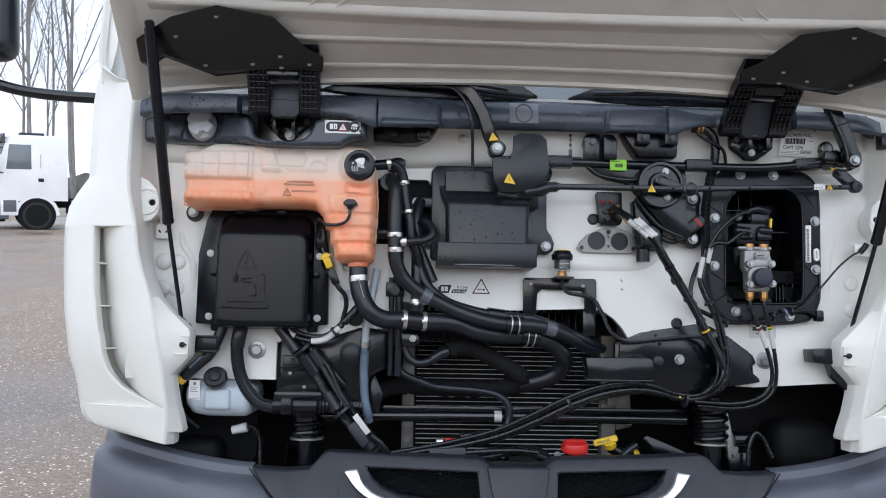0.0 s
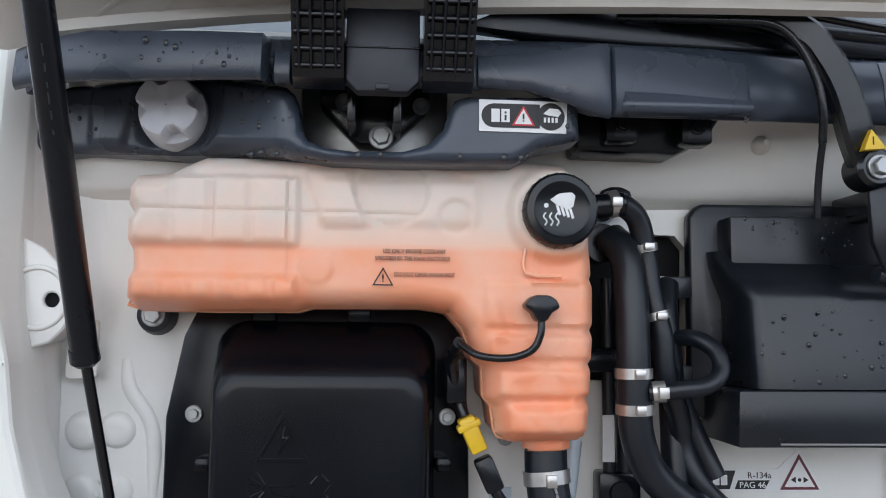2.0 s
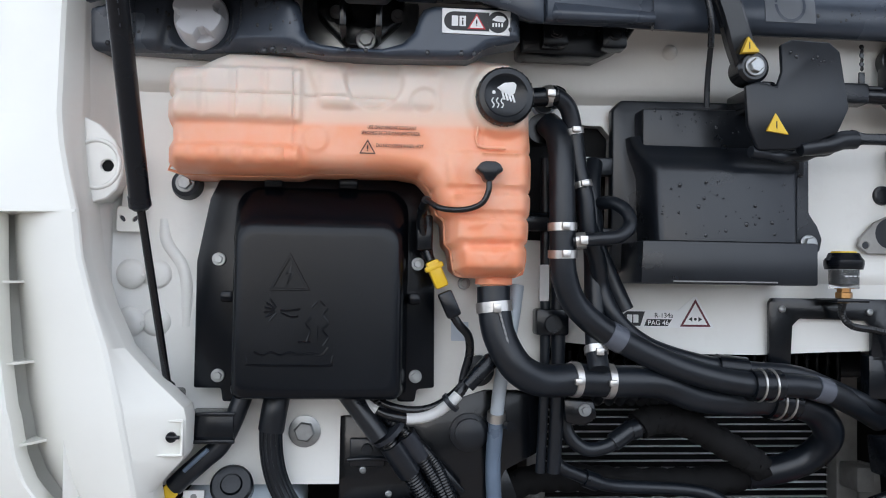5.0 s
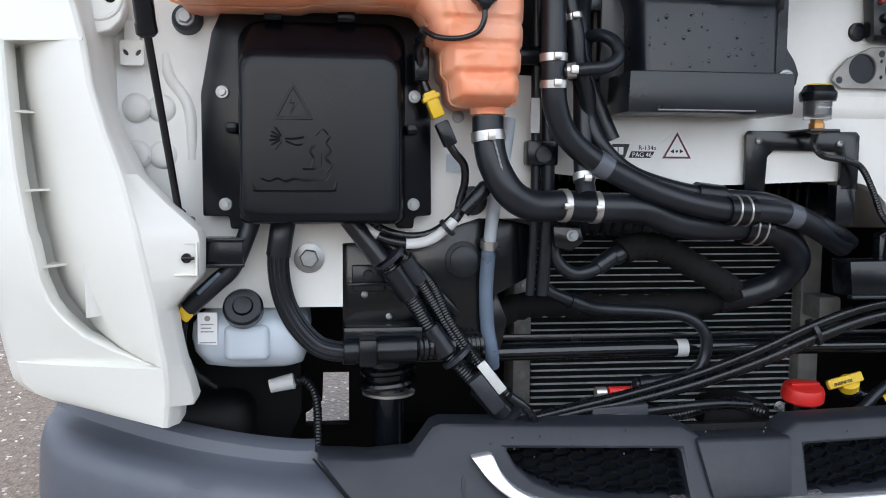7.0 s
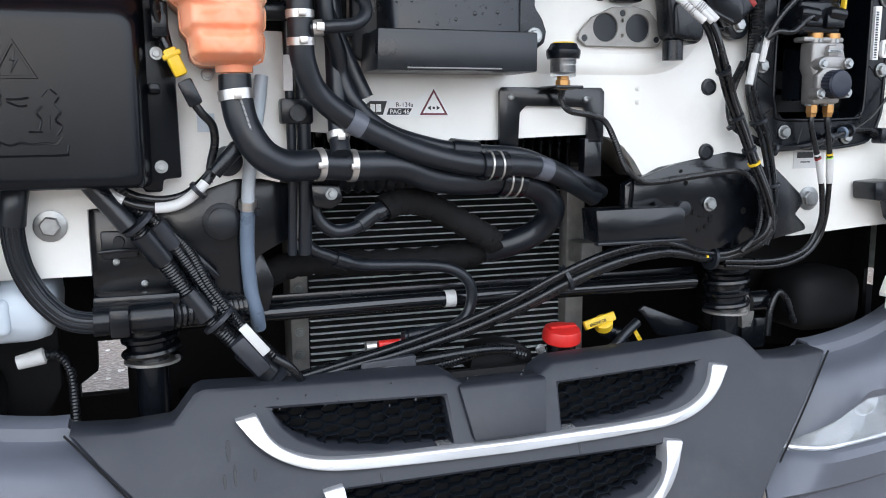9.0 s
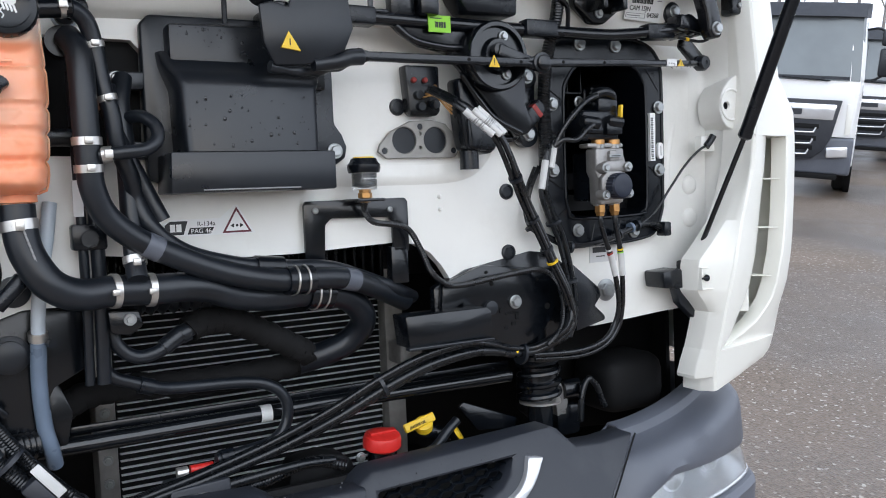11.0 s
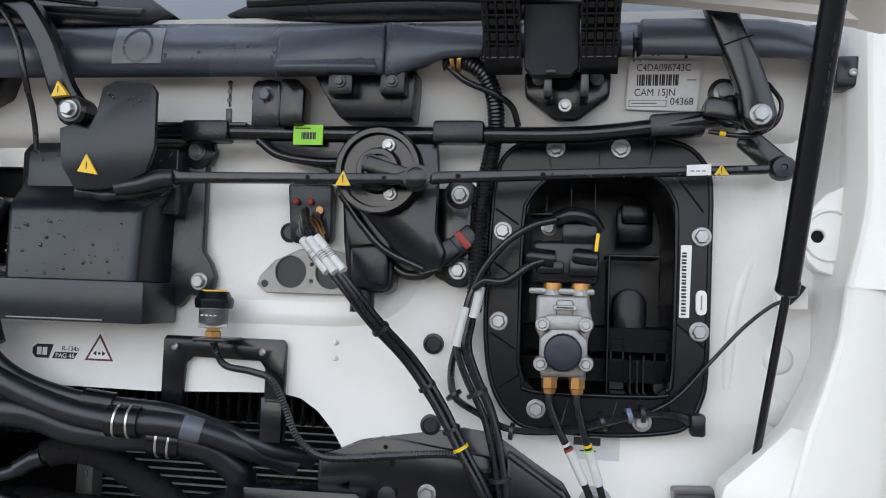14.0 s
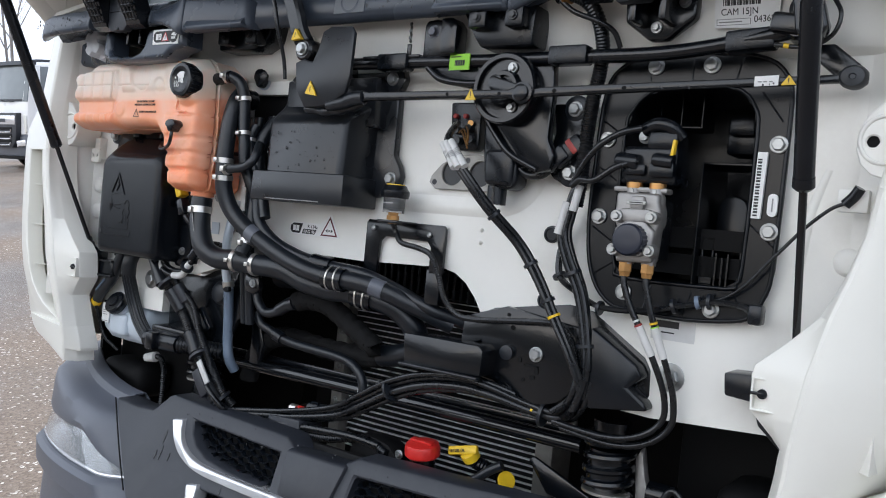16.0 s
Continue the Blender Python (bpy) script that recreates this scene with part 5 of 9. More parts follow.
# thin upright pipes behind the hoses
for x, r in ((-0.300, 0.0065), (-0.282, 0.0095)):
    solo("brake_pipe", tube([(x, -0.022, 1.62), (x + 0.001, -0.022, 1.50), (x + 0.002, -0.022, 1.40), (x + 0.003, -0.015, 1.30), (x + 0.002, 0.0, 1.20)], r), RUBBER, "thin black pipe running straight down the wall", "pipe", "upright pipes")
pl = thing("pipe_holder", (-0.29, -0.03, 1.39), "black plastic pipe holder with a disc", "pipe clip")
part("holder_body", box(-0.312, -0.268, -0.034, -0.004, 1.385, 1.420, 0.004), BLACK, pl)
part("holder_disc", lathe([(0, 0.012), (0.006, 0.011)], (-0.290, -0.033, 1.40)), BLACK, pl)
solo("pipe_tag", box(-0.3075, -0.2945, -0.030, -0.0285, 1.43, 1.478, 0.0004, 1), WHITEP, "white paper tag on an upright pipe", "tag")

# yellow connector and its lead
FRAME[0] = TIP @ pose(0, -0.012, 0)
lead = thing("sensor_connector", (-0.44, -0.06, 1.40), "yellow sensor connector on a black lead", "connector")
part("plug_top", moved(box(-0.010, 0.010, -0.012, 0.012, -0.022, 0.022, 0.003), pose(-0.463, -0.052, 1.515, 0, 0, 0)), BLACK, lead)
part("yellow_clip", join(moved(box(-0.0085, 0.0085, -0.011, 0.011, -0.018, 0.018, 0.003), pose(-0.447, -0.058, 1.463, 0, -24, 0)), moved(box(-0.012, 0.012, -0.012, 0.008, 0.006, 0.013, 0.002), pose(-0.447, -0.058, 1.463, 0, -24, 0))), YELLOW, lead, "bright yellow locking clip")
part("black_half", moved(box(-0.009, 0.009, -0.011, 0.011, -0.020, 0.014, 0.003), pose(-0.432, -0.060, 1.428, 0, -24, 0)), BLACK, lead)
part("upper_lead", tube([(-0.464, -0.10, 1.552), (-0.468, -0.07, 1.535), (-0.462, -0.055, 1.50), (-0.455, -0.056, 1.48)], 0.006), CABLE, lead)
part("lower_lead", tube([(-0.428, -0.060, 1.415), (-0.418, -0.058, 1.400), (-0.405, -0.05, 1.385), (-0.402, -0.04, 1.362), (-0.408, -0.035, 1.335), (-0.412, -0.035, 1.31)], 0.0055), CABLE, lead)
part("plug_end", moved(lathe([(0, 0.009), (0.045, 0.011), (0.05, 0.008)], (0, 0, 0), (0, 0, 1)), pose(-0.405, -0.05, 1.322, 0, 42, 0)), BLACK, lead)
FRAME[0] = TIP
solo("rubber_grommet", lathe([(0, 0.021), (0.004, 0.020), (0.006, 0.012)], (-0.383, 0.0, 1.335)), RUBBER, "round black rubber grommet in the wall", "grommet")
solo("wall_tag", box(-0.421, -0.398, -0.003, -0.001, 1.375, 1.40), MILKY, "small translucent tag stuck to the wall", "tag")


# ---- wiper gear ----
gear = thing("wiper_linkage", (0.35, -0.05, 1.55), "black painted steel wiper linkage with motor and drive crank", "wiper linkage")
FRAME[0] = TIP @ pose(0, -0.012, 0)
part("carrier_tube", tube([(-0.02, -0.045, 1.713), (0.13, -0.050, 1.710), (0.30, -0.050, 1.708), (0.46, -0.050, 1.708), (0.575, -0.050, 1.709), (0.67, -0.055, 1.718), (0.742, -0.06, 1.728)], 0.0105), STEEL_BLACK, gear)
part("upper_strip", box(0.02, 0.145, -0.060, -0.035, 1.716, 1.722, 0.002), STEEL_BLACK, gear)
for x in (0.090, 0.425, 0.69):
    part("tube_sleeve", moved(box(-0.032, 0.032, -0.066, -0.038, -0.014, 0.014, 0.004), pose(x, 0, 1.710 + (0.010 if x > 0.6 else 0), 0, -4 if x > 0.6 else 0, 0)), BLACK, gear)
mplate = [(0.150, 1.716), (0.395, 1.718), (0.400, 1.66), (0.398, 1.585), (0.412, 1.560), (0.405, 1.538), (0.378, 1.530), (0.345, 1.560), (0.318, 1.590), (0.275, 1.640), (0.250, 1.664), (0.205, 1.672), (0.172, 1.690), (0.155, 1.705)]
part("motor_plate", prism(mplate, -0.048, -0.030, 0.004), STEEL_BLACK, gear)
part("plate_ribs", join(tube([(0.16, -0.05, 1.700), (0.19, -0.052, 1.680), (0.24, -0.052, 1.672), (0.285, -0.052, 1.672)], 0.006), tube([(0.275, -0.05, 1.630), (0.305, -0.05, 1.590), (0.335, -0.05, 1.560), (0.385, -0.05, 1.537)], 0.005)), STEEL_BLACK, gear)
part("gear_ring", join(lathe([(0, 0.056), (0.018, 0.056), (0.022, 0.053), (0.022, 0.047), (0.014, 0.045), (0.014, 0.030), (0.020, 0.028), (0.024, 0.026), (0.024, 0.020), (0.016, 0.019), (0.016, 0.001)], (0.328, -0.058, 1.658), seg=44), lathe([(0, 0.050), (0.02, 0.054)], (0.328, -0.040, 1.658), seg=44)), STEEL_BLACK, gear)
part("crank_hub", lathe([(0, 0.012), (0.022, 0.012), (0.024, 0.006)], (0.322, -0.072, 1.664), seg=18), STEEL_BLACK, gear)
part("crank_arm", moved(box(-0.008, 0.062, -0.005, 0.005, -0.010, 0.010, 0.003), pose(0.324, -0.094, 1.662, 0, 17, 0)), STEEL_BLACK, gear)
bolts(gear, [(0.340, -0.073, 1.690), (0.344, -0.073, 1.629)], BOLT_SMALL)
FRAME[0] = TIP
motor = part("wiper_motor", join(prism([(0.272, 1.628), (0.276, 1.570), (0.284, 1.512), (0.330, 1.503), (0.344, 1.512), (0.345, 1.56), (0.335, 1.62)], -0.052, -0.010, 0.008, 3), lathe([(0, 0.016), (0.03, 0.016)], (0.300, -0.032, 1.510), (0, 0, -1))), BLACK, gear, "black plastic wiper motor housing")
part("motor_cap", prism([(0.285, 1.566), (0.287, 1.511), (0.338, 1.508), (0.341, 1.560), (0.330, 1.570)], -0.058, -0.04, 0.009, 4), BLACK, motor)
rplate = [(0.385, 1.645), (0.434, 1.645), (0.442, 1.630), (0.440, 1.555), (0.442, 1.540), (0.430, 1.522), (0.412, 1.520), (0.395, 1.528), (0.380, 1.545), (0.392, 1.60)]
part("foot_plate", prism(rplate, -0.026, -0.010, 0.004), STEEL_BLACK, gear)
for x, z in ((0.424, 1.636), (0.424, 1.538), (0.058, 1.690)):
    part("rubber_mount", lathe([(0, 0.022), (0.016, 0.022), (0.019, 0.017)], (x, -0.008, z)), RUBBER, gear)
bolts(gear, [(0.424, -0.027, 1.636), (0.424, -0.027, 1.538), (0.058, -0.027, 1.690)])
FRAME[0] = TIP @ pose(0.004, -0.040, -0.002)
part("rubber_mount", lathe([(0, 0.022), (0.016, 0.022), (0.019, 0.017)], (0.166, -0.008, 1.760)), RUBBER, gear)
bolts(gear, [(0.166, -0.027, 1.760)], BOLT_GREY)
part("upper_foot", join(prism([(0.146, 1.718), (0.146, 1.772), (0.152, 1.780), (0.184, 1.780), (0.186, 1.772), (0.186, 1.718)], -0.030, -0.008, 0.004), prism([(0.190, 1.718), (0.190, 1.778), (0.212, 1.778), (0.222, 1.765), (0.222, 1.718)], -0.045, -0.01, 0.004)), STEEL_BLACK, gear)
FRAME[0] = TIP
part("left_foot", prism([(0.037, 1.671), (0.037, 1.705), (0.077, 1.712), (0.084, 1.69), (0.076, 1.670)], -0.024, -0.008, 0.004), STEEL_BLACK, gear)
# the two connecting links; the far one runs back towards its pivot
def far_link(bm):
    return bent(bm, lambda x, y, z: (0.4 + (x - 0.4) * 1.11, y - 0.019 + (x - 0.4) * 0.185, z + (x - 0.4) * 0.038))


FRAME[0] = TIP @ pose(0, -0.021, 0)
l1 = part("drive_link", prism([(0.085, 1.634), (0.360, 1.636), (0.378, 1.630), (0.390, 1.630), (0.400, 1.637), (0.400, 1.647), (0.390, 1.655), (0.376, 1.655), (0.36, 1.649), (0.085, 1.648), (0.07, 1.652), (0.05, 1.648), (0.03, 1.636), (0.05, 1.630), (0.07, 1.629)], -0.106, -0.095, 0.003), STEEL_BLACK, gear)
part("link_boot", tube([(0.075, -0.10, 1.640), (0.055, -0.102, 1.638), (0.035, -0.104, 1.631), (0.0, -0.105, 1.625)], lambda s: 0.012 - 0.06 * max(0, s - 0.03)), RUBBER, gear)
FRAME[0] = TIP
l2 = part("drive_link", far_link(prism([(0.400, 1.636), (0.410, 1.638), (0.60, 1.645), (0.755, 1.650), (0.775, 1.651), (0.775, 1.662), (0.755, 1.661), (0.60, 1.657), (0.410, 1.652), (0.400, 1.649)], -0.106, -0.095, 0.003)), STEEL_BLACK, gear)
FRAME[0] = TIP @ pose(0, -0.021, 0)
part("crank_ball", lathe([(0, 0.0165), (0.004, 0.0165), (0.005, 0.012), (0.010, 0.012), (0.012, 0.008), (0.012, 0.001)], (0.385, -0.104, 1.643), seg=26), STEEL_BLACK, gear)
FRAME[0] = TIP
part("end_ball", far_link(lathe([(-0.004, 0.014), (0.010, 0.0155), (0.017, 0.012), (0.018, 0.004), (0.016, 0.003)], (0.775, -0.094, 1.657), seg=26)), RUBBER, gear)
# Near-black discs paint the shade of the link holes; nothing is bored.
for x, z in ((0.25, 1.6425), (0.345, 1.6425), (0.43, 1.646), (0.52, 1.648), (0.735, 1.656)):
    hole = lathe([(0, 0.003), (0.0008, 0.003)], (x, -0.1056, z), seg=10)
    part("link_hole_shade", far_link(hole) if x > 0.4 else moved(hole, pose(0, -0.021, 0)), DARK, gear)
part("link_label", far_link(prism([(0.672, 1.647), (0.698, 1.648), (0.698, 1.661), (0.672, 1.660)], -0.1072, -0.105)), WHITE, l2, "white label with grey print")
part("label_print", far_link(join(*[box(0.676 + 0.006 * k, 0.680 + 0.006 * k, -0.1076, -0.107, 1.652, 1.6535) for k in range(3)])), GREYINK, l2)
part("hazard_triangle", far_link(prism([(0.701, 1.648), (0.717, 1.6485), (0.709, 1.661)], -0.1074, -0.105)), YELLOW, l2, "yellow warning triangle")
part("hazard_triangle", moved(prism([(0.285, 1.633), (0.304, 1.633), (0.2945, 1.651)], -0.1074, -0.105), pose(0, -0.021, 0)), YELLOW, l1, "yellow warning triangle")
part("hazard_mark", moved(join(box(0.2938, 0.2952, -0.1078, -0.107, 1.639, 1.646), box(0.2938, 0.2952, -0.1078, -0.107, 1.6365, 1.638)), pose(0, -0.021, 0)), INK, l1)
part("hazard_mark", far_link(join(box(0.7084, 0.7096, -0.1078, -0.107, 1.652, 1.657), box(0.7084, 0.7096, -0.1078, -0.107, 1.650, 1.651))), INK, l2)
FRAME[0] = TIP @ pose(0, -0.012, 0)
gl = part("green_label", prism([(0.211, 1.692), (0.250, 1.692), (0.250, 1.718), (0.211, 1.718)], -0.0625, -0.060), GREEN, gear, "bright green bar-code label")
part("label_print", join(*[box(0.222 + 0.0022 * k, 0.2233 + 0.0022 * k + 0.0006 * (k % 2), -0.063, -0.0624, 1.699, 1.708) for k in range(9)] + [box(0.214, 0.234, -0.063, -0.0624, 1.7125, 1.714)]), INK, gl)
FRAME[0] = TIP @ pose(0, -0.014, 0)
# right pivot
part("pivot_block", join(lathe([(0, 0.020), (0.05, 0.020), (0.055, 0.016)], (0.752, -0.02, 1.733), seg=24), moved(box(-0.016, 0.05, -0.02, 0.02, -0.013, 0.013, 0.005), pose(0.735, -0.062, 1.735, 0, 10, 0))), STEEL_BLACK, gear)
part("pivot_lever", prism([(0.768, 1.716), (0.790, 1.716), (0.832, 1.680), (0.832, 1.664), (0.814, 1.658), (0.800, 1.668), (0.764, 1.700)], -0.034, -0.022, 0.003), STEEL_BLACK, gear)
part("rubber_mount", lathe([(0, 0.018), (0.02, 0.018), (0.024, 0.012)], (0.747, -0.014, 1.764)), RUBBER, gear)
shared("bolt", BOLT, gear, pose(0.747, -0.036, 1.764))
part("ground_lead", tube([(0.725, -0.07, 1.709), (0.75, -0.075, 1.704), (0.775, -0.08, 1.703), (0.797, -0.085, 1.716), (0.803, -0.085, 1.74), (0.790, -0.075, 1.765)], 0.0028), CABLE, gear)
part("lead_band", lathe([(0, 0.0034), (0.007, 0.0034)], (0.737, -0.0735, 1.7065), (1, 0, -0.2), 10), YELLOW, gear)

wr = thing("windscreen_wiper", (0.776, -0.11, 1.715), "black painted wiper arm bolted on its pivot", "wiper", "windscreen wipers")
part("arm", prism([(0.706, 1.866), (0.738, 1.872), (0.754, 1.832), (0.775, 1.784), (0.788, 1.745), (0.795, 1.720), (0.788, 1.705), (0.768, 1.702), (0.757, 1.715), (0.752, 1.748), (0.740, 1.780), (0.720, 1.828)], -0.112, -0.086, 0.005, 3), STEEL_BLACK, wr)
part("arm_crease", moved(box(-0.017, 0.017, -0.0292, -0.026, -0.001, 0.001, 0.0006, 1), pose(0.750, -0.084, 1.806, 0, -20, 0)), DARK, wr)
shared("nut", BOLT, wr, pose(0.775, -0.112, 1.720))

FRAME[0] = TIP
wl_ = thing("windscreen_wiper", (-0.06, -0.12, 1.71), "black painted wiper arm with a yellow triangle on its pivot", "wiper", "windscreen wipers")
blade_line = crom([(-0.40, -0.128, 1.874), (-0.30, -0.130, 1.875), (-0.219, -0.133, 1.874), (-0.172, -0.135, 1.871), (-0.134, -0.137, 1.855), (-0.116, -0.138, 1.834), (-0.100, -0.137, 1.807), (-0.089, -0.135, 1.778), (-0.080, -0.132, 1.752), (-0.065, -0.124, 1.724)], 8)
rows = []
for k, p in enumerate(blade_line):
    q = Vector(blade_line[min(k + 1, len(blade_line) - 1)]) - Vector(blade_line[max(k - 1, 0)])
    side = q.cross(Vector((0, 1, 0.25))).normalized()
    out = side.cross(q).normalized()
    if out.y > 0:
        out = -out
    w = 0.0125 + 0.004 * k / len(blade_line)
    p = Vector(p)
    rows.append([tuple(p + side * a * w + out * b) for a, b in ((-1.0, -0.010), (-1.0, 0.003), (-0.72, 0.007), (0.72, 0.007), (1.0, 0.003), (1.0, -0.010))])
part("arm", loft(rows, True), STEEL_BLACK, wl_)
part("hose_on_arm", tube([(-0.32, -0.142, 1.860), (-0.219, -0.145, 1.860), (-0.172, -0.148, 1.857), (-0.148, -0.150, 1.838), (-0.131, -0.150, 1.805), (-0.124, -0.148, 1.775), (-0.121, -0.140, 1.745)], 0.004), CABLE, wl_)
part("pivot_cap", lathe([(0, 0.020), (0.028, 0.020), (0.032, 0.016)], (-0.064, -0.105, 1.724), seg=26), STEEL_BLACK, wl_)
shared("nut", BOLT, wl_, pose(-0.064, -0.137, 1.724))
part("hazard_triangle", prism([(-0.084, 1.738), (-0.062, 1.740), (-0.076, 1.758)], -0.1470, -0.138), YELLOW, wl_, "yellow warning triangle")
part("hazard_mark", box(-0.0755, -0.0743, -0.1475, -0.147, 1.743, 1.751), INK, wl_)
part("washer_tube", tube([(-0.121, -0.140, 1.745), (-0.120, -0.133, 1.73), (-0.119, -0.125, 1.705), (-0.118, -0.12, 1.675)], 0.0035), CABLE, wl_)
flap = thing("splash_flap", (0.0, -0.13, 1.62), "sagging black rubber splash flap with a yellow triangle", "flap")
part("flap_sheet", bent(prism([(-0.026, 1.755), (-0.010, 1.763), (0.038, 1.761), (0.050, 1.748), (0.056, 1.675), (0.044, 1.645), (0.020, 1.634), (-0.010, 1.624), (-0.055, 1.622), (-0.072, 1.652), (-0.076, 1.70), (-0.058, 1.706), (-0.036, 1.700), (-0.028, 1.72)], -0.129, -0.121, 0.0025), lambda x, y, z: (x, y - 0.010 * math.sin((z - 1.62) * 24) - 0.06 * max(0, x - 0.02), z)), RUBBER, flap)
part("hazard_triangle", prism([(-0.048, 1.645), (-0.021, 1.641), (-0.037, 1.667)], -0.1375, -0.126), YELLOW, flap, "yellow warning triangle")
part("hazard_mark", box(-0.0365, -0.0352, -0.138, -0.1374, 1.648, 1.657), INK, flap)
part("torn_skirt", tube([(-0.06, -0.118, 1.622), (-0.02, -0.112, 1.618), (0.02, -0.108, 1.622), (0.06, -0.104, 1.634)], lambda s: 0.0075 + 0.0015 * math.sin(s * 190)), RUBBER, flap)
part("flap_stem", box(-0.05, -0.03, -0.125, -0.02, 1.68, 1.71, 0.004), STEEL_BLACK, flap)

# ---- small wall fittings ----
cb = thing("cable_gland_box", (0.225, -0.02, 1.57), "black cable entry box with two red plugs", "cable box")
part("box_body", prism([(0.190, 1.648), (0.252, 1.648), (0.252, 1.575), (0.246, 1.568), (0.202, 1.568), (0.196, 1.575)], -0.028, -0.002, 0.004), BLACK, cb)
for x in (0.204, 0.224):
    part("red_plug", lathe([(0, 0.0045), (0.005, 0.0042), (0.006, 0.003)], (x, -0.028, 1.624), seg=14), DULLRED, cb, "dull red blanking plug")
for x, z in ((0.21, 1.60), (0.234, 1.604), (0.214, 1.582), (0.24, 1.585)):
    part("cable_gland", lathe([(0, 0.007), (0.010, 0.0065), (0.010, 0.003)], (x, -0.028, z), seg=14), RUBBER, cb)
part("bare_eyelet", lathe([(0, 0.005), (0.002, 0.005)], (0.238, -0.035, 1.612), (0.3, -1, 0), 14), BRASS, cb)
gp = thing("gasket_plate", (0.22, -0.004, 1.502), "grey steel plate with two round holes on the wall", "cover plate")
ring = lambda cx, cz, r, n=24: [(cx + r * math.cos(2 * math.pi * k / n), cz + r * math.sin(2 * math.pi * k / n)) for k in range(n)]
part("plate", sheet([(0.146, 1.512), (0.150, 1.524), (0.170, 1.545), (0.205, 1.561), (0.243, 1.563), (0.270, 1.557), (0.290, 1.535), (0.296, 1.515), (0.288, 1.503), (0.280, 1.501), (0.160, 1.501)], [ring(0.193, 1.530, 0.0215), ring(0.250, 1.530, 0.0215), ring(0.2225, 1.552, 0.005, 12), ring(0.157, 1.513, 0.005, 12), ring(0.284, 1.513, 0.005, 12), ring(0.2225, 1.541, 0.0025, 8), ring(0.2225, 1.518, 0.0025, 8)], -0.010, -0.003, 0.0012), GREYMET, gp)
part("dark_gasket", join(*[lathe([(0, 0.0215), (0.0045, 0.0215)], (x, -0.001, 1.530)) for x in (0.193, 0.250)] + [lathe([(0, 0.005), (0.008, 0.005)], (x, -0.001, z), seg=12) for x, z in ((0.2225, 1.552), (0.157, 1.513), (0.284, 1.513))]), RUBBER, gp)

ub = thing("gauge_bracket", (0.105, -0.01, 1.345), "black folded steel bracket straddling the wall's lower edge", "bracket")
part("plate", prism([(0.016, 1.341), (0.016, 1.432), (0.020, 1.438), (0.188, 1.438), (0.193, 1.432), (0.193, 1.352), (0.164, 1.352), (0.164, 1.398), (0.156, 1.408), (0.060, 1.410), (0.050, 1.400), (0.047, 1.341)], -0.012, -0.004, 0.002), STEEL_BLACK, ub)
part("upper_lip", box(0.083, 0.128, -0.066, -0.006, 1.434, 1.439, 0.0015), STEEL_BLACK, ub)
part("leg", box(0.160, 0.190, -0.012, 0.01, 1.30, 1.360, 0.002), STEEL_BLACK, ub)
bolts(ub, [(0.034, -0.012, 1.423), (0.160, -0.012, 1.420)], SCREW, "screw")
FRAME[0] = TIP @ pose(0, -0.018, -0.004)
gg = thing("vacuum_gauge", (0.104, -0.035, 1.44), "small clear filter gauge with black top and brass base", "gauge")
part("cap", lathe([(0, 0.024), (0.006, 0.0255), (0.012, 0.0255), (0.016, 0.022), (0.022, 0.019)], (0.103, -0.029, 1.482), (0, 0, 1), 28), BLACK, gg)
part("yellow_top", lathe([(0, 0.017), (0.003, 0.016)], (0.103, -0.029, 1.503), (0, 0, 1), 20), YELLOW, gg)
part("glass", lathe([(0, 0.019), (0.026, 0.0195)], (0.103, -0.029, 1.456), (0, 0, 1), 28), LENS, gg, "clear sight glass with a scale")
part("piston", lathe([(0, 0.004), (0.004, 0.015), (0.022, 0.015)], (0.103, -0.029, 1.459), (0, 0, 1), 20), SATIN, gg)
part("scale_print", join(*[box(0.094 + 0.006 * k, 0.097 + 0.006 * k, -0.0492, -0.0482, 1.472, 1.4735) for k in range(4)]), WHITE, gg)
part("brass_fitting", lathe([(0, 0.008), (0.006, 0.008), (0.007, 0.011), (0.014, 0.011), (0.015, 0.009), (0.02, 0.009)], (0.103, -0.029, 1.437), (0, 0, 1), 6), BRASS, gg)
FRAME[0] = TIP
solo("gauge_hose", corrugated([(0.103, -0.047, 1.437), (0.106, -0.037, 1.418), (0.120, -0.038, 1.402), (0.155, -0.036, 1.396), (0.182, -0.034, 1.386), (0.202, -0.034, 1.353), (0.219, -0.034, 1.316), (0.246, -0.034, 1.294), (0.28, -0.034, 1.290), (0.345, -0.034, 1.297), (0.42, -0.034, 1.304), (0.450, -0.036, 1.295), (0.470, -0.04, 1.268), (0.477, -0.04, 1.23), (0.468, -0.04, 1.195), (0.44, -0.04, 1.170)], 0.0052, 0.004, 0.0008, 8), CABLE, "thin black corrugated hose from the gauge", "hose")

FRAME[0] = TIP @ pose(0, upper_y(1.743) - 0.0055, 1.743, 19.8, 0, 0) @ pose(0, 0, -1.743)
lab = thing("chassis_label", (0.676, -0.002, 1.745), "white printed label with a bar code on the wall", "label")
part("label_sheet", prism([(0.631, 1.746), (0.716, 1.743), (0.721, 1.804), (0.633, 1.806)], -0.0015, 0.001), WHITE, lab)
lettering("C4DA096743C", 0.0125, (0.642, -0.0017, 1.7925), INK, lab, squeeze=0.82)
lettering("CAM 15JN", 0.0125, (0.640, -0.0017, 1.7625), INK, lab, squeeze=0.9)
lettering("04368", 0.0125, (0.684, -0.0017, 1.7515), INK, lab, squeeze=0.9)
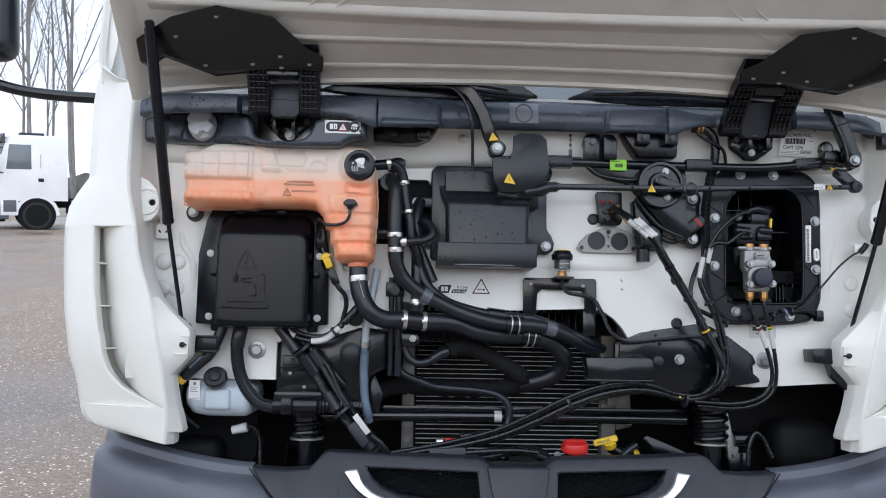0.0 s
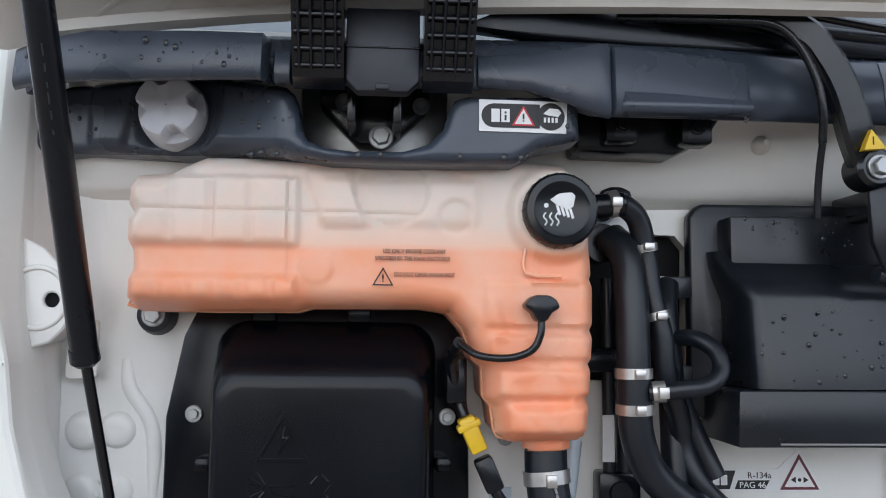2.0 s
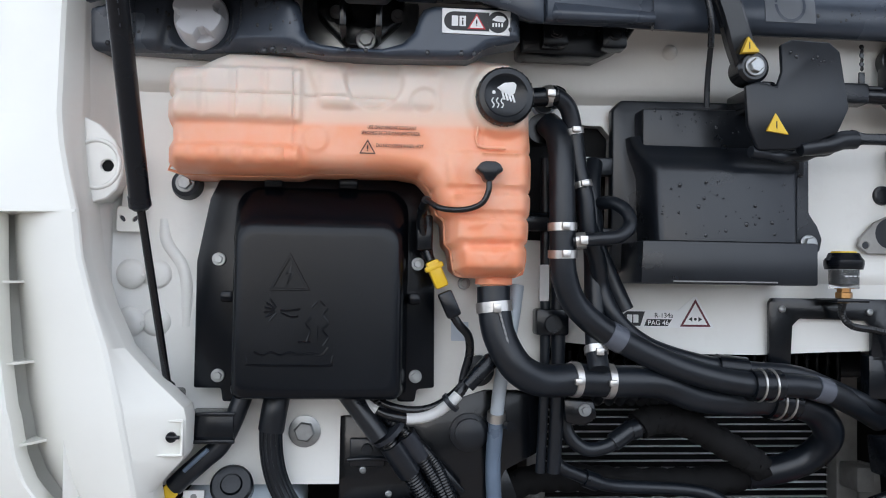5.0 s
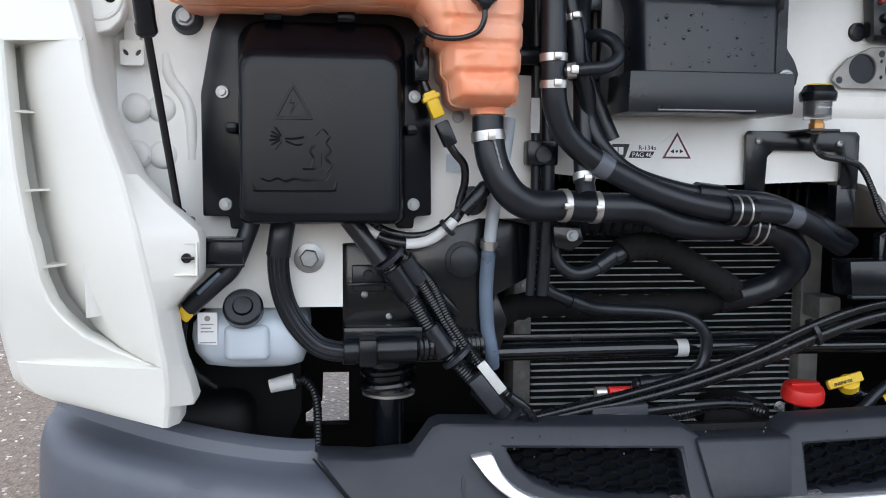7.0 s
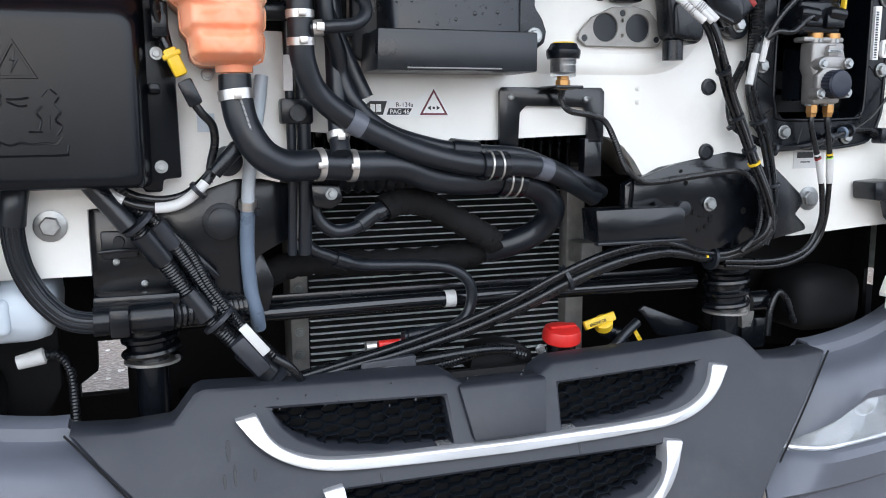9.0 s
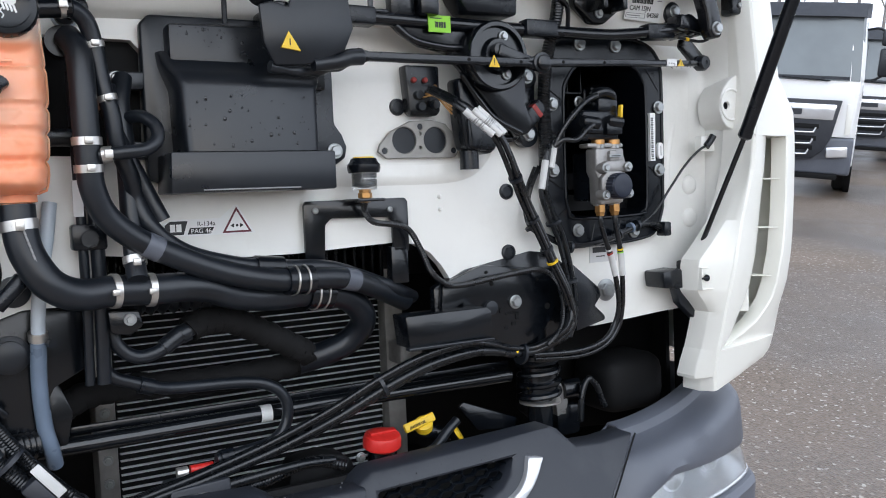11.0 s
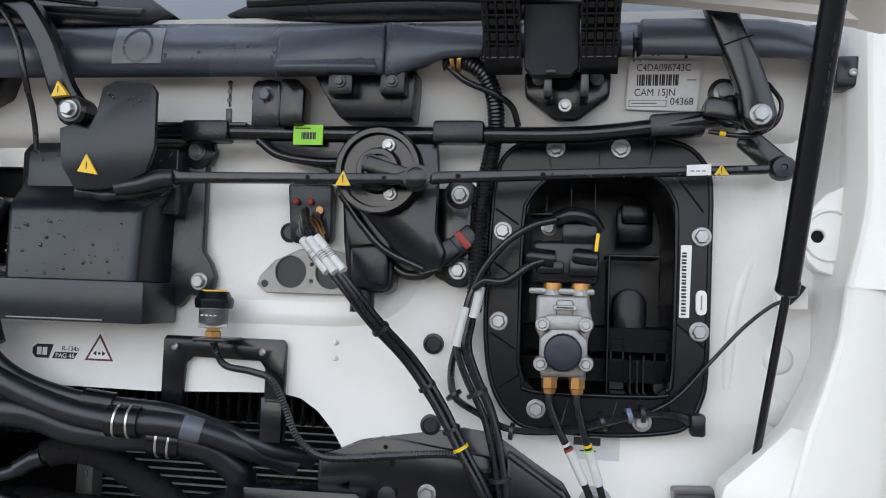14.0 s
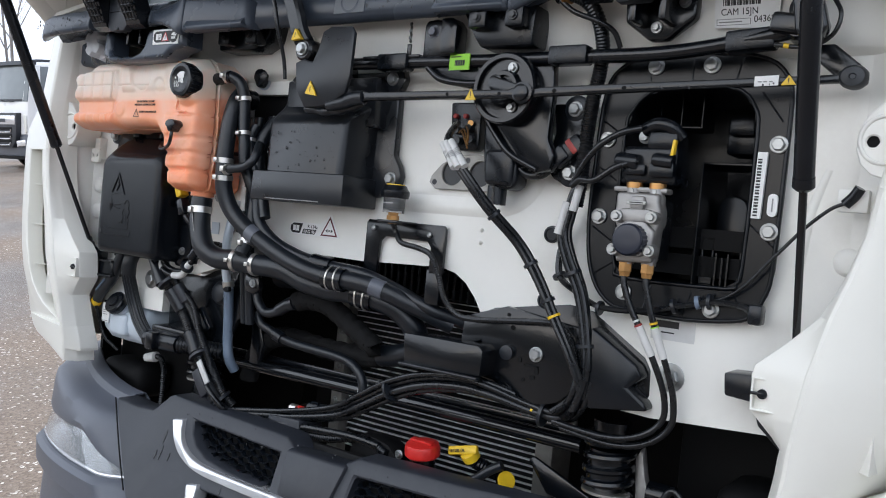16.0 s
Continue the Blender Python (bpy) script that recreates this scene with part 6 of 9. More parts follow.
part("bar_code", join(*[box(0.643 + 0.0027 * k, 0.6443 + 0.0027 * k + 0.0006 * ((k * 7) % 3), -0.0019, -0.0014, 1.775, 1.7885) for k in range(19)]), INK, lab)
part("print_frame", sheet([(0.634, 1.749), (0.680, 1.749), (0.680, 1.7575), (0.634, 1.7575)], [[(0.635, 1.7498), (0.679, 1.7498), (0.679, 1.7567), (0.635, 1.7567)]], -0.0019, -0.0014), GREYINK, lab)
part("fine_print", box(0.637, 0.668, -0.0019, -0.0014, 1.7525, 1.7540), GREYINK, lab)
part("fine_print", box(0.703, 0.714, -0.0019, -0.0014, 1.781, 1.7825), GREYINK, lab)
FRAME[0] = TIP
FRAME[0] = TIP @ pose(-0.055, 0, -0.013)
wlb = thing("upside_down_label", (0.66, -0.002, 1.325), "faint clear sticker with black print upside down", "label")
part("label_sheet", box(0.625, 0.69, -0.0012, 0.001, 1.316, 1.350), WHITEP, wlb)
part("print_bar", join(box(0.632, 0.666, -0.0017, -0.0012, 1.334, 1.344), box(0.640, 0.660, -0.0017, -0.0012, 1.326, 1.328)), INK, wlb)

FRAME[0] = TIP


# ---- pedal module with the brake valve ----
pm = thing("pedal_module", (0.6, 0.0, 1.34), "black ribbed plastic pedal module frame bolted into the wall", "pedal module")
fo = [(0.466, 1.640), (0.474, 1.678), (0.492, 1.700), (0.520, 1.713), (0.560, 1.718), (0.660, 1.714), (0.705, 1.704), (0.728, 1.684), (0.738, 1.655), (0.738, 1.55), (0.736, 1.42), (0.730, 1.385), (0.715, 1.356), (0.69, 1.345), (0.62, 1.338), (0.53, 1.341), (0.500, 1.352), (0.478, 1.380), (0.466, 1.42), (0.461, 1.48), (0.463, 1.56)]
part("frame", sheet(fo, [[(x + (0.602 - x) * 0.01, z + (1.53 - z) * 0.01) for x, z in pedal_hole]], -0.020, -0.002, 0.0), COVER, pm)
part("frame_rim", join(*[tube([(x, -0.020, z) for x, z in loop] + [(loop[0][0], -0.020, loop[0][1])], 0.0032, 3, 8) for loop in (fo, pedal_hole)]), COVER, pm, smooth=60)
for a, b, c, d in ((0.47, 1.62, 0.50, 1.60), (0.47, 1.55, 0.50, 1.53), (0.468, 1.46, 0.50, 1.44), (0.48, 1.39, 0.51, 1.41), (0.56, 1.345, 0.57, 1.38), (0.62, 1.342, 0.63, 1.38), (0.70, 1.36, 0.685, 1.39), (0.70, 1.66, 0.73, 1.62), (0.70, 1.48, 0.735, 1.45), (0.54, 1.672, 0.53, 1.71), (0.60, 1.674, 0.60, 1.715), (0.66, 1.67, 0.67, 1.71)):
    part("frame_rib", tube([(a, -0.019, b), (c, -0.019, d)], 0.0018, 1, 6), COVER, pm)
cave = box(0.495, 0.71, 0.0, 0.17, 1.375, 1.68)
bmesh.ops.delete(cave, geom=[f for f in cave.faces if f.calc_center_median().y < 0.01], context="FACES")
part("cavity", cave, COVER, pm)
mouth = [(x + (0.602 - x) * 0.015, z + (1.53 - z) * 0.015) for x, z in pedal_hole]
part("liner", loft([[(x, y, z) for x, z in mouth] for y in (-0.019, 0.05, 0.16)], True), COVER, pm)
part("inner_lattice", join(*[box(x - 0.0013, x + 0.0013, 0.045, 0.10, 1.620, 1.668, 0.0006, 1) for x in (0.533, 0.566, 0.598)] + [box(0.512, 0.600, 0.045, 0.10, 1.6195, 1.6225, 0.0006, 1)]), COVER, pm)
part("partition", join(box(0.6155, 0.619, 0.012, 0.13, 1.385, 1.567, 0.001, 1), box(0.612, 0.684, 0.03, 0.13, 1.564, 1.568, 0.001, 1)), COVER, pm)
part("arched_housing", prism([(0.625, 1.40), (0.625, 1.500)] + [(0.648 - 0.023 * math.cos(q), 1.500 + 0.023 * math.sin(q)) for q in (math.pi * k / 10 for k in range(1, 10))] + [(0.671, 1.500), (0.671, 1.40)], 0.075, 0.13, 0.003), COVER, pm)
part("upper_housing", join(prism([(0.628, 1.585), (0.677, 1.585), (0.677, 1.636), (0.628, 1.636)], 0.075, 0.13, 0.005), box(0.634, 0.672, 0.06, 0.09, 1.612, 1.640, 0.004)), COVER, pm)
for x in (0.6205, 0.6765):
    part("clip_post", sheet([(x, 1.39), (x + 0.020, 1.39), (x + 0.020, 1.459), (x, 1.459)], [[(x + 0.004, 1.427), (x + 0.016, 1.427), (x + 0.016, 1.454), (x + 0.004, 1.454)]], 0.030, 0.062, 0.001), COVER, pm)
part("floor_ribs", join(*[prism([(x - 0.0012, 1.385), (x + 0.0012, 1.385), (x + 0.0012, z), (x - 0.0012, z)], 0.02, 0.07) for x, z in ((0.647, 1.436), (0.656, 1.430), (0.664, 1.436))]), COVER, pm)
bolts(pm, [(0.480, -0.021, 1.591), (0.478, -0.021, 1.475), (0.529, -0.021, 1.366), (0.545, -0.021, 1.699), (0.627, -0.021, 1.699), (0.728, -0.021, 1.589), (0.727, -0.021, 1.471), (0.66, -0.021, 1.357)])
pml = part("module_label", prism([(0.702, 1.488), (0.714, 1.488), (0.716, 1.578), (0.703, 1.578)], -0.0265, -0.019), WHITE, pm, "white bar-code strip")
code = part("bar_code", join(*[box(0.7042, 0.7098, -0.0269, -0.0264, 1.491 + 0.0042 * k, 1.4932 + 0.0042 * k + 0.0008 * ((k * 5) % 2)) for k in range(19)]), INK, pml)
tagged(code, kind="stuff")
pmr = part("round_label", prism([(0.7285 + 0.0065 * math.cos(a), z + 0.0065 * math.sin(a)) for z, a0 in ((1.516, 0), (1.498, 180)) for a in (radians(a0 + 30 * k) for k in range(7))], -0.0262, -0.019), WHITE, pm, "white oblong label")
part("print_bar", box(0.7275, 0.7295, -0.0266, -0.0261, 1.498, 1.516), GREYINK, pmr)

KEEP = FRAME[0]
FRAME[0] = TIP @ pose(0, -0.034, 0)
bv = thing("brake_valve", (0.56, -0.04, 1.39), "cast aluminium foot brake valve with a dark blue cap", "brake valve")
body = [(0.528, 1.510), (0.591, 1.510), (0.591, 1.498), (0.595, 1.486), (0.595, 1.470), (0.591, 1.458), (0.588, 1.413), (0.535, 1.411), (0.534, 1.457), (0.528, 1.469)]
octagon = [(0.562 + 0.031 * math.cos(q), 1.447 + 0.029 * math.sin(q)) for q in (math.pi * (2 * k + 1) / 8 for k in range(8))]
part("casting", join(prism(body, -0.046, -0.014, 0.005, 3), prism([(0.518, 1.511), (0.598, 1.511), (0.598, 1.519), (0.518, 1.519)], -0.036, -0.01, 0.003), prism(octagon, -0.054, -0.04, 0.003),
     prism([(0.541, 1.487), (0.584, 1.487), (0.592, 1.468), (0.532, 1.468)], -0.056, -0.03, 0.004), box(0.552, 0.573, -0.054, -0.03, 1.485, 1.505, 0.004), *[lathe([(0, 0.0095), (0.016, 0.0085)], (x, -0.042, z), seg=16) for x, z in ((0.537, 1.475), (0.588, 1.476), (0.536, 1.428), (0.589, 1.430))]), ALU, bv)
part("rear_body", box(0.545, 0.581, -0.016, 0.045, 1.418, 1.505, 0.004), BLACK, bv)
part("maker_plate", box(0.549, 0.577, -0.0565, -0.053, 1.4925, 1.4985, 0.0008, 1), ZINC, bv)
part("plate_print", box(0.553, 0.573, -0.0570, -0.0564, 1.4945, 1.4962), INK, bv)
for x in (0.547, 0.581):
    part("port", lathe([(0, 0.0125), (0.012, 0.0125), (0.016, 0.011), (0.034, 0.011)], (x, -0.028, 1.490), (0, 0, 1), 20), ALU, bv)
    part("port_ring", lathe([(0, 0.0118), (0.008, 0.0118)], (x, -0.028, 1.517), (0, 0, 1), 20), BRASS, bv)
    part("port_pin", lathe([(0, 0.0036), (0.0015, 0.0030)], (x, -0.0385, 1.513), seg=10), ZINC, bv)
teeth = [((0.0226 if k % 4 < 2 else 0.0214), 2 * math.pi * k / 96) for k in range(96)]
part("blue_cap", join(prism([(0.562 + q * math.cos(w), 1.443 + q * math.sin(w)) for q, w in teeth], -0.072, -0.052), lathe([(0, 0.0222), (0.003, 0.020), (0.004, 0.013), (0.0032, 0.001)], (0.562, -0.072, 1.443), seg=32)), BLUECAP, bv, "dark blue ribbed plastic cap")
for x in (0.546, 0.579):
    part("union_collar", lathe([(0, 0.0105), (0.010, 0.0105), (0.013, 0.009)], (x, -0.028, 1.409), (0, 0, 1), 18), ALU, bv)
    part("brass_union", lathe([(0, 0.0075), (0.006, 0.0085), (0.007, 0.0098), (0.020, 0.0098)], (x, -0.030, 1.391), (0, 0, 1), 6), BRASS, bv, "brass pipe union")
bolts(bv, [(0.537, -0.058, 1.475), (0.588, -0.058, 1.476), (0.536, -0.058, 1.428), (0.589, -0.058, 1.430)], BOLT_SMALL)
FRAME[0] = TIP @ pose(0, -0.016, 0)
part("switch_block", join(box(0.520, 0.602, -0.040, 0.02, 1.524, 1.578, 0.006, 3), box(0.526, 0.560, -0.048, -0.02, 1.536, 1.552, 0.004), box(0.566, 0.602, -0.050, -0.02, 1.534, 1.556, 0.004), box(0.556, 0.600, -0.040, 0.01, 1.574, 1.600, 0.005)), BLACK, bv)
part("switch_plug", lathe([(0, 0.0115), (0.030, 0.0115), (0.034, 0.009)], (0.548, -0.044, 1.554), (-1, 0, 0.1), 16), BLACK, bv)
part("switch_plug", lathe([(0, 0.0105), (0.026, 0.0105), (0.030, 0.008)], (0.600, -0.046, 1.556), (-1, 0, 0.1), 16), BLACK, bv)
part("switch_lead", tube([(0.548, -0.030, 1.603), (0.568, -0.036, 1.610), (0.588, -0.034, 1.606), (0.600, -0.024, 1.592)], 0.0105), BLACK, bv)
part("switch_screw", lathe([(0, 0.010), (0.003, 0.010), (0.004, 0.007), (0.009, 0.006)], (0.539, -0.004, 1.596), seg=14), ZINC, bv)
part("yellow_tab", moved(box(-0.0022, 0.0022, -0.006, 0.004, -0.013, 0.013, 0.001), pose(0.599, -0.046, 1.574, 0, 6, 0)), YELLOW, bv)
for dx, zz in ((0.0, 1.608), (0.0, 1.560)):
    part("sensor_lead", tube([(0.548, -0.045, zz - 0.005), (0.52, -0.055, zz - 0.014), (0.49, -0.06, zz - 0.035), (0.465, -0.055, zz - 0.065 + 0.03 * (zz < 1.6)), (0.45, -0.05, 1.515)], 0.0048), CABLE, bv)
FRAME[0] = KEEP
for x, k in ((0.546, 0), (0.579, 1)):
    if k == 0:
        P = [(0.546, -0.064, 1.394), (0.547, -0.064, 1.378), (0.560, -0.061, 1.345), (0.580, -0.053, 1.306), (0.600, -0.040, 1.260), (0.611, -0.030, 1.220), (0.606, -0.022, 1.186), (0.575, -0.026, 1.160), (0.52, -0.02, 1.147), (0.43, -0.01, 1.150)]
    else:
        P = [(0.579, -0.064, 1.394), (0.580, -0.064, 1.378), (0.589, -0.061, 1.345), (0.601, -0.053, 1.306), (0.615, -0.038, 1.260), (0.623, -0.026, 1.218), (0.618, -0.018, 1.180), (0.585, -0.018, 1.150), (0.53, -0.012, 1.136), (0.44, 0.0, 1.140)]
    b = thing("brake_line", P[3], "black nylon brake line with white tags and coloured bands", "brake line", "brake lines")
    part("line", tube(P, 0.0047, 8, 12), CABLE, b)
    part("white_tag", ring_band(P, 0.0048, 0.345, 0.046, 0.001), WHITEP, b, "white printed tag")
    part("colour_band", ring_band(P, 0.0048, 0.285, 0.004, 0.001), (GREEN if k else DULLRED), b)
    part("colour_band", ring_band(P, 0.0048, 0.265, 0.003, 0.001), (YELLOW if k else WHITEP), b)


# ---- cables of the right half ----
def bundle(name, pts, offsets, r, label, category="cable", ties=(), mat=None, tie_mat=None):
    t = thing(name, pts[len(pts) // 2], label, category)
    for dx, dy in offsets:
        wob = [(p[0] + dx + 0.0015 * math.sin(7 * i + dx * 900), p[1] + dy, p[2] + dx * 0.5 + 0.0015 * math.cos(5 * i)) for i, p in enumerate(pts)]
        part("strand", tube(wob, r, 8, 8), mat or CABLE, t)
    rr = max(math.hypot(*o) for o in offsets) + r + 0.001
    for at in ties:
        part("cable_tie", ring_band(pts, rr, at, 0.005, 0.0014), tie_mat or RUBBER, t)
    return t


T = [(0.222, -0.050, 1.606), (0.244, -0.102, 1.578), (0.272, -0.126, 1.550), (0.300, -0.128, 1.520), (0.336, -0.108, 1.470), (0.376, -0.078, 1.421), (0.410, -0.067, 1.371), (0.440, -0.062, 1.318), (0.470, -0.058, 1.265), (0.488, -0.050, 1.215), (0.480, -0.045, 1.18)]
tc = bundle("trunk_cable", T, ((-0.0045, 0), (0.0045, -0.002), (0.0, -0.005)), 0.0043, "bundle of black cables tied together running down the wall", ties=(0.42, 0.56, 0.66))
for dx, dy, dz, at in ((-0.0060, -0.002, -0.0050, 0.195), (0.0, -0.006, 0.0, 0.205), (0.0062, -0.002, 0.0050, 0.215)):
    sl_ = [(x + dx, y + dy, z + dz) for x, y, z in T]
    sv = part("white_tag", ring_band(sl_, 0.0049, at, 0.058, 0.0008), WHITEP, tc, "white printed sleeve")
    part("tag_print", join(*[ring_band(sl_, 0.00575, at - 0.046 + 0.0095 * k, 0.0016 + 0.0012 * (k % 2), 0.0002) for k in range(10)]), GREYINK, sv)
part("yellow_tie", ring_band(T, 0.0090, 0.70, 0.004, 0.0012), YELLOW, tc, "yellow cable tie")
part("bare_wires", join(*[tube([(0.222 + d, -0.034, 1.602 + d), (0.238 + d, -0.050, 1.596), (0.254, -0.062, 1.573 + d)], 0.0016, 4, 6) for d in (-0.006, 0.0, 0.006)]), BRASS, tc)
T2 = [(0.462, -0.045, 1.525), (0.450, -0.050, 1.512), (0.440, -0.050, 1.47), (0.436, -0.050, 1.44), (0.447, -0.048, 1.404), (0.470, -0.046, 1.355), (0.484, -0.046, 1.301), (0.492, -0.046, 1.25), (0.488, -0.044, 1.20)]
t2 = bundle("sensor_cable", T2, ((-0.004, 0), (0.004, -0.002), (0.006, 0.004)), 0.0046, "thin black sensor cables with white tags", ties=(0.55, 0.8))
part("white_tag", ring_band([(p[0] - 0.006, p[1] - 0.004, p[2]) for p in T2], 0.0052, 0.26, 0.050, 0.001), WHITEP, t2, "white printed tag")
part("white_tag", ring_band([(p[0] + 0.010, p[1] - 0.004, p[2] + 0.01) for p in T2], 0.0052, 0.20, 0.040, 0.001), WHITEP, t2, "white printed tag")
T3 = [(0.436, -0.03, 1.48), (0.424, -0.02, 1.445), (0.417, -0.02, 1.411), (0.424, -0.025, 1.378), (0.455, -0.03, 1.357), (0.50, -0.034, 1.338), (0.566, -0.036, 1.342), (0.62, -0.034, 1.358), (0.66, -0.030, 1.368), (0.700, -0.03, 1.366), (0.722, -0.03, 1.355)]
t3 = bundle("lower_cable", T3, ((0, 0.003), (0.002, -0.004)), 0.0042, "black cable sagging under the pedal module", ties=(0.3, 0.5, 0.68, 0.8))
part("clip", box(0.716, 0.734, -0.045, -0.02, 1.345, 1.372, 0.004), BLACK, t3)
part("blue_band", ring_band(T3, 0.0085, 0.76, 0.006, 0.001), BLUEHOSE, t3)
T4 = [(0.405, -0.085, 1.795), (0.43, -0.085, 1.796), (0.455, -0.078, 1.782), (0.467, -0.065, 1.758), (0.470, -0.050, 1.723), (0.464, -0.04, 1.687), (0.456, -0.038, 1.645), (0.452, -0.036, 1.60), (0.451, -0.038, 1.56), (0.450, -0.04, 1.52), (0.447, -0.04, 1.485)]
t4 = thing("main_harness", T4[4], "thick black corrugated wiring harness behind the linkage", "wiring harness")
part("conduit", corrugated(T4, 0.0115, 0.005, 0.0013, 12), CABLE, t4)
part("side_wire", tube([(0.412, -0.088, 1.788), (0.435, -0.086, 1.770), (0.47, -0.078, 1.756), (0.490, -0.062, 1.744), (0.498, -0.050, 1.722)], 0.004), CABLE, t4)
part("tan_tie", join(ring_band(T4, 0.0125, 0.05, 0.005, 0.002), ring_band(T4, 0.0125, 0.085, 0.005, 0.002)), BRASS, t4, "tan cable ties")
part("loom_plug", join(moved(box(-0.028, 0.028, -0.014, 0.014, -0.014, 0.014, 0.004), pose(0.425, -0.032, 1.569, 0, -42, 0)), moved(box(-0.02, 0.02, -0.018, 0.012, -0.010, 0.016, 0.004), pose(0.409, -0.032, 1.555, 0, -42, 0))), BLACK, t4)
part("red_lock", moved(box(-0.003, 0.007, -0.0150, 0.0, -0.013, 0.013, 0.002), pose(0.430, -0.032, 1.575, 0, -42, 0)), DULLRED, t4, "dull red connector lock")
part("plug_lead", tube([(0.440, -0.032, 1.586), (0.447, -0.034, 1.592), (0.452, -0.036, 1.590)], 0.006), CABLE, t4)
part("plug_tail", tube([(0.400, -0.034, 1.548), (0.384, -0.040, 1.532), (0.360, -0.042, 1.530), (0.342, -0.040, 1.540)], 0.0065), CABLE, t4)
spr = thing("hold_cable", (0.75, -0.04, 1.44), "thin black cable with a spring end clipped at the flank", "cable")
part("cable", tube([(0.826, -0.050, 1.515), (0.805, -0.048, 1.505), (0.775, -0.042, 1.478), (0.74, -0.038, 1.437), (0.70, -0.034, 1.39), (0.66, -0.03, 1.365)], 0.0024), CABLE, spr)
part("spring_end", tube([(0.822, -0.05, 1.512), (0.832, -0.052, 1.523), (0.838, -0.054, 1.533)], 0.007), BLACK, spr)
part("plate", box(0.812, 0.848, -0.048, -0.03, 1.503, 1.532, 0.002), PAINT, spr)
FRAME[0] = TIP @ pose(-0.004, -0.038, -0.005)
hb = thing("hinge_bracket", (0.56, -0.02, 1.73), "black cast hinge bracket bolted to the wall", "bracket")
part("casting", prism([(0.508, 1.793), (0.510, 1.762), (0.548, 1.733), (0.575, 1.733), (0.614, 1.762), (0.616, 1.793)], -0.024, -0.003, 0.005), STEEL_BLACK, hb)
for x in (0.535, 0.578):
    part("web", box(x, x + 0.010, -0.07, -0.02, 1.75, 1.80, 0.002), STEEL_BLACK, hb)
bolts(hb, [(0.527, -0.025, 1.784), (0.598, -0.025, 1.784), (0.560, -0.025, 1.750)], BOLT_SMALL)
FRAME[0] = TIP
FRAME[0] = TIP @ pose(0, -0.032, -0.004)
for m in (1, -1):
    dk = thing("drain_duct", (m * 0.29, -0.05, 1.73), "black plastic drain duct under the cowl", "duct", "drain ducts")
    o = [(0.235, 1.79), (0.372, 1.79), (0.368, 1.728), (0.275, 1.728), (0.262, 1.745)] if m > 0 else [(-0.350, 1.80), (-0.190, 1.80), (-0.196, 1.788), (-0.213, 1.762), (-0.246, 1.746), (-0.347, 1.747)]
    part("duct_body", prism(o, -0.055, -0.004, 0.005), BLACK, dk)
    for x in ((0.281, 0.347) if m > 0 else (-0.307, -0.232)):
        part("duct_pad", box(x - 0.016, x + 0.016, -0.080, -0.05, 1.752, 1.784, 0.004), BLACK, dk)
        shared("screw", BOLT_DARK, dk, pose(x, -0.080, 1.768))
FRAME[0] = TIP @ pose(0, -0.045, 0)
chain = thing("key_chain", (0.118, -0.02, 1.74), "small dark chain hanging from the cowl", "chain")
for k in range(6):
    part("chain_link", moved(lathe([(0, 0.0030), (0.0008, 0.0036), (0.0016, 0.0030)], (0, 0, 0), (0, -1, 0), 12), pose(0.118, -0.02, 1.775 - 0.0058 * k, 0, 0, 90 * (k % 2))), STEEL_BLACK, chain)
part("chain_tag", box(0.114, 0.122, -0.022, -0.018, 1.722, 1.741, 0.001), STEEL_BLACK, chain)
FRAME[0] = TIP
solo("wall_stud", lathe([(0, 0.010), (0.005, 0.010), (0.014, 0.005), (0.017, 0.003)], (-0.137, upper_y(1.764) + 0.002, 1.764)), PAINT, "small painted stud on the wall", "stud")
for z in (1.437, 1.416):
    solo("wall_pin", lathe([(0, 0.004), (0.003, 0.0035), (0.006, 0.002)], (0.258, 0, z)), PAINT, "tiny painted pin on the wall", "stud", "wall pins")


# ---- lower left: washer bottle, supply hose, harness ----
FRAME[0] = TIP @ pose(-0.010, 0.055, -0.020)
wb = thing("washer_bottle", (-0.69, -0.01, 1.115), "milky blue-white washer fluid bottle with a black cap", "fluid bottle")
rows = []
for z, x0, x1, y0, y1 in ((1.118, -0.722, -0.625, -0.035, 0.08), (1.126, -0.748, -0.612, -0.055, 0.09), (1.145, -0.760, -0.606, -0.066, 0.10), (1.165, -0.764, -0.604, -0.070, 0.10), (1.185, -0.762, -0.606, -0.068, 0.10), (1.196, -0.752, -0.614, -0.058, 0.09), (1.206, -0.735, -0.632, -0.045, 0.08)):
    row = []
    r = 0.022
    for cx, cy, a0 in ((x1 - r, y1 - r, 0), (x0 + r, y1 - r, 90), (x0 + r, y0 + r, 180), (x1 - r, y0 + r, 270)):
        row += [(cx + r * math.cos(radians(a0 + 18 * k)), cy + r * math.sin(radians(a0 + 18 * k)), z) for k in range(6)]
    rows.append(row)
bot = loft(rows, True)
bot.faces.new(list(bot.verts)[-24:])
bot.faces.new(list(bot.verts)[:24])
part("bottle", join(bot, box(-0.718, -0.656, -0.078, -0.03, 1.135, 1.185, 0.010, 3)), MILKY, wb, smooth=60)
part("neck", lathe([(-0.02, 0.022), (0.022, 0.022)], (-0.690, -0.062, 1.200), (0, -0.75, 0.66), 26), MILKY, wb)
part("screw_cap", lathe([(0, 0.0255), (0.003, 0.027), (0.016, 0.027), (0.019, 0.024), (0.019, 0.014), (0.016, 0.0135), (0.022, 0.012), (0.0225, 0.001)], (-0.690, -0.072, 1.204), (0, -0.85, 0.52), 30), BLACK, wb, "black ribbed screw cap")
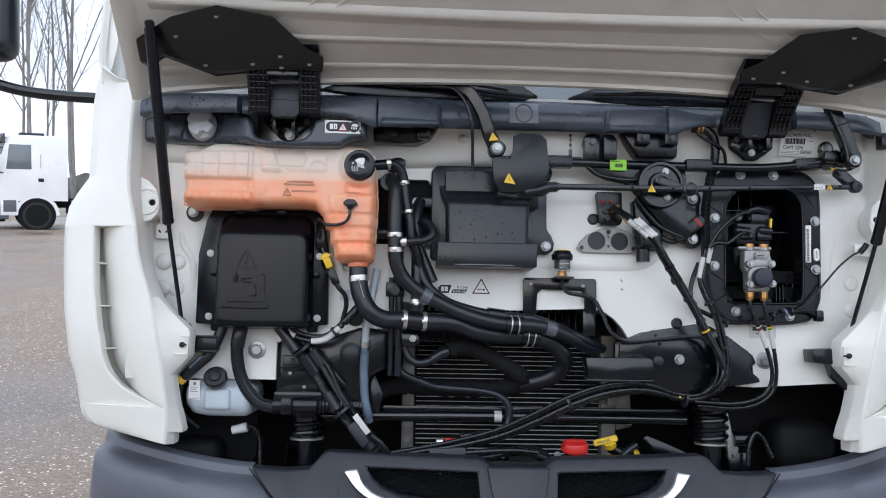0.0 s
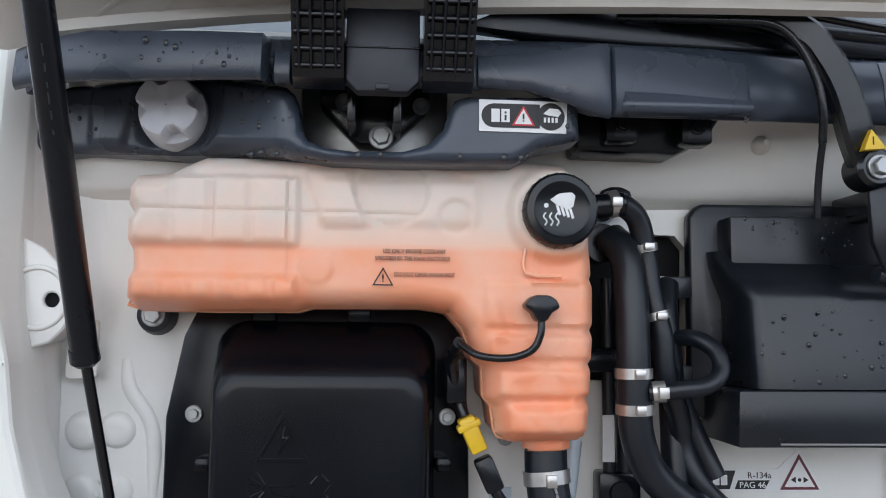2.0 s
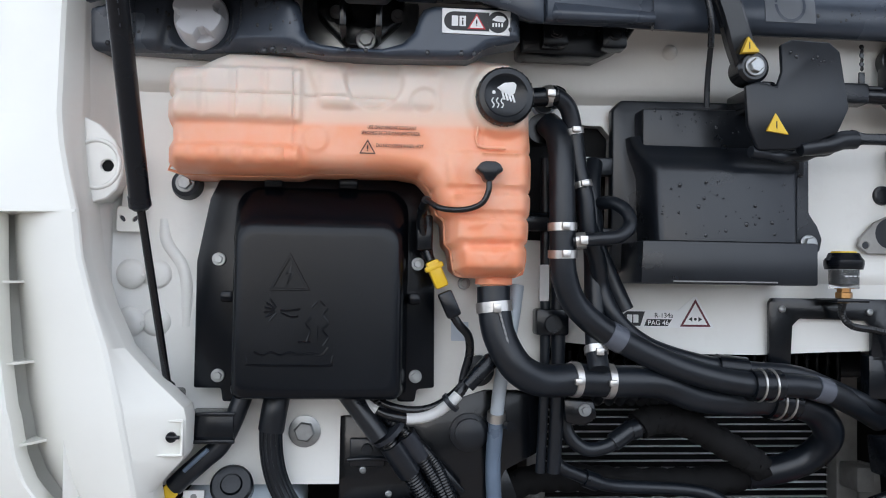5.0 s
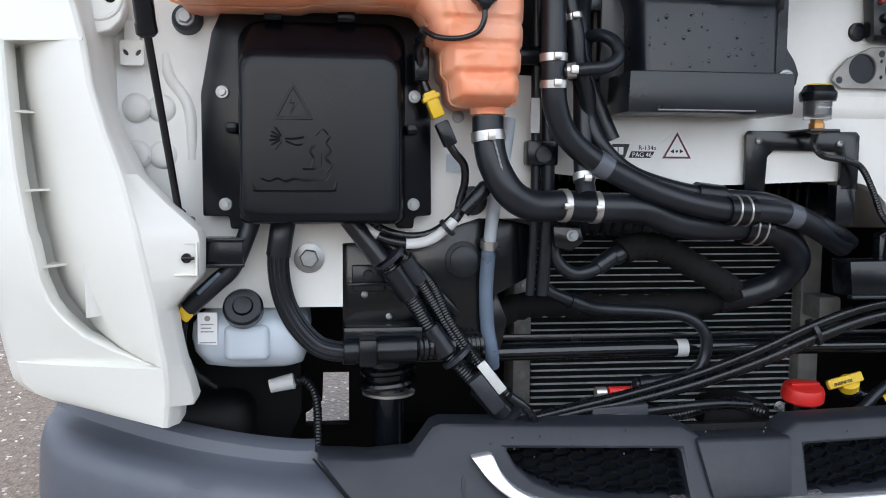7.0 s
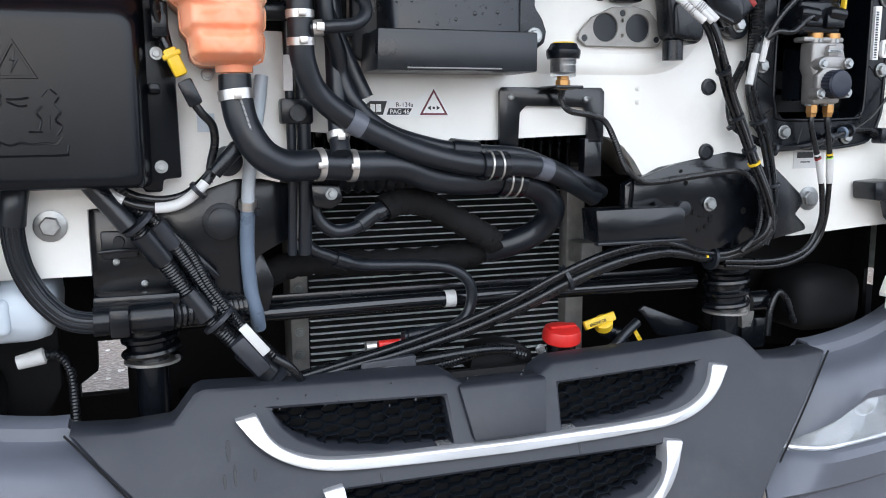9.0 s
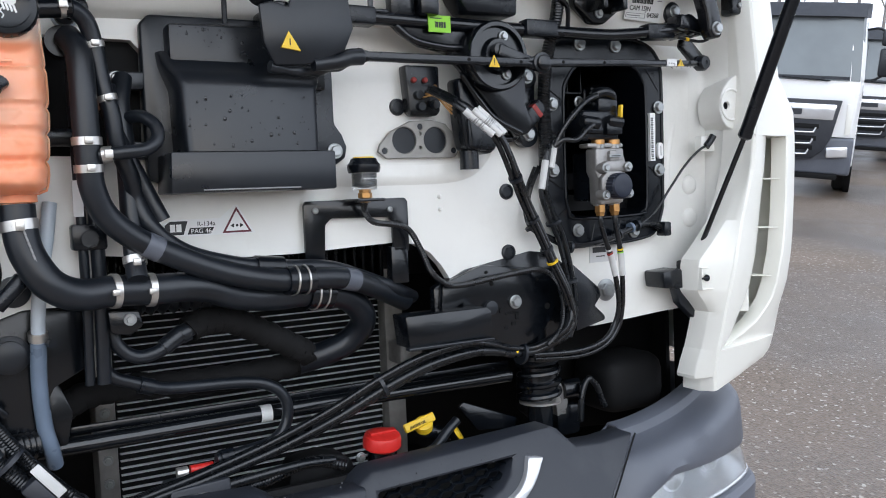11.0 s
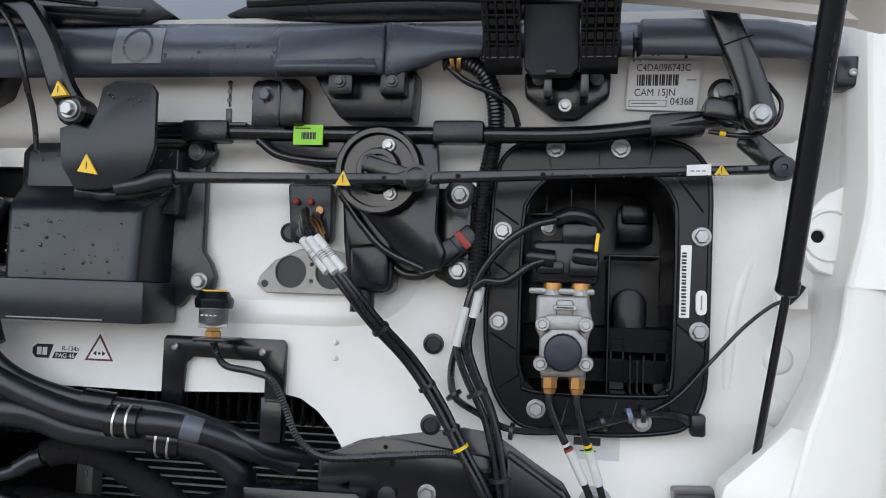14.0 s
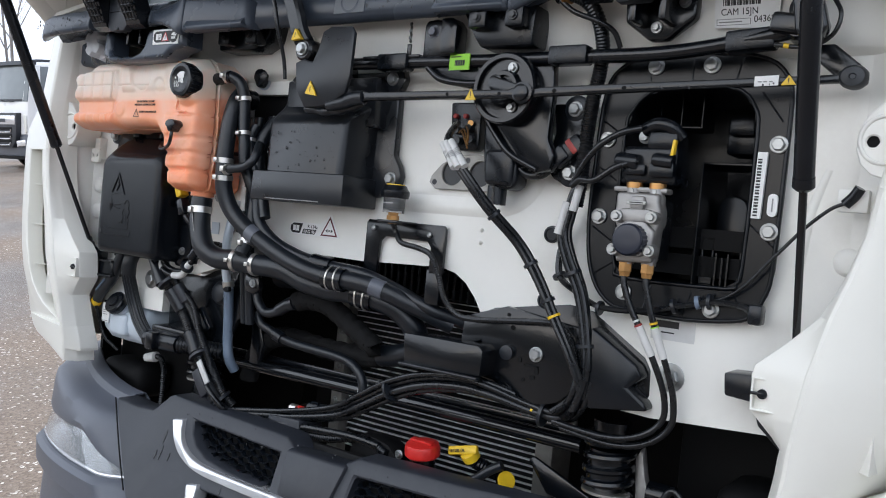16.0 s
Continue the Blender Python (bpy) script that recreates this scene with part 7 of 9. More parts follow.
wlab = part("bottle_label", prism([(-0.752, 1.160), (-0.726, 1.158), (-0.726, 1.203), (-0.752, 1.203)], -0.0735, -0.070), WHITE, wb, "white label with fine print")
part("label_print", join(*[box(-0.748, -0.731 - 0.003 * (k % 2), -0.0740, -0.0734, 1.176 + 0.005 * k, 1.1775 + 0.005 * k) for k in range(3)] + [box(-0.750, -0.728, -0.0740, -0.0734, 1.161, 1.1625), lathe([(0, 0.004), (0.0005, 0.004)], (-0.739, -0.0735, 1.195), seg=12)]), GREYINK, wlab)
FRAME[0] = TIP
sup = [(-0.644, -0.030, 1.312), (-0.648, -0.036, 1.288), (-0.652, -0.034, 1.262), (-0.652, -0.026, 1.235), (-0.648, -0.020, 1.208), (-0.640, -0.016, 1.184), (-0.625, -0.014, 1.158), (-0.602, -0.012, 1.134), (-0.576, -0.016, 1.126), (-0.550, -0.020, 1.126)]
sh = thing("supply_cable", sup[3], "thick black braided cable from the box to a connector", "cable")
line = crom(sup, 14)
part("braid", sweep(line, 0.0132, 20), RUBBER, sh)
for k in range(14):
    w = 2 * math.pi * k / 14
    strand = []
    for i, p in enumerate(line[14:]):
        d = (line[min(i + 15, len(line) - 1)] - line[i + 13]).normalized()
        u = d.cross(Vector((0, 1, 0))).normalized()
        strand.append(p + (u * math.cos(w) + u.cross(d) * math.sin(w)) * 0.0134)
    part("strand", sweep(strand, 0.0016, 6), RUBBER, sh)
part("upper_boot", sweep(crom(sup[:3], 10), 0.0165, 20), RUBBER, sh)
part("connector", join(lathe([(0, 0.019), (0.045, 0.019), (0.05, 0.021), (0.10, 0.021)], (-0.566, -0.030, 1.129), (1, 0.10, 0), 22), box(-0.545, -0.52, -0.055, -0.01, 1.11, 1.148, 0.004)), BLACK, sh)
part("conduit_end", corrugated([(-0.468, -0.018, 1.129), (-0.44, -0.01, 1.129), (-0.41, 0.0, 1.128), (-0.37, 0.02, 1.125)], 0.019, 0.008, 0.003, 16), CABLE, sh)
sl = [(-0.672, -0.02, 1.36), (-0.690, -0.03, 1.30), (-0.712, -0.032, 1.248), (-0.734, -0.032, 1.226), (-0.757, -0.030, 1.205), (-0.772, -0.026, 1.190)]
sc = thing("side_cable", sl[2], "black sleeved cable with a blue band and a yellow plug", "cable")
part("sleeve", sweep(crom(sl, 12), 0.0125, 14), RUBBER, sc)
part("blue_band", tube([(-0.728, -0.044, 1.240), (-0.742, -0.044, 1.227), (-0.757, -0.042, 1.213)], 0.003, 4, 8), BLUEHOSE, sc)
part("yellow_plug", moved(box(-0.010, 0.010, -0.010, 0.010, -0.008, 0.008, 0.003), pose(-0.7765, -0.026, 1.184, 0, 40, 0)), YELLOW, sc, "small yellow plug")
part("lower_wire", tube([(-0.775, -0.03, 1.18), (-0.782, -0.01, 1.14), (-0.772, 0.0, 1.10), (-0.745, 0.02, 1.07)], 0.004), CABLE, sc)
tc = thing("latch_block", (-0.725, -0.04, 1.245), "black latch block beside the panel tab", "clip", "latch blocks")
part("block", box(-0.752, -0.697, -0.046, -0.004, 1.250, 1.286, 0.003), BLACK, tc)
for z in (1.250, 1.284):
    part("block_rim", box(-0.752, -0.695, -0.052, -0.044, z - 0.002, z + 0.003, 0.001), BLACK, tc)
rc = thing("latch_block", (0.725, -0.04, 1.245), "black latch block beside the panel tab", "clip", "latch blocks")
part("block", prism([(0.697, 1.279), (0.748, 1.282), (0.752, 1.244), (0.700, 1.248)], -0.058, -0.004, 0.004), BLACK, rc)
part("latch_strap", prism([(0.735, 1.246), (0.755, 1.246), (0.800, 1.190), (0.785, 1.180), (0.745, 1.215)], -0.05, -0.03, 0.003), RUBBER, rc)

FRAME[0] = TIP @ pose(0, 0.026, 0)
bb = thing("bracket_plate", (-0.45, 0.0, 1.135), "black pressed steel bracket plate with a round bush", "bracket")
part("plate", prism([(-0.568, 1.268), (-0.555, 1.278), (-0.462, 1.278), (-0.438, 1.288), (-0.388, 1.315), (-0.375, 1.316), (-0.294, 1.299), (-0.291, 1.29), (-0.297, 1.222), (-0.342, 1.198), (-0.360, 1.160), (-0.375, 1.132), (-0.566, 1.135)], -0.006, 0.006, 0.002), STEEL_BLACK, bb)
part("bush", lathe([(0, 0.026), (0.006, 0.026), (0.008, 0.020), (0.014, 0.020), (0.016, 0.015)], (-0.393, -0.006, 1.250), seg=28), RUBBER, bb)
part("lock_plate", join(box(-0.553, -0.506, -0.014, -0.004, 1.205, 1.243, 0.003), lathe([(0, 0.008), (0.008, 0.007)], (-0.53, -0.012, 1.229), seg=14), tube([(-0.556, -0.016, 1.215), (-0.53, -0.018, 1.217), (-0.50, -0.016, 1.216)], 0.0025, 4, 8)), SATIN, bb)
part("lower_shelf", box(-0.565, -0.455, -0.05, 0.0, 1.143, 1.160, 0.003), STEEL_BLACK, bb)
part("lever", moved(box(-0.028, 0.028, -0.006, 0.006, -0.006, 0.006, 0.003), pose(-0.421, -0.022, 1.192, 0, 48, 0)), BLACK, bb)
part("inner_brace", prism([(-0.355, 1.195), (-0.335, 1.20), (-0.315, 1.15), (-0.325, 1.10), (-0.355, 1.10)], 0.05, 0.06, 0.003), STEEL_BLACK, bb)
bolts(bb, [(-0.535, -0.007, 1.20), (-0.50, -0.007, 1.168)], SCREW, "screw")

FRAME[0] = TIP
hn = thing("main_loom", (-0.44, -0.05, 1.03), "bundle of black corrugated wiring looms with taped joints", "wiring loom")
A = [(-0.548, -0.03, 1.312), (-0.537, -0.042, 1.290), (-0.503, -0.034, 1.253), (-0.463, -0.016, 1.193), (-0.426, -0.013, 1.134), (-0.390, -0.016, 1.092), (-0.352, -0.020, 1.052), (-0.325, -0.005, 1.02)]
off = lambda P, dx, dy=0, dz=0: [(x + dx, y + dy, z + dz) for x, y, z in P]
part("loom", corrugated(off(A, -0.004), 0.0120, 0.0045, 0.0011, 14), CABLE, hn)
part("loom", corrugated(off(A, 0.019, 0.004, 0.006), 0.0095, 0.0042, 0.0010, 12), CABLE, hn)
part("loom", corrugated([(-0.535, -0.03, 1.312), (-0.512, -0.04, 1.285), (-0.472, -0.028, 1.250), (-0.440, -0.015, 1.215), (-0.415, -0.014, 1.165), (-0.385, -0.014, 1.12), (-0.345, -0.018, 1.068), (-0.31, -0.005, 1.025)], 0.0075, 0.004, 0.0009, 10), CABLE, hn)
for at, w, r in ((0.14, 0.09, 0.0125), (0.36, 0.05, 0.0145), (0.56, 0.045, 0.0150), (0.86, 0.055, 0.0155)):
    part("tape_joint", ring_band(off(A, -0.004), r, at, w, 0.001), SATIN, hn)
part("tape_joint", ring_band(off(A, 0.019, 0.004, 0.006), 0.0118, 0.33, 0.04, 0.001), BUMPER_D, hn)
for at in (0.26, 0.63, 0.93):
    part("tie", ring_band(off(A, 0.006), 0.0235, at, 0.006, 0.0015), BUMPER_D, hn)
part("white_tag", moved(box(-0.007, 0.007, -0.002, 0.002, -0.026, 0.026, 0.001), pose(-0.360, -0.042, 1.090, 0, -38, 0)), WHITEP, hn, "white printed tag tied on the loom")
part("grey_plug", moved(box(-0.012, 0.012, -0.012, 0.012, -0.03, 0.03, 0.004), pose(-0.366, -0.034, 1.066, 0, -38, 0)), BUMPER_D, hn)
part("loose_wire", tube([(-0.335, -0.05, 1.065), (-0.315, -0.05, 1.05), (-0.300, -0.04, 1.03), (-0.290, -0.02, 1.01)], 0.006), CABLE, hn)
wp = [(-0.548, -0.024, 1.312), (-0.530, -0.040, 1.296), (-0.505, -0.045, 1.283), (-0.475, -0.044, 1.278), (-0.447, -0.046, 1.284), (-0.422, -0.055, 1.304), (-0.405, -0.05, 1.325)]
wt = thing("white_sleeved_cable", wp[3], "cable with white sleeves looping from the box", "cable")
part("core", sweep(crom(wp, 10), 0.0065, 12), CABLE, wt)
for a, b in ((4, 16), (28, 54)):
    part("white_sleeve", sweep(crom(wp, 10)[a:b], 0.0072, 14), WHITEP, wt, "glossy white sleeve")
part("second_core", sweep(crom(off(wp, 0.004, 0.004, 0.010), 10), 0.0055, 10), CABLE, wt)
part("cable_tie", ring_band(wp, 0.0115, 0.80, 0.005, 0.002), RUBBER, wt)
part("loop_end", tube([(-0.405, -0.05, 1.325), (-0.390, -0.045, 1.344), (-0.372, -0.035, 1.356), (-0.350, -0.02, 1.352)], 0.005), CABLE, wt)
B = [(-0.360, -0.024, 1.345), (-0.359, -0.012, 1.315), (-0.358, 0.004, 1.265), (-0.360, 0.012, 1.208), (-0.357, 0.014, 1.150), (-0.350, 0.016, 1.115), (-0.346, 0.03, 1.09)]
bh = thing("drain_hose", B[3], "slate-blue plastic drain hose held by a steel clip", "hose")
part("hose_body", tube(B[2:], 0.0105, 10, 16), BLUEHOSE, bh)
part("upper_clear_run", tube([(-0.358, 0.004, 1.262), (-0.357, -0.008, 1.30), (-0.352, -0.018, 1.345), (-0.342, -0.02, 1.40), (-0.334, -0.012, 1.45)], 0.0092), MILKY, bh)
part("clip", ring_band(B, 0.0106, 0.31, 0.012, 0.002), CLAMP, bh, "bright steel clip with a black screw")
part("clip_screw", lathe([(0, 0.006), (0.012, 0.006)], (-0.345, -0.006, 1.264), (0.3, -1, 0), 14), BLACK, bh)

# plug and wire low in the dark bay
pw = thing("spare_plug", (-0.64, 0.03, 1.06), "white-capped spare plug on a corrugated lead", "connector")
part("white_cap", moved(lathe([(0, 0.010), (0.035, 0.012), (0.037, 0.008)], (0, 0, 0), (1, 0, 0), 16), pose(-0.672, 0.05, 1.062, 0, -12, 0)), WHITEP, pw, "dirty white plug cap")
part("plug_lead", corrugated([(-0.638, 0.05, 1.070), (-0.62, 0.05, 1.068), (-0.606, 0.05, 1.045), (-0.603, 0.05, 1.00), (-0.605, 0.05, 0.95), (-0.61, 0.06, 0.90)], 0.007, 0.005, 0.0014, 10), CABLE, pw)
# Lining sheets in the same near-black shade colour.
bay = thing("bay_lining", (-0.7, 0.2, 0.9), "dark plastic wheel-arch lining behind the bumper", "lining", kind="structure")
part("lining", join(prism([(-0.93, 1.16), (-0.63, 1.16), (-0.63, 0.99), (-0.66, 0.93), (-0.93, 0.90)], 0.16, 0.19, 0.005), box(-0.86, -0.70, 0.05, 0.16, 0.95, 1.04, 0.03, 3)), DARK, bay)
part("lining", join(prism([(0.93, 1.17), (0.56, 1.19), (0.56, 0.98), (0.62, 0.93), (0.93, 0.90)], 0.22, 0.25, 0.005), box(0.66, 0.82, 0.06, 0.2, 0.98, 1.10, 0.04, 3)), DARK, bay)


def shock(s, y):
    """A cab spring strut: turned body, top cup and coil."""
    x = s * 0.497
    t = thing("cab_spring_strut", (x, y, 0.86), "black cab spring strut with a coil and a bright ring", "shock absorber", "cab struts")
    part("body", lathe([(-0.16, 0.024), (0.05, 0.024), (0.055, 0.034), (0.11, 0.034)], (x, y, 1.0), (0, 0, 1), 26), STEEL_BLACK, t)
    coil = [Vector((x + 0.037 * math.cos(a), y + 0.037 * math.sin(a), 1.042 + 0.085 * a / (2 * math.pi * 4))) for a in (2 * math.pi * 4 * k / 96 for k in range(97))]
    part("coil_spring", sweep(coil, 0.0062, 8), STEEL_BLACK, t)
    part("ring", lathe([(0, 0.036), (0.0, 0.040), (0.004, 0.040), (0.004, 0.036)], (x, y, 1.040), (0, 0, 1), 28), CLAMP, t, "bright steel ring")
    part("top_cup", lathe([(0, 0.045), (0.008, 0.046), (0.014, 0.03), (0.03, 0.03)], (x, y, 1.125), (0, 0, 1), 28), STEEL_BLACK, t)
    return t


shock(-1, 0.08)
shock(1, 0.07)

# ---- radiator and pipes ----
rad = thing("radiator", (0.02, 0.3, 0.90), "dark radiator with bright horizontal tubes and side tanks", "radiator")
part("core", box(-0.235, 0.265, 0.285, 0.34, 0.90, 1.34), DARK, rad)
tb = raw(box(-0.246, 0.246, -0.006, 0.004, -0.0007, 0.0007), "core_tube", FIN)
for k in range(34):
    shared("core_tube", tb, rad, pose(0.016, 0.281, 0.922 + 0.0123 * k))
part("side_tank", box(-0.268, -0.236, 0.255, 0.34, 0.90, 1.34, 0.004), GREYMET, rad, "grey side tank with bolts")
part("side_tank", box(0.266, 0.305, 0.255, 0.34, 0.90, 1.34, 0.004), GREYMET, rad, "grey side tank with bolts")
part("top_rail", box(-0.275, 0.31, 0.25, 0.34, 1.30, 1.36, 0.006), BLACK, rad)
for k in range(28):
    part("shroud_rib", box(-0.25 + 0.018 * k, -0.242 + 0.018 * k, 0.20, 0.26, 1.29, 1.40, 0.003, 1), BLACK, rad)
for z in (0.98, 1.02, 1.06, 1.10, 1.14, 1.18):
    shared("bolt", BOLT_SMALL, rad, pose(-0.253, 0.255, z))
part("side_bracket", box(0.27, 0.30, 0.20, 0.255, 1.12, 1.16, 0.003), GREYMET, rad)
part("side_gusset", prism([(0.306, 1.16), (0.345, 1.15), (0.35, 1.06), (0.306, 1.05)], 0.255, 0.265, 0.004), GREYMET, rad)

FRAME[0] = TIP @ pose(0, -0.012, 0)
rod = thing("stabiliser_rod", (-0.05, 0.12, 1.08), "long black tubular cab stabiliser rod", "rod")
part("rod", tube([(-0.52, 0.10, 1.094), (-0.3, 0.10, 1.097), (0.0, 0.10, 1.099), (0.25, 0.10, 1.098), (0.44, 0.10, 1.097)], 0.0135, 6, 18), GLOSS, rod)
part("white_band", lathe([(0, 0.0142), (0.018, 0.0142)], (-0.040, 0.10, 1.0988), (1, 0, 0), 24), WHITEP, rod, "white paint band")
part("flat_bar", box(-0.45, 0.45, 0.116, 0.123, 1.108, 1.121, 0.002), STEEL_BLACK, rod)

FRAME[0] = TIP
F1 = [(-0.375, 0.10, 1.06), (-0.362, 0.10, 1.11), (-0.335, 0.10, 1.145), (-0.295, 0.10, 1.166), (-0.24, 0.10, 1.170), (-0.16, 0.095, 1.165), (-0.08, 0.085, 1.166), (-0.01, 0.075, 1.172), (0.04, 0.066, 1.184)]
fo1 = thing("foam_sleeved_pipe", F1[4], "pipe in a dull black foam sleeve before the radiator", "pipe", "sleeved pipes")
part("sleeve", sweep([p + V(0, 0, 0.002 * math.sin(i * 1.7)) for i, p in enumerate(crom(F1, 8))], 0.0205, 16), FOAM, fo1)
FRAME[0] = TIP @ pose(0.004, -0.032, 0.003)
F2 = [(-0.165, 0.040, 1.258), (-0.13, 0.048, 1.266), (-0.09, 0.056, 1.258), (-0.04, 0.060, 1.232), (0.005, 0.062, 1.206), (0.022, 0.066, 1.195)]
fo2 = thing("foam_sleeved_pipe", F2[3], "pipe in a dull black foam sleeve before the radiator", "pipe", "sleeved pipes")
part("sleeve", sweep([p + V(0, 0, 0.002 * math.sin(i * 1.9)) for i, p in enumerate(crom(F2, 8))], 0.0195, 16), FOAM, fo2)
F3 = [(-0.275, 0.03, 1.33), (-0.272, 0.03, 1.28), (-0.264, 0.03, 1.247), (-0.240, 0.03, 1.228), (-0.21, 0.03, 1.232), (-0.185, 0.033, 1.248), (-0.16, 0.036, 1.258)]
ac = thing("refrigerant_pipe", F3[3], "bent black refrigerant pipe with a crimped joint", "pipe")
part("pipe", tube(F3, 0.0095, 10, 14), RUBBER, ac)
part("crimp", ring_band(F3, 0.0096, 0.80, 0.034, 0.003), SATIN, ac, "dull black crimped collar")
part("crimp", ring_band(F3, 0.0096, 0.92, 0.012, 0.004), SATIN, ac)
part("pipe_flange", prism([(-0.278, 1.300), (-0.238, 1.298), (-0.232, 1.275), (-0.25, 1.262), (-0.275, 1.268)], 0.0, 0.014, 0.004), STEEL_BLACK, ac)
shared("bolt", BOLT_SMALL, ac, pose(-0.250, 0.0, 1.285))
F4 = [(-0.285, 0.05, 1.22), (-0.27, 0.05, 1.20), (-0.245, 0.055, 1.188), (-0.215, 0.06, 1.176), (-0.18, 0.07, 1.168), (-0.08, 0.08, 1.160), (-0.035, 0.08, 1.148), (-0.012, 0.08, 1.122), (-0.014, 0.08, 1.085), (-0.04, 0.075, 1.062), (-0.09, 0.07, 1.055), (-0.13, 0.065, 1.052)]
ac2 = thing("suction_pipe", F4[6], "slim black pipe looping before the radiator", "pipe")
part("pipe", tube(F4, 0.009, 8, 12), RUBBER, ac2)
for at in (0.24, 0.96):
    part("crimp", ring_band(F4, 0.0092, at, 0.021, 0.003), BLACK, ac2)
FRAME[0] = TIP
rib = thing("ribbed_duct", (-0.17, 0.08, 1.29), "black ribbed rubber air duct behind the hoses", "air duct")
part("duct", corrugated([(-0.27, 0.07, 1.31), (-0.20, 0.07, 1.312), (-0.12, 0.08, 1.310), (-0.05, 0.10, 1.300)], 0.034, 0.017, 0.008, 20), RUBBER, rib)

# ---- air bracket on the right ----
FRAME[0] = TIP @ pose(0, -0.002, 0)
ab = thing("support_bracket", (0.38, -0.01, 1.16), "black steel bracket arm with a round plate and cut-outs", "bracket")
disc = [(0.385 + 0.098 * math.cos(a), 1.256 + 0.088 * math.sin(a)) for a in (radians(d) for d in range(60, -211, -15))]
part("round_plate", prism([(0.250, 1.292)] + [(0.33, 1.318)] + disc[2:-2] + [(0.245, 1.235)], -0.012, 0.0, 0.003), STEEL_BLACK, ab)
part("backing", prism([(0.24, 1.285), (0.30, 1.312), (0.435, 1.335), (0.475, 1.330), (0.566, 1.272), (0.576, 1.255), (0.578, 1.215), (0.555, 1.20), (0.50, 1.19), (0.45, 1.165), (0.30, 1.19), (0.24, 1.20)], 0.001, 0.02, 0.003), STEEL_BLACK, ab)
part("side_wing", bent(prism([(0.495, 1.31), (0.566, 1.262), (0.575, 1.245), (0.555, 1.228), (0.582, 1.208), (0.585, 1.198), (0.535, 1.192), (0.50, 1.188)], -0.045, 0.005, 0.005), lambda x, y, z: (x, y + 0.02 * (x - 0.5) / 0.08, z)), BLACK, ab)
part("arm_box", prism([(0.158, 1.251), (0.308, 1.252), (0.318, 1.245), (0.316, 1.203), (0.164, 1.199)], -0.055, -0.004, 0.003), STEEL_BLACK, ab)
part("arm_lip", box(0.158, 0.316, -0.064, -0.05, 1.197, 1.202, 0.0015), SATIN, ab)
# Raised near-black pieces paint the cut-outs' shade; the plate stays whole.
part("cut_out_shade", join(box(0.360, 0.366, -0.0135, -0.012, 1.232, 1.240), box(0.372, 0.398, -0.0135, -0.012, 1.228, 1.231), box(0.392, 0.398, -0.0135, -0.012, 1.218, 1.231), box(0.384, 0.392, -0.0135, -0.012, 1.208, 1.214)), DARK, ab)
shared("bolt", BOLT, ab, pose(0.392, -0.013, 1.249))
part("bush", lathe([(0, 0.012), (0.008, 0.012), (0.009, 0.006)], (0.340, -0.012, 1.244), seg=18), RUBBER, ab)
# Near-black discs paint the shade of small plate holes.
for x, z, rad_ in ((0.345, 1.285, 0.004), (0.46, 1.235, 0.006), (0.335, 1.305, 0.003), (0.44, 1.285, 0.003), (0.372, 1.205, 0.003)):
    part("plate_hole_shade", lathe([(0, rad_), (0.0008, rad_)], (x, -0.0125, z), seg=12), DARK, ab)

FRAME[0] = TIP
# bundle of lines swinging across the radiator
C1 = [(-0.30, -0.005, 1.018), (-0.22, 0.01, 1.030), (-0.15, 0.016, 1.042), (-0.04, 0.016, 1.070), (0.044, -0.012, 1.110), (0.12, -0.030, 1.150), (0.195, -0.038, 1.178), (0.27, -0.038, 1.189), (0.325, -0.026, 1.182), (0.385, -0.004, 1.165), (0.44, -0.006, 1.163), (0.478, -0.042, 1.195), (0.49, -0.045, 1.235)]
cl = thing("cross_lines", C1[5], "bundle of black air lines swung across the radiator", "air line")
for dx, dy, dz, r in ((0, 0, 0, 0.0065), (0.004, -0.006, -0.012, 0.0065), (0.012, 0.004, -0.018, 0.006), (-0.004, -0.010, 0.006, 0.005), (0.010, 0.008, 0.004, 0.006)):
    part("line", tube([(x + dx, y + dy, z + dz * (0.4 + 0.6 * math.sin(math.pi * min(1, max(0, (i - 1) / 9))))) for i, (x, y, z) in enumerate(C1)], r, 8, 10), CABLE, cl)
for at in (0.42, 0.78):
    part("tie", ring_band(off(C1, 0.004, 0, -0.006), 0.019, at, 0.006, 0.002), RUBBER, cl)
part("yellow_tie", ring_band(off(C1, 0.002, -0.004, -0.004), 0.0075, 0.755, 0.004, 0.0012), YELLOW, cl, "yellow cable tie")
C2 = [(-0.33, -0.005, 1.008), (-0.20, 0.0, 1.014), (-0.10, 0.01, 1.022), (0.0, 0.02, 1.026), (0.06, 0.03, 1.02)]
solo("air_line", tube(C2, 0.007), CABLE, "black line lying low along the bumper", "air line", "low lines")
solo("corrugated_hose", corrugated([(-0.14, 0.02, 1.003), (-0.06, 0.02, 1.010), (0.0, 0.03, 1.022), (0.04, 0.035, 1.020), (0.08, 0.03, 1.008)], 0.0095, 0.005, 0.0015, 10), CABLE, "corrugated black hose lying low along the bumper", "hose", "low lines")
FRAME[0] = TIP @ pose(0.003, 0.034, -0.003)
vb = thing("valve_block", (-0.15, 0.02, 1.0), "small black valve block with a red and silver fitting", "valve")
part("block", prism([(-0.205, 1.033), (-0.118, 1.038), (-0.116, 0.985), (-0.205, 0.985)], -0.036, 0.03, 0.004), BUMPER_D, vb)
bolts(vb, [(-0.188, -0.036, 1.012)], SCREW, "screw")
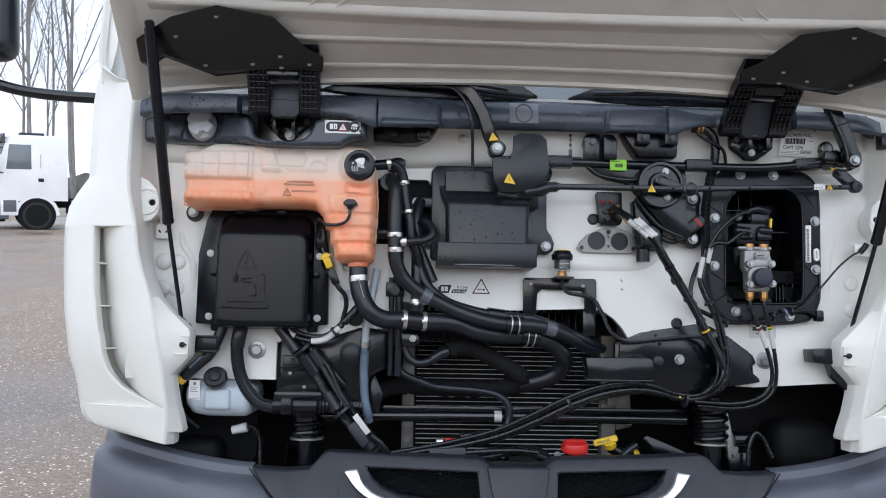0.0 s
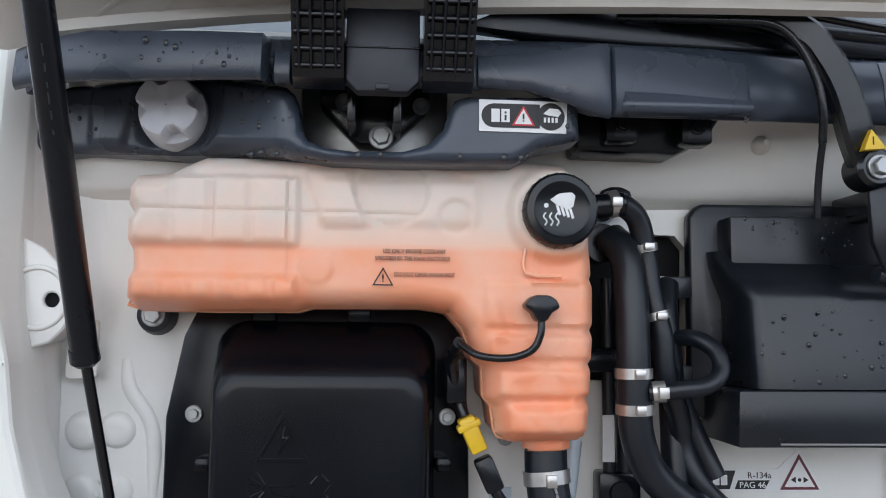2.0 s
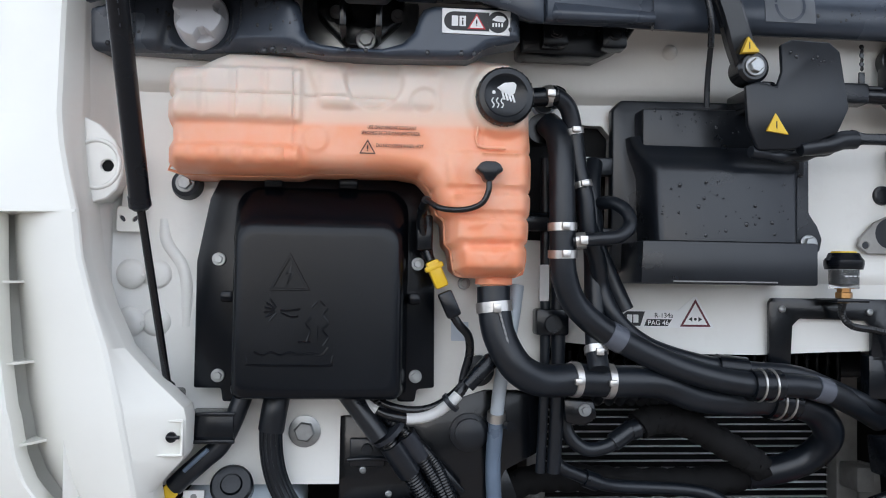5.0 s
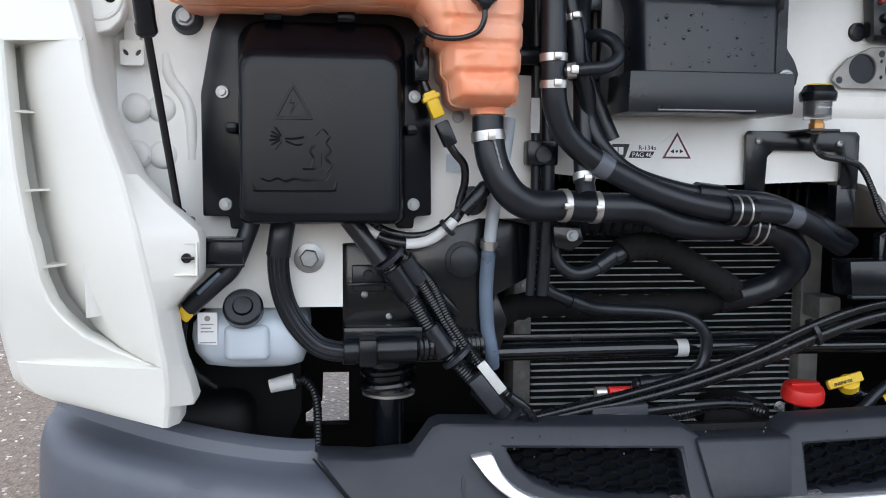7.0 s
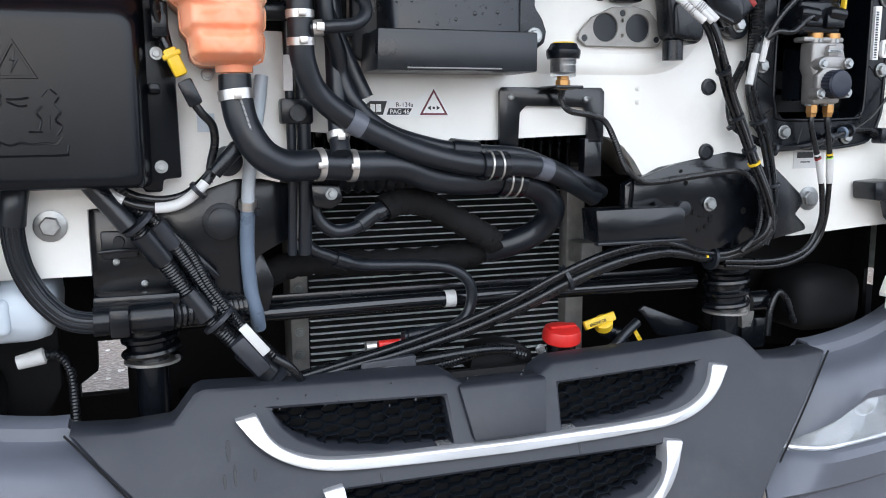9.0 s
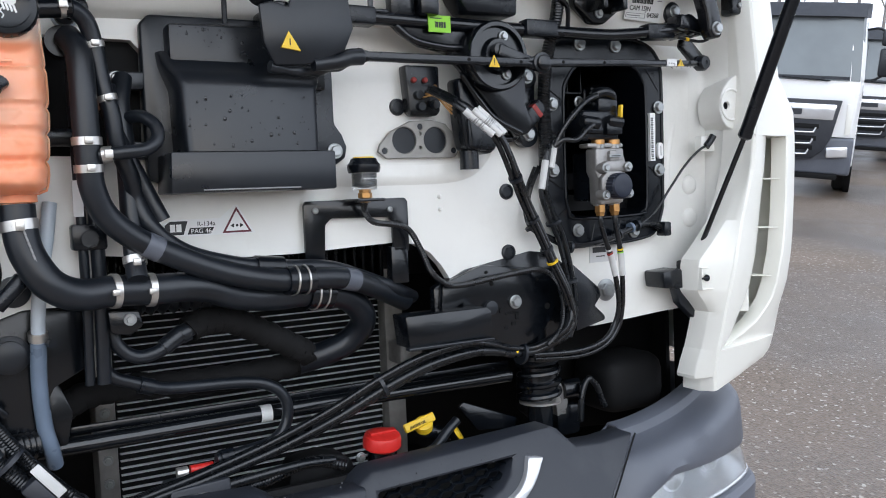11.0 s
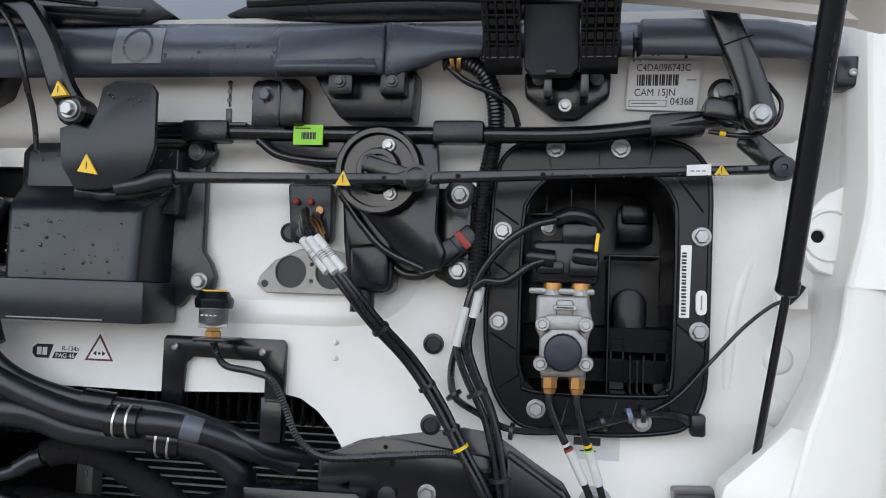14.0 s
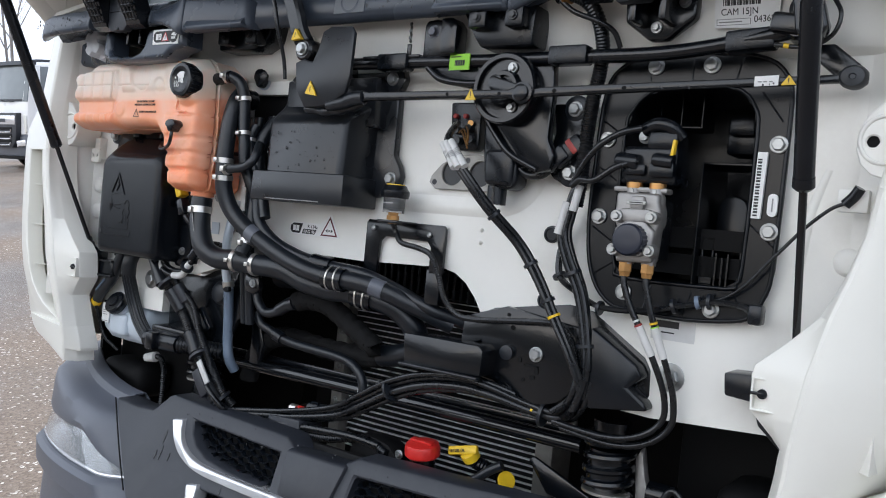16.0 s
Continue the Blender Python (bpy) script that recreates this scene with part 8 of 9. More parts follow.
part("silver_end", lathe([(0, 0.009), (0.016, 0.009)], (-0.186, 0.01, 1.044), (1, 0, 0), 16), CLAMP, vb)
part("silver_end", lathe([(0, 0.008), (0.014, 0.008)], (-0.128, 0.01, 1.047), (1, 0, 0), 16), CLAMP, vb)
part("red_body", lathe([(0, 0.0075), (0.034, 0.0075)], (-0.166, 0.01, 1.0455), (1, 0, 0), 16), RED, vb, "red collar")
part("cover", prism([(-0.01, 1.03), (0.04, 1.036), (0.075, 1.028), (0.095, 1.012), (0.095, 0.99), (-0.02, 0.99)], 0.0, 0.05, 0.008), DARK, vb)
shared("screw", BOLT_SMALL, vb, pose(0.105, -0.002, 1.018))

FRAME[0] = TIP @ pose(0.018, 0.008, -0.010) @ pose(0.134, 0.035, 1.03) @ Matrix.Scale(0.9, 4) @ pose(-0.134, -0.035, -1.03)
rcap = thing("coolant_filler", (0.134, 0.03, 1.0), "red filler cap on a black neck behind the bumper", "filler cap")
part("red_cap", join(lathe([(0, 0.032), (0.004, 0.036), (0.018, 0.036), (0.026, 0.033), (0.029, 0.026), (0.030, 0.002)], (0.134, 0.035, 1.031), (0, -0.15, 1), 36), moved(box(-0.027, 0.027, -0.008, 0.008, 0.0, 0.006, 0.003), pose(0.134, 0.031, 1.059, 8, 0, 0))), RED, rcap, "glossy red cap")
part("neck", lathe([(-0.06, 0.027), (0.012, 0.027), (0.02, 0.031)], (0.134, 0.035, 1.018), (0, -0.15, 1), 26), BLACK, rcap)
FRAME[0] = TIP @ pose(0.016, 0, -0.012)
odip = thing("oil_dipstick", (0.22, 0.06, 1.02), "yellow winged oil filler cap on a black pipe", "oil cap")
part("yellow_cap", join(lathe([(0, 0.016), (0.014, 0.016), (0.016, 0.013)], (0.228, 0.065, 1.046), (-0.3, -0.55, 0.8), 20), moved(box(-0.030, 0.030, -0.005, 0.005, 0.0, 0.016, 0.003), pose(0.216, 0.052, 1.052, -20, -14, 0))), YELLOW, odip, "yellow winged cap")
lettering("ENGINE OIL", 0.0075, (0.192, 0.0455, 1.0525), INK, odip, turn=14, squeeze=0.8)
part("fill_pipe", corrugated([(0.232, 0.07, 1.04), (0.255, 0.085, 1.028), (0.28, 0.09, 1.018), (0.27, 0.08, 0.99), (0.22, 0.06, 0.98), (0.16, 0.05, 0.985)], 0.0135, 0.006, 0.002, 12), BLACK, odip)
part("yellow_ring", lathe([(0, 0.016), (0.006, 0.016)], (0.296, 0.07, 1.022), (0.6, -0.3, 0.4), 18), YELLOW, odip)
part("curved_pipe", tube([(0.20, 0.05, 1.0), (0.24, 0.05, 1.012), (0.27, 0.055, 1.036), (0.292, 0.06, 1.050)], 0.0085), RUBBER, odip)
part("strut_plate", prism([(0.32, 1.06), (0.33, 1.068), (0.45, 1.02), (0.44, 1.0), (0.36, 1.01)], 0.10, 0.11, 0.003), STEEL_BLACK, odip)
FRAME[0] = TIP
# fittings in the right bay
rb = thing("lock_mechanism", (0.58, 0.10, 0.98), "dark metal cab lock parts beside the spring strut", "cab lock")
part("lever", prism([(0.535, 1.10), (0.545, 1.12), (0.555, 1.07), (0.572, 1.03), (0.568, 1.0), (0.545, 1.0), (0.540, 1.04)], 0.08, 0.10, 0.004), ALU, rb)
part("body", join(box(0.545, 0.60, 0.08, 0.16, 0.96, 1.02, 0.006), lathe([(0, 0.02), (0.04, 0.02)], (0.56, 0.09, 1.05), (1, 0, 0), 18)), STEEL_BLACK, rb)
part("loop_wire", tube([(0.585, 0.06, 0.99), (0.59, 0.06, 1.04), (0.605, 0.06, 1.07), (0.625, 0.06, 1.055), (0.645, 0.06, 1.01)], 0.006), CABLE, rb)

# ---- fittings along the flank on the left ----
kp = thing("keyhole_plate", (-0.837, -0.020, 1.51), "small white plate with two slanted slots on the flank", "plate")
slots = [[(x + k * (0.0050 * math.cos(a) * c0 - 0.0026 * math.sin(a) * c1), 1.528 + 0.0050 * math.cos(a) * c1 + 0.0026 * math.sin(a) * c0) for a in (2 * math.pi * q / 12 for q in range(12))][::k] for x, k, c0, c1 in ((-0.8455, 1, 0.64, -0.77), (-0.8295, -1, 0.64, -0.77))]
part("plate", sheet([(-0.853, 1.514), (-0.850, 1.511), (-0.825, 1.511), (-0.822, 1.514), (-0.822, 1.541), (-0.825, 1.544), (-0.850, 1.544), (-0.853, 1.541)], slots, -0.024, -0.018, 0.001), PANEL, kp)
part("plate_stem", box(-0.848, -0.828, -0.020, 0.0, 1.520, 1.570, 0.002), PANEL, kp)
part("slot_back", box(-0.851, -0.824, -0.0205, -0.0195, 1.518, 1.538), BUMPER_D, kp)
FRAME[0] = TIP @ pose(-0.050, 0.004, 0)
fc = thing("flank_cable", (-0.83, -0.02, 1.40), "black sleeved flank cable with white tag and blue band", "cable")
FCP = [(-0.836, -0.020, 1.62), (-0.836, -0.020, 1.56), (-0.838, -0.020, 1.51), (-0.848, -0.020, 1.45), (-0.842, -0.020, 1.40), (-0.822, -0.024, 1.355), (-0.806, -0.030, 1.31), (-0.795, -0.030, 1.27)]
part("sleeve", tube(FCP, 0.0078, 8, 12), FOAM, fc)
part("white_tag", box(-0.885, -0.838, -0.030, -0.0275, 1.414, 1.452, 0.0008, 1), WHITEP, fc, "white printed tag")
part("tag_print", join(*[box(-0.880 + 0.009 * k, -0.875 + 0.009 * k, -0.0308, -0.030, 1.420, 1.446) for k in range(4)]), GREYINK, fc)
part("blue_band", ring_band(FCP, 0.0079, 0.62, 0.010, 0.0015), BLUEHOSE, fc)
part("boot", prism([(-0.825, 1.335), (-0.79, 1.335), (-0.775, 1.30), (-0.765, 1.22), (-0.79, 1.20), (-0.815, 1.23)], -0.035, -0.012, 0.008, 3), RUBBER, fc)
FRAME[0] = TIP
for x, z in ((-0.371, 1.440), (-0.364, 1.388)):
    solo("rubber_grommet", lathe([(0, 0.0125), (0.004, 0.012), (0.005, 0.008)], (x, 0.0, z)), RUBBER, "round black rubber plug in the wall", "grommet", "wall plugs")
stp = thing("rubber_stop", (-0.300, 0.0, 1.697), "round black rubber stop with a pale rim", "rubber stop")
part("rim", lathe([(0, 0.017), (0.004, 0.017), (0.005, 0.014)], (-0.300, 0.0, 1.697), seg=24), MILKY, stp)
part("pad", lathe([(0, 0.014), (0.010, 0.0135), (0.012, 0.010)], (-0.300, -0.004, 1.697), seg=24), RUBBER, stp)


# ---- cowl under the windscreen ----
cowl = thing("scuttle_cowl", (0, -0.1, 1.75), "blue-black plastic scuttle cowl with moulded ducts and rain drops", "cowl")


def set_back(x, y, z):
    """Sets the cowl deeper towards the driver's side to fit the camera's view."""
    u = min(1.0, max(0.0, (x + 0.35) / 0.35))
    u = u * u * (3 - 2 * u)
    return (x, y + 0.072 * u, z + 0.018 * u)


rows = []
for k in range(61):
    x = -0.87 + 1.745 * k / 60
    d = 0.012 * math.exp(-((x + 0.05) / 0.5) ** 2)
    endcap = 0.05 * max(0, (abs(x) - 0.80) / 0.07) ** 2
    zb = 1.757 + 0.030 * min(1, max(0, (abs(x) - 0.36) / 0.06)) * min(1, max(0, (0.90 - abs(x)) / 0.05))
    rows.append([(x, -0.02, 1.822), (x, -0.10 + endcap, 1.80), (x, -0.145 + endcap, zb + 0.006), (x, -0.160 + endcap, zb + 0.003), (x, -0.170 + endcap, zb + 0.014), (x, -0.168 + endcap, 1.800), (x, -0.160 + endcap, 1.818 + d * 0.4), (x, -0.140 + endcap, 1.828 + d), (x, -0.08, 1.842 + d), (x, 0.02, 1.868 + d), (x, 0.10, 1.895)])
part("cowl_shell", thicken(bent(loft(rows), set_back), 0.003), COWL, cowl, smooth=60)


def duct_run(sections):
    """A moulded duct on the cowl's face through sections of x, lower and upper edge, and share of its full depth."""
    rs = []
    for x, a, b, q in sections:
        y = -0.160 - 0.030 * q
        h = b - a
        rs.append([(x, -0.14, a + 0.020), (x, y + 0.016, a + 0.004), (x, y + 0.008, a), (x, y + 0.003, a + 0.002), (x, y, a + 0.007), (x, y + 0.0015, a + h * 0.5), (x, y + 0.004, b - 0.006), (x, y + 0.006, b - 0.002), (x, y + 0.011, b), (x, -0.13, b + 0.004)])
    bm = loft(rs)
    n = len(rs[0])
    vs = list(bm.verts)
    bm.faces.new(vs[:n])
    bm.faces.new(vs[-n:][::-1])
    return bent(bm, set_back)


for s in (-1, 1):
    part("air_duct", duct_run([(s * 0.190, 1.757, 1.806, 0.25), (s * 0.197, 1.757, 1.810, 0.8), (s * 0.204, 1.757, 1.812, 1.0), (s * 0.334, 1.754, 1.819, 1.0), (s * 0.3365, 1.755, 1.818, 0.9)]), COWL, cowl, smooth=50)
    part("duct_lip", duct_run([(s * 0.196, 1.758, 1.774, 0.6), (s * 0.199, 1.757, 1.776, 1.14), (s * 0.325, 1.755, 1.777, 1.16), (s * 0.331, 1.756, 1.776, 0.9)]), COWL, cowl, smooth=60)
    part("flared_duct", duct_run([(s * 0.3375, 1.752, 1.820, 0.95), (s * 0.341, 1.751, 1.821, 1.06), (s * 0.352, 1.753, 1.820, 1.05), (s * 0.375, 1.764, 1.816, 0.95), (s * 0.41, 1.776, 1.812, 0.75), (s * 0.455, 1.780, 1.810, 0.55)]), COWL, cowl, smooth=50)
    part("raised_block", duct_run([(s * 0.618, 1.778, 1.808, 0.35), (s * 0.621, 1.777, 1.809, 0.65), (s * 0.634, 1.777, 1.809, 0.65), (s * 0.637, 1.778, 1.808, 0.35)]), COWL, cowl, smooth=50)
    part("hinge_pedestal", duct_run([(s * 0.452, 1.779, 1.812, 0.3), (s * 0.458, 1.778, 1.813, 0.5), (s * 0.612, 1.778, 1.813, 0.5), (s * 0.618, 1.779, 1.812, 0.3)]), COWL, cowl, smooth=50)
    part("end_duct", duct_run([(s * 0.640, 1.778, 1.819, 0.45), (s * 0.6445, 1.777, 1.8205, 0.95), (s * 0.70, 1.775, 1.820, 1.0), (s * 0.79, 1.771, 1.817, 1.0), (s * 0.825, 1.770, 1.811, 0.85), (s * 0.86, 1.768, 1.806, 0.2)]), COWL, cowl, smooth=50)
face = ((1.775, -0.1712), (1.7875, -0.1702), (1.80, -0.1692), (1.812, -0.1650), (1.8228, -0.1612), (1.826, -0.1574))
lg = part("moulded_mark", bent(thicken(loft([[(-0.032, y, z), (0.002, y, z), (0.036, y, z)] for z, y in face]), 0.0006), set_back), MOULD, cowl, "paler square mark with a ring")
part("mark_ring", bent(loft([[(0.002 + r * math.cos(w), -0.1718 + 0.0022 * max(0.0, 1 + math.sin(w)) ** 2, 1.7995 + r * 1.15 * math.sin(w)) for w in (2 * math.pi * k / 28 for k in range(28))] for r in (0.0175, 0.021)], True), set_back), COWL, lg)
part("end_clip", box(0.868, 0.896, -0.081, -0.05, 1.762, 1.800, 0.004), BLACK, cowl)
shared("screw", SCREW, cowl, pose(0.886, -0.081, 1.779))
# parked blades lie in the gutter behind
for x0, x1, owner in ((-0.42, 0.02, wl_), (0.16, 0.60, wr)):
    blade = part("blade", tube([(x0, -0.12, 1.862), ((x0 + x1) / 2, -0.115, 1.868), (x1, -0.12, 1.852)], 0.006), RUBBER, owner, "black rubber blade")
    part("spoiler", bent(prism([(x0 - 0.05, 1.845), (x0 + 0.03, 1.836), (x0 + 0.12, 1.832), (x1 - 0.02, 1.833), (x1 + 0.02, 1.846), (x1 - 0.02, 1.872), (x0 + 0.02, 1.874)], -0.150, -0.125, 0.004), set_back), BLACK, blade)
    part("blade_frame", tube([(x0 + 0.08, -0.13, 1.862), ((x0 + x1) / 2, -0.14, 1.876), (x1 - 0.06, -0.13, 1.862)], 0.004), STEEL_BLACK, blade)

# ---- raised front lid ----
lid = thing("front_hatch", (0, -0.16, 1.82), "raised cream-white front hatch seen from its ribbed underside", "hatch")
LU, LV = Vector((0, -0.795, 0.607)).normalized(), Vector((0, -0.607, -0.795)).normalized()


def lid_pt(x, s, h=0.0):
    """A point of the lid: x across, s along it from the hinge edge, h below its skin."""
    bow = (0.055 * (1 - (x / 0.9) ** 2) + 0.024 * (1 - (x / 0.9) ** 4)) * max(0.0, 1 - s / 0.25) - 0.02
    p = Vector((x * (1 - 0.04 * s), -0.150, 1.815 + bow)) + LU * s + LV * (h - 0.05 * (x / 0.9) ** 2 * 0.6)
    return p


xs = [-0.885 + 1.79 * k / 24 for k in range(25)]
ss = [0.0, 0.02, 0.06, 0.12, 0.2, 0.3, 0.42, 0.55, 0.68, 0.78]
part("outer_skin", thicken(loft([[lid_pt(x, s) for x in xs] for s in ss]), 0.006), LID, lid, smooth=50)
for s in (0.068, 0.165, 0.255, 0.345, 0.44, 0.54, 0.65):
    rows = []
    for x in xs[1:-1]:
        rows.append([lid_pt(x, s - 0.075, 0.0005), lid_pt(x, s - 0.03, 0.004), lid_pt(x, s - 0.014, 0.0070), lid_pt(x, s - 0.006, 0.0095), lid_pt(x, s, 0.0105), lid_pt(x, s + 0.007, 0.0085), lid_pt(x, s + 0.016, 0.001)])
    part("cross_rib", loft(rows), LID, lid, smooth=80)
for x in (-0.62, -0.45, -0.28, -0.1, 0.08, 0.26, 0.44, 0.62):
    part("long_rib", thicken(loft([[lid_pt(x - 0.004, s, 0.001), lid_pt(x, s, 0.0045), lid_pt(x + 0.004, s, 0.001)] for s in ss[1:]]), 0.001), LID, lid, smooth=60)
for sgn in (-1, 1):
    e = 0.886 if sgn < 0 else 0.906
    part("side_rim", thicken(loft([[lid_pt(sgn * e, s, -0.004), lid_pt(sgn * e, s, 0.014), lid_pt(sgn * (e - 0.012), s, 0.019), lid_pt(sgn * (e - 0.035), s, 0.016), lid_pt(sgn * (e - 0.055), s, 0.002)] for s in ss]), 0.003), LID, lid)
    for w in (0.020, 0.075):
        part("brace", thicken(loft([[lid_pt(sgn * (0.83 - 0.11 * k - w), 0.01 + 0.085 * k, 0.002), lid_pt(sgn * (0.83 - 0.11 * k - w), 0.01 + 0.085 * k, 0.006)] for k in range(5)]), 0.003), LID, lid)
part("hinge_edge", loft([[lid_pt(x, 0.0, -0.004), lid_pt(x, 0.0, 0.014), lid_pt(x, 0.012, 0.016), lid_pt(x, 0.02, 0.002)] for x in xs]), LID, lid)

# ---- hinges ----
for sgn in (-1, 1):
    lower = (lambda x, y, z: (x, y + 0.068 * min(1.0, max(0.0, (1.90 - z) / 0.11)), z)) if sgn > 0 else (lambda x, y, z: (x, y, z))
    hg = thing("lid_hinge", (sgn * 0.55, -0.15, 1.78), "black ribbed twin-arm lid hinge with its mounting plate", "hinge", "lid hinges")
    pl = [(0.835, 1.897), (0.754, 1.931), (0.657, 1.949), (0.546, 1.935), (0.483, 1.891), (0.449, 1.879), (0.455, 1.856), (0.56, 1.857), (0.684, 1.846), (0.785, 1.873), (0.822, 1.856), (0.838, 1.862)]
    b = prism(pl, -0.018, 0.0, 0.004)
    bent(b, lambda x, y, z: (x, -0.215 - (z - 1.845) * 1.31 + y, z))
    part("mounting_plate", mirror_x(b) if sgn < 0 else b, STEEL_BLACK, hg)
    for x0, x1 in ((0.573, 0.617), (0.461, 0.505)):
        prof = [(-0.275, 1.905), (-0.245, 1.868), (-0.222, 1.835), (-0.205, 1.805), (-0.192, 1.778), (-0.176, 1.772), (-0.165, 1.785), (-0.172, 1.812), (-0.188, 1.845), (-0.21, 1.885), (-0.235, 1.915)]
        bm = bmesh.new()
        f = [bm.verts.new((sgn * x0, y, z)) for y, z in prof]
        g = [bm.verts.new((sgn * x1, y, z)) for y, z in prof]
        bm.faces.new(f), bm.faces.new(g[::-1])
        for k in range(len(prof)):
            j = (k + 1) % len(prof)
            bm.faces.new((f[k], f[j], g[j], g[k]))
        arm = part("hinge_arm", bent(soften(bm, 0.003, 2), lower), STEEL_BLACK, hg)
        for k in range(7):
            z = 1.785 + 0.012 * k
            y = -0.196 - (z - 1.785) * 0.66
            part("arm_rib", bent(box(min(sgn * x0, sgn * x1) + 0.002, max(sgn * x0, sgn * x1) - 0.002, y - 0.004, y + 0.004, z, z + 0.003, 0.0008, 1), lower), BLACK, arm)
        for q in (0.15, 0.38, 0.62, 0.85):
            x = sgn * (x0 + (x1 - x0) * q)
            part("arm_rib", bent(tube([(x, -0.1975, 1.784), (x, -0.224, 1.824), (x, -0.252, 1.866)], 0.0016, 2, 6), lower), BLACK, arm)
    tongue = part("hinge_tongue", bent(prism([(sgn * 0.572, 1.842), (sgn * 0.508, 1.842), (sgn * 0.508, 1.778), (sgn * 0.518, 1.768), (sgn * 0.562, 1.768), (sgn * 0.572, 1.778)][::sgn], -0.190, -0.172, 0.002), lower), BUMPER_D, hg, "dark grey plastic tongue")
    part("tongue_clip", bent(join(box(sgn * 0.54 - 0.006, sgn * 0.54 + 0.006, -0.1925, -0.186, 1.769, 1.775, 0.001), box(min(sgn * 0.572, sgn * 0.508), max(sgn * 0.572, sgn * 0.508), -0.1915, -0.188, 1.806, 1.8075, 0.0005, 1)), lower), BLACK, tongue)
    part("cross_web", bent(box(min(sgn * 0.574, sgn * 0.506), max(sgn * 0.574, sgn * 0.506), -0.240, -0.205, 1.845, 1.862, 0.003), lower), STEEL_BLACK, hg)
    for x, z in ((0.60, 1.862), (0.48, 1.864), (0.54, 1.875), (0.54, 1.858), (0.66, 1.930), (0.75, 1.90), (0.70, 1.858)):
        shared("screw", SCREW, hg, pose(sgn * x, -0.236 - (z - 1.845) * 1.31, z, -50, 0, 0))

# ---- gas struts ----
for sgn in (-1, 1):
    gs = thing("gas_strut", (sgn * 0.775, -0.02, 1.29), "black gas strut holding the lid open", "gas strut", "gas struts")
    J, B0, T0 = (V(-0.791, -0.150, 1.534), V(-0.776, -0.050, 1.310), V(-0.797, -0.330, 1.910)) if sgn < 0 else (V(0.796, -0.167, 1.522), V(0.784, -0.050, 1.290), V(0.811, -0.350, 1.925))
    part("cylinder", sweep([J + (T0 - J) * k / 8 for k in range(9)], 0.0118, 18), BLACK, gs)
    part("rod", sweep([B0 + (J - B0) * k / 6 for k in range(7)], 0.0048, 12), STEEL_BLACK, gs)
    part("collar", lathe([(-0.012, 0.0124), (0.0, 0.0128), (0.004, 0.009)], J, B0 - J, 18), BLACK, gs)
    part("ball_end", join(lathe([(-0.015, 0.009), (0.012, 0.009), (0.016, 0.006)], B0, J - B0, 16), box(B0.x - 0.014, B0.x + 0.014, B0.y - 0.005, B0.y + 0.035, B0.z - 0.03, B0.z + 0.004, 0.004)), BLACK, gs)
    part("ball_end", lathe([(-0.015, 0.009), (0.012, 0.010), (0.016, 0.006)], T0, T0 - J, 16), BLACK, gs)
    d = (T0 - J).normalized()
    up = Vector((0, -1, 0)) - d * d.dot(Vector((0, -1, 0)))
    side = d.cross(up.normalized())
    for k in range(6):
        at = J + d * (0.200 + 0.012 * k) + up.normalized() * 0.0117 + side * 0.003
        part("print_bar", sweep([at + d * (0.002 + 0.0012 * (k % 3)) * q for q in range(3)], 0.0008, 6), BUMPER_D, gs)

# ---- mirrors ----
for sgn in (-1, 1):
    mr = thing("door_mirror", (sgn * 1.1, -0.05, 1.80), "black door mirror on a bent tubular arm", "mirror", "door mirrors")
    line, hx, hz = ([(-0.95, 0.16, 1.893), (-1.087, 0.20, 1.902), (-1.236, 0.20, 1.910), (-1.335, 0.20, 1.928), (-1.42, 0.20, 1.960), (-1.45, 0.20, 2.02), (-1.45, 0.20, 2.10)], -1.438, 1.99) if sgn < 0 else ([(0.95, 0.16, 1.845), (1.06, 0.20, 1.850), (1.17, 0.20, 1.856), (1.25, 0.20, 1.872), (1.29, 0.20, 1.905), (1.305, 0.20, 1.95), (1.308, 0.20, 1.99)], 1.36, 1.925)
    part("arm", tube(line, 0.0145), STEEL_BLACK, mr)
    m = pose(hx, 0.20, hz, 0, sgn * 4, 0)
    part("housing", moved(box(-0.135, 0.135, -0.05, 0.05, 0.0, 0.48, 0.04, 4), m), SATIN, mr)
    part("mirror_glass", moved(box(-0.11, 0.11, 0.051, 0.054, 0.03, 0.45, 0.0), m), CHROME, mr)
    part("arm_seat", box(min(sgn * 0.92, sgn * 0.985), max(sgn * 0.92, sgn * 0.985), 0.10, 0.22, line[0][2] - 0.04, line[0][2] + 0.04, 0.012), BLACK, mr)

# rain drops standing on the black plastics
drop = bmesh.new()
rng = random.Random(4)


def add_drops(bm, x0, x1, z0, z1, y_of, count, rmin=0.0008, rmax=0.0036):
    for _ in range(count):
        x, z, r = rng.uniform(x0, x1), rng.uniform(z0, z1), rmin + (rmax - rmin) * rng.random() ** 2.5
        y = y_of(x, z)
        c = bm.verts.new((x, y - r * 0.38, z))
        ringv = [bm.verts.new((x + r * math.cos(a) * 0.9, y, z + r * math.sin(a) * rng.uniform(0.9, 1.3))) for a in (math.pi * k / 3 for k in range(6))]
        mid = [bm.verts.new((v.co.x * 0.65 + x * 0.35, y - r * 0.30, v.co.z * 0.65 + z * 0.35)) for v in ringv]
        for k in range(6):
            j = (k + 1) % 6
            bm.faces.new((ringv[k], ringv[j], mid[j], mid[k]))
            bm.faces.new((mid[k], mid[j], c))


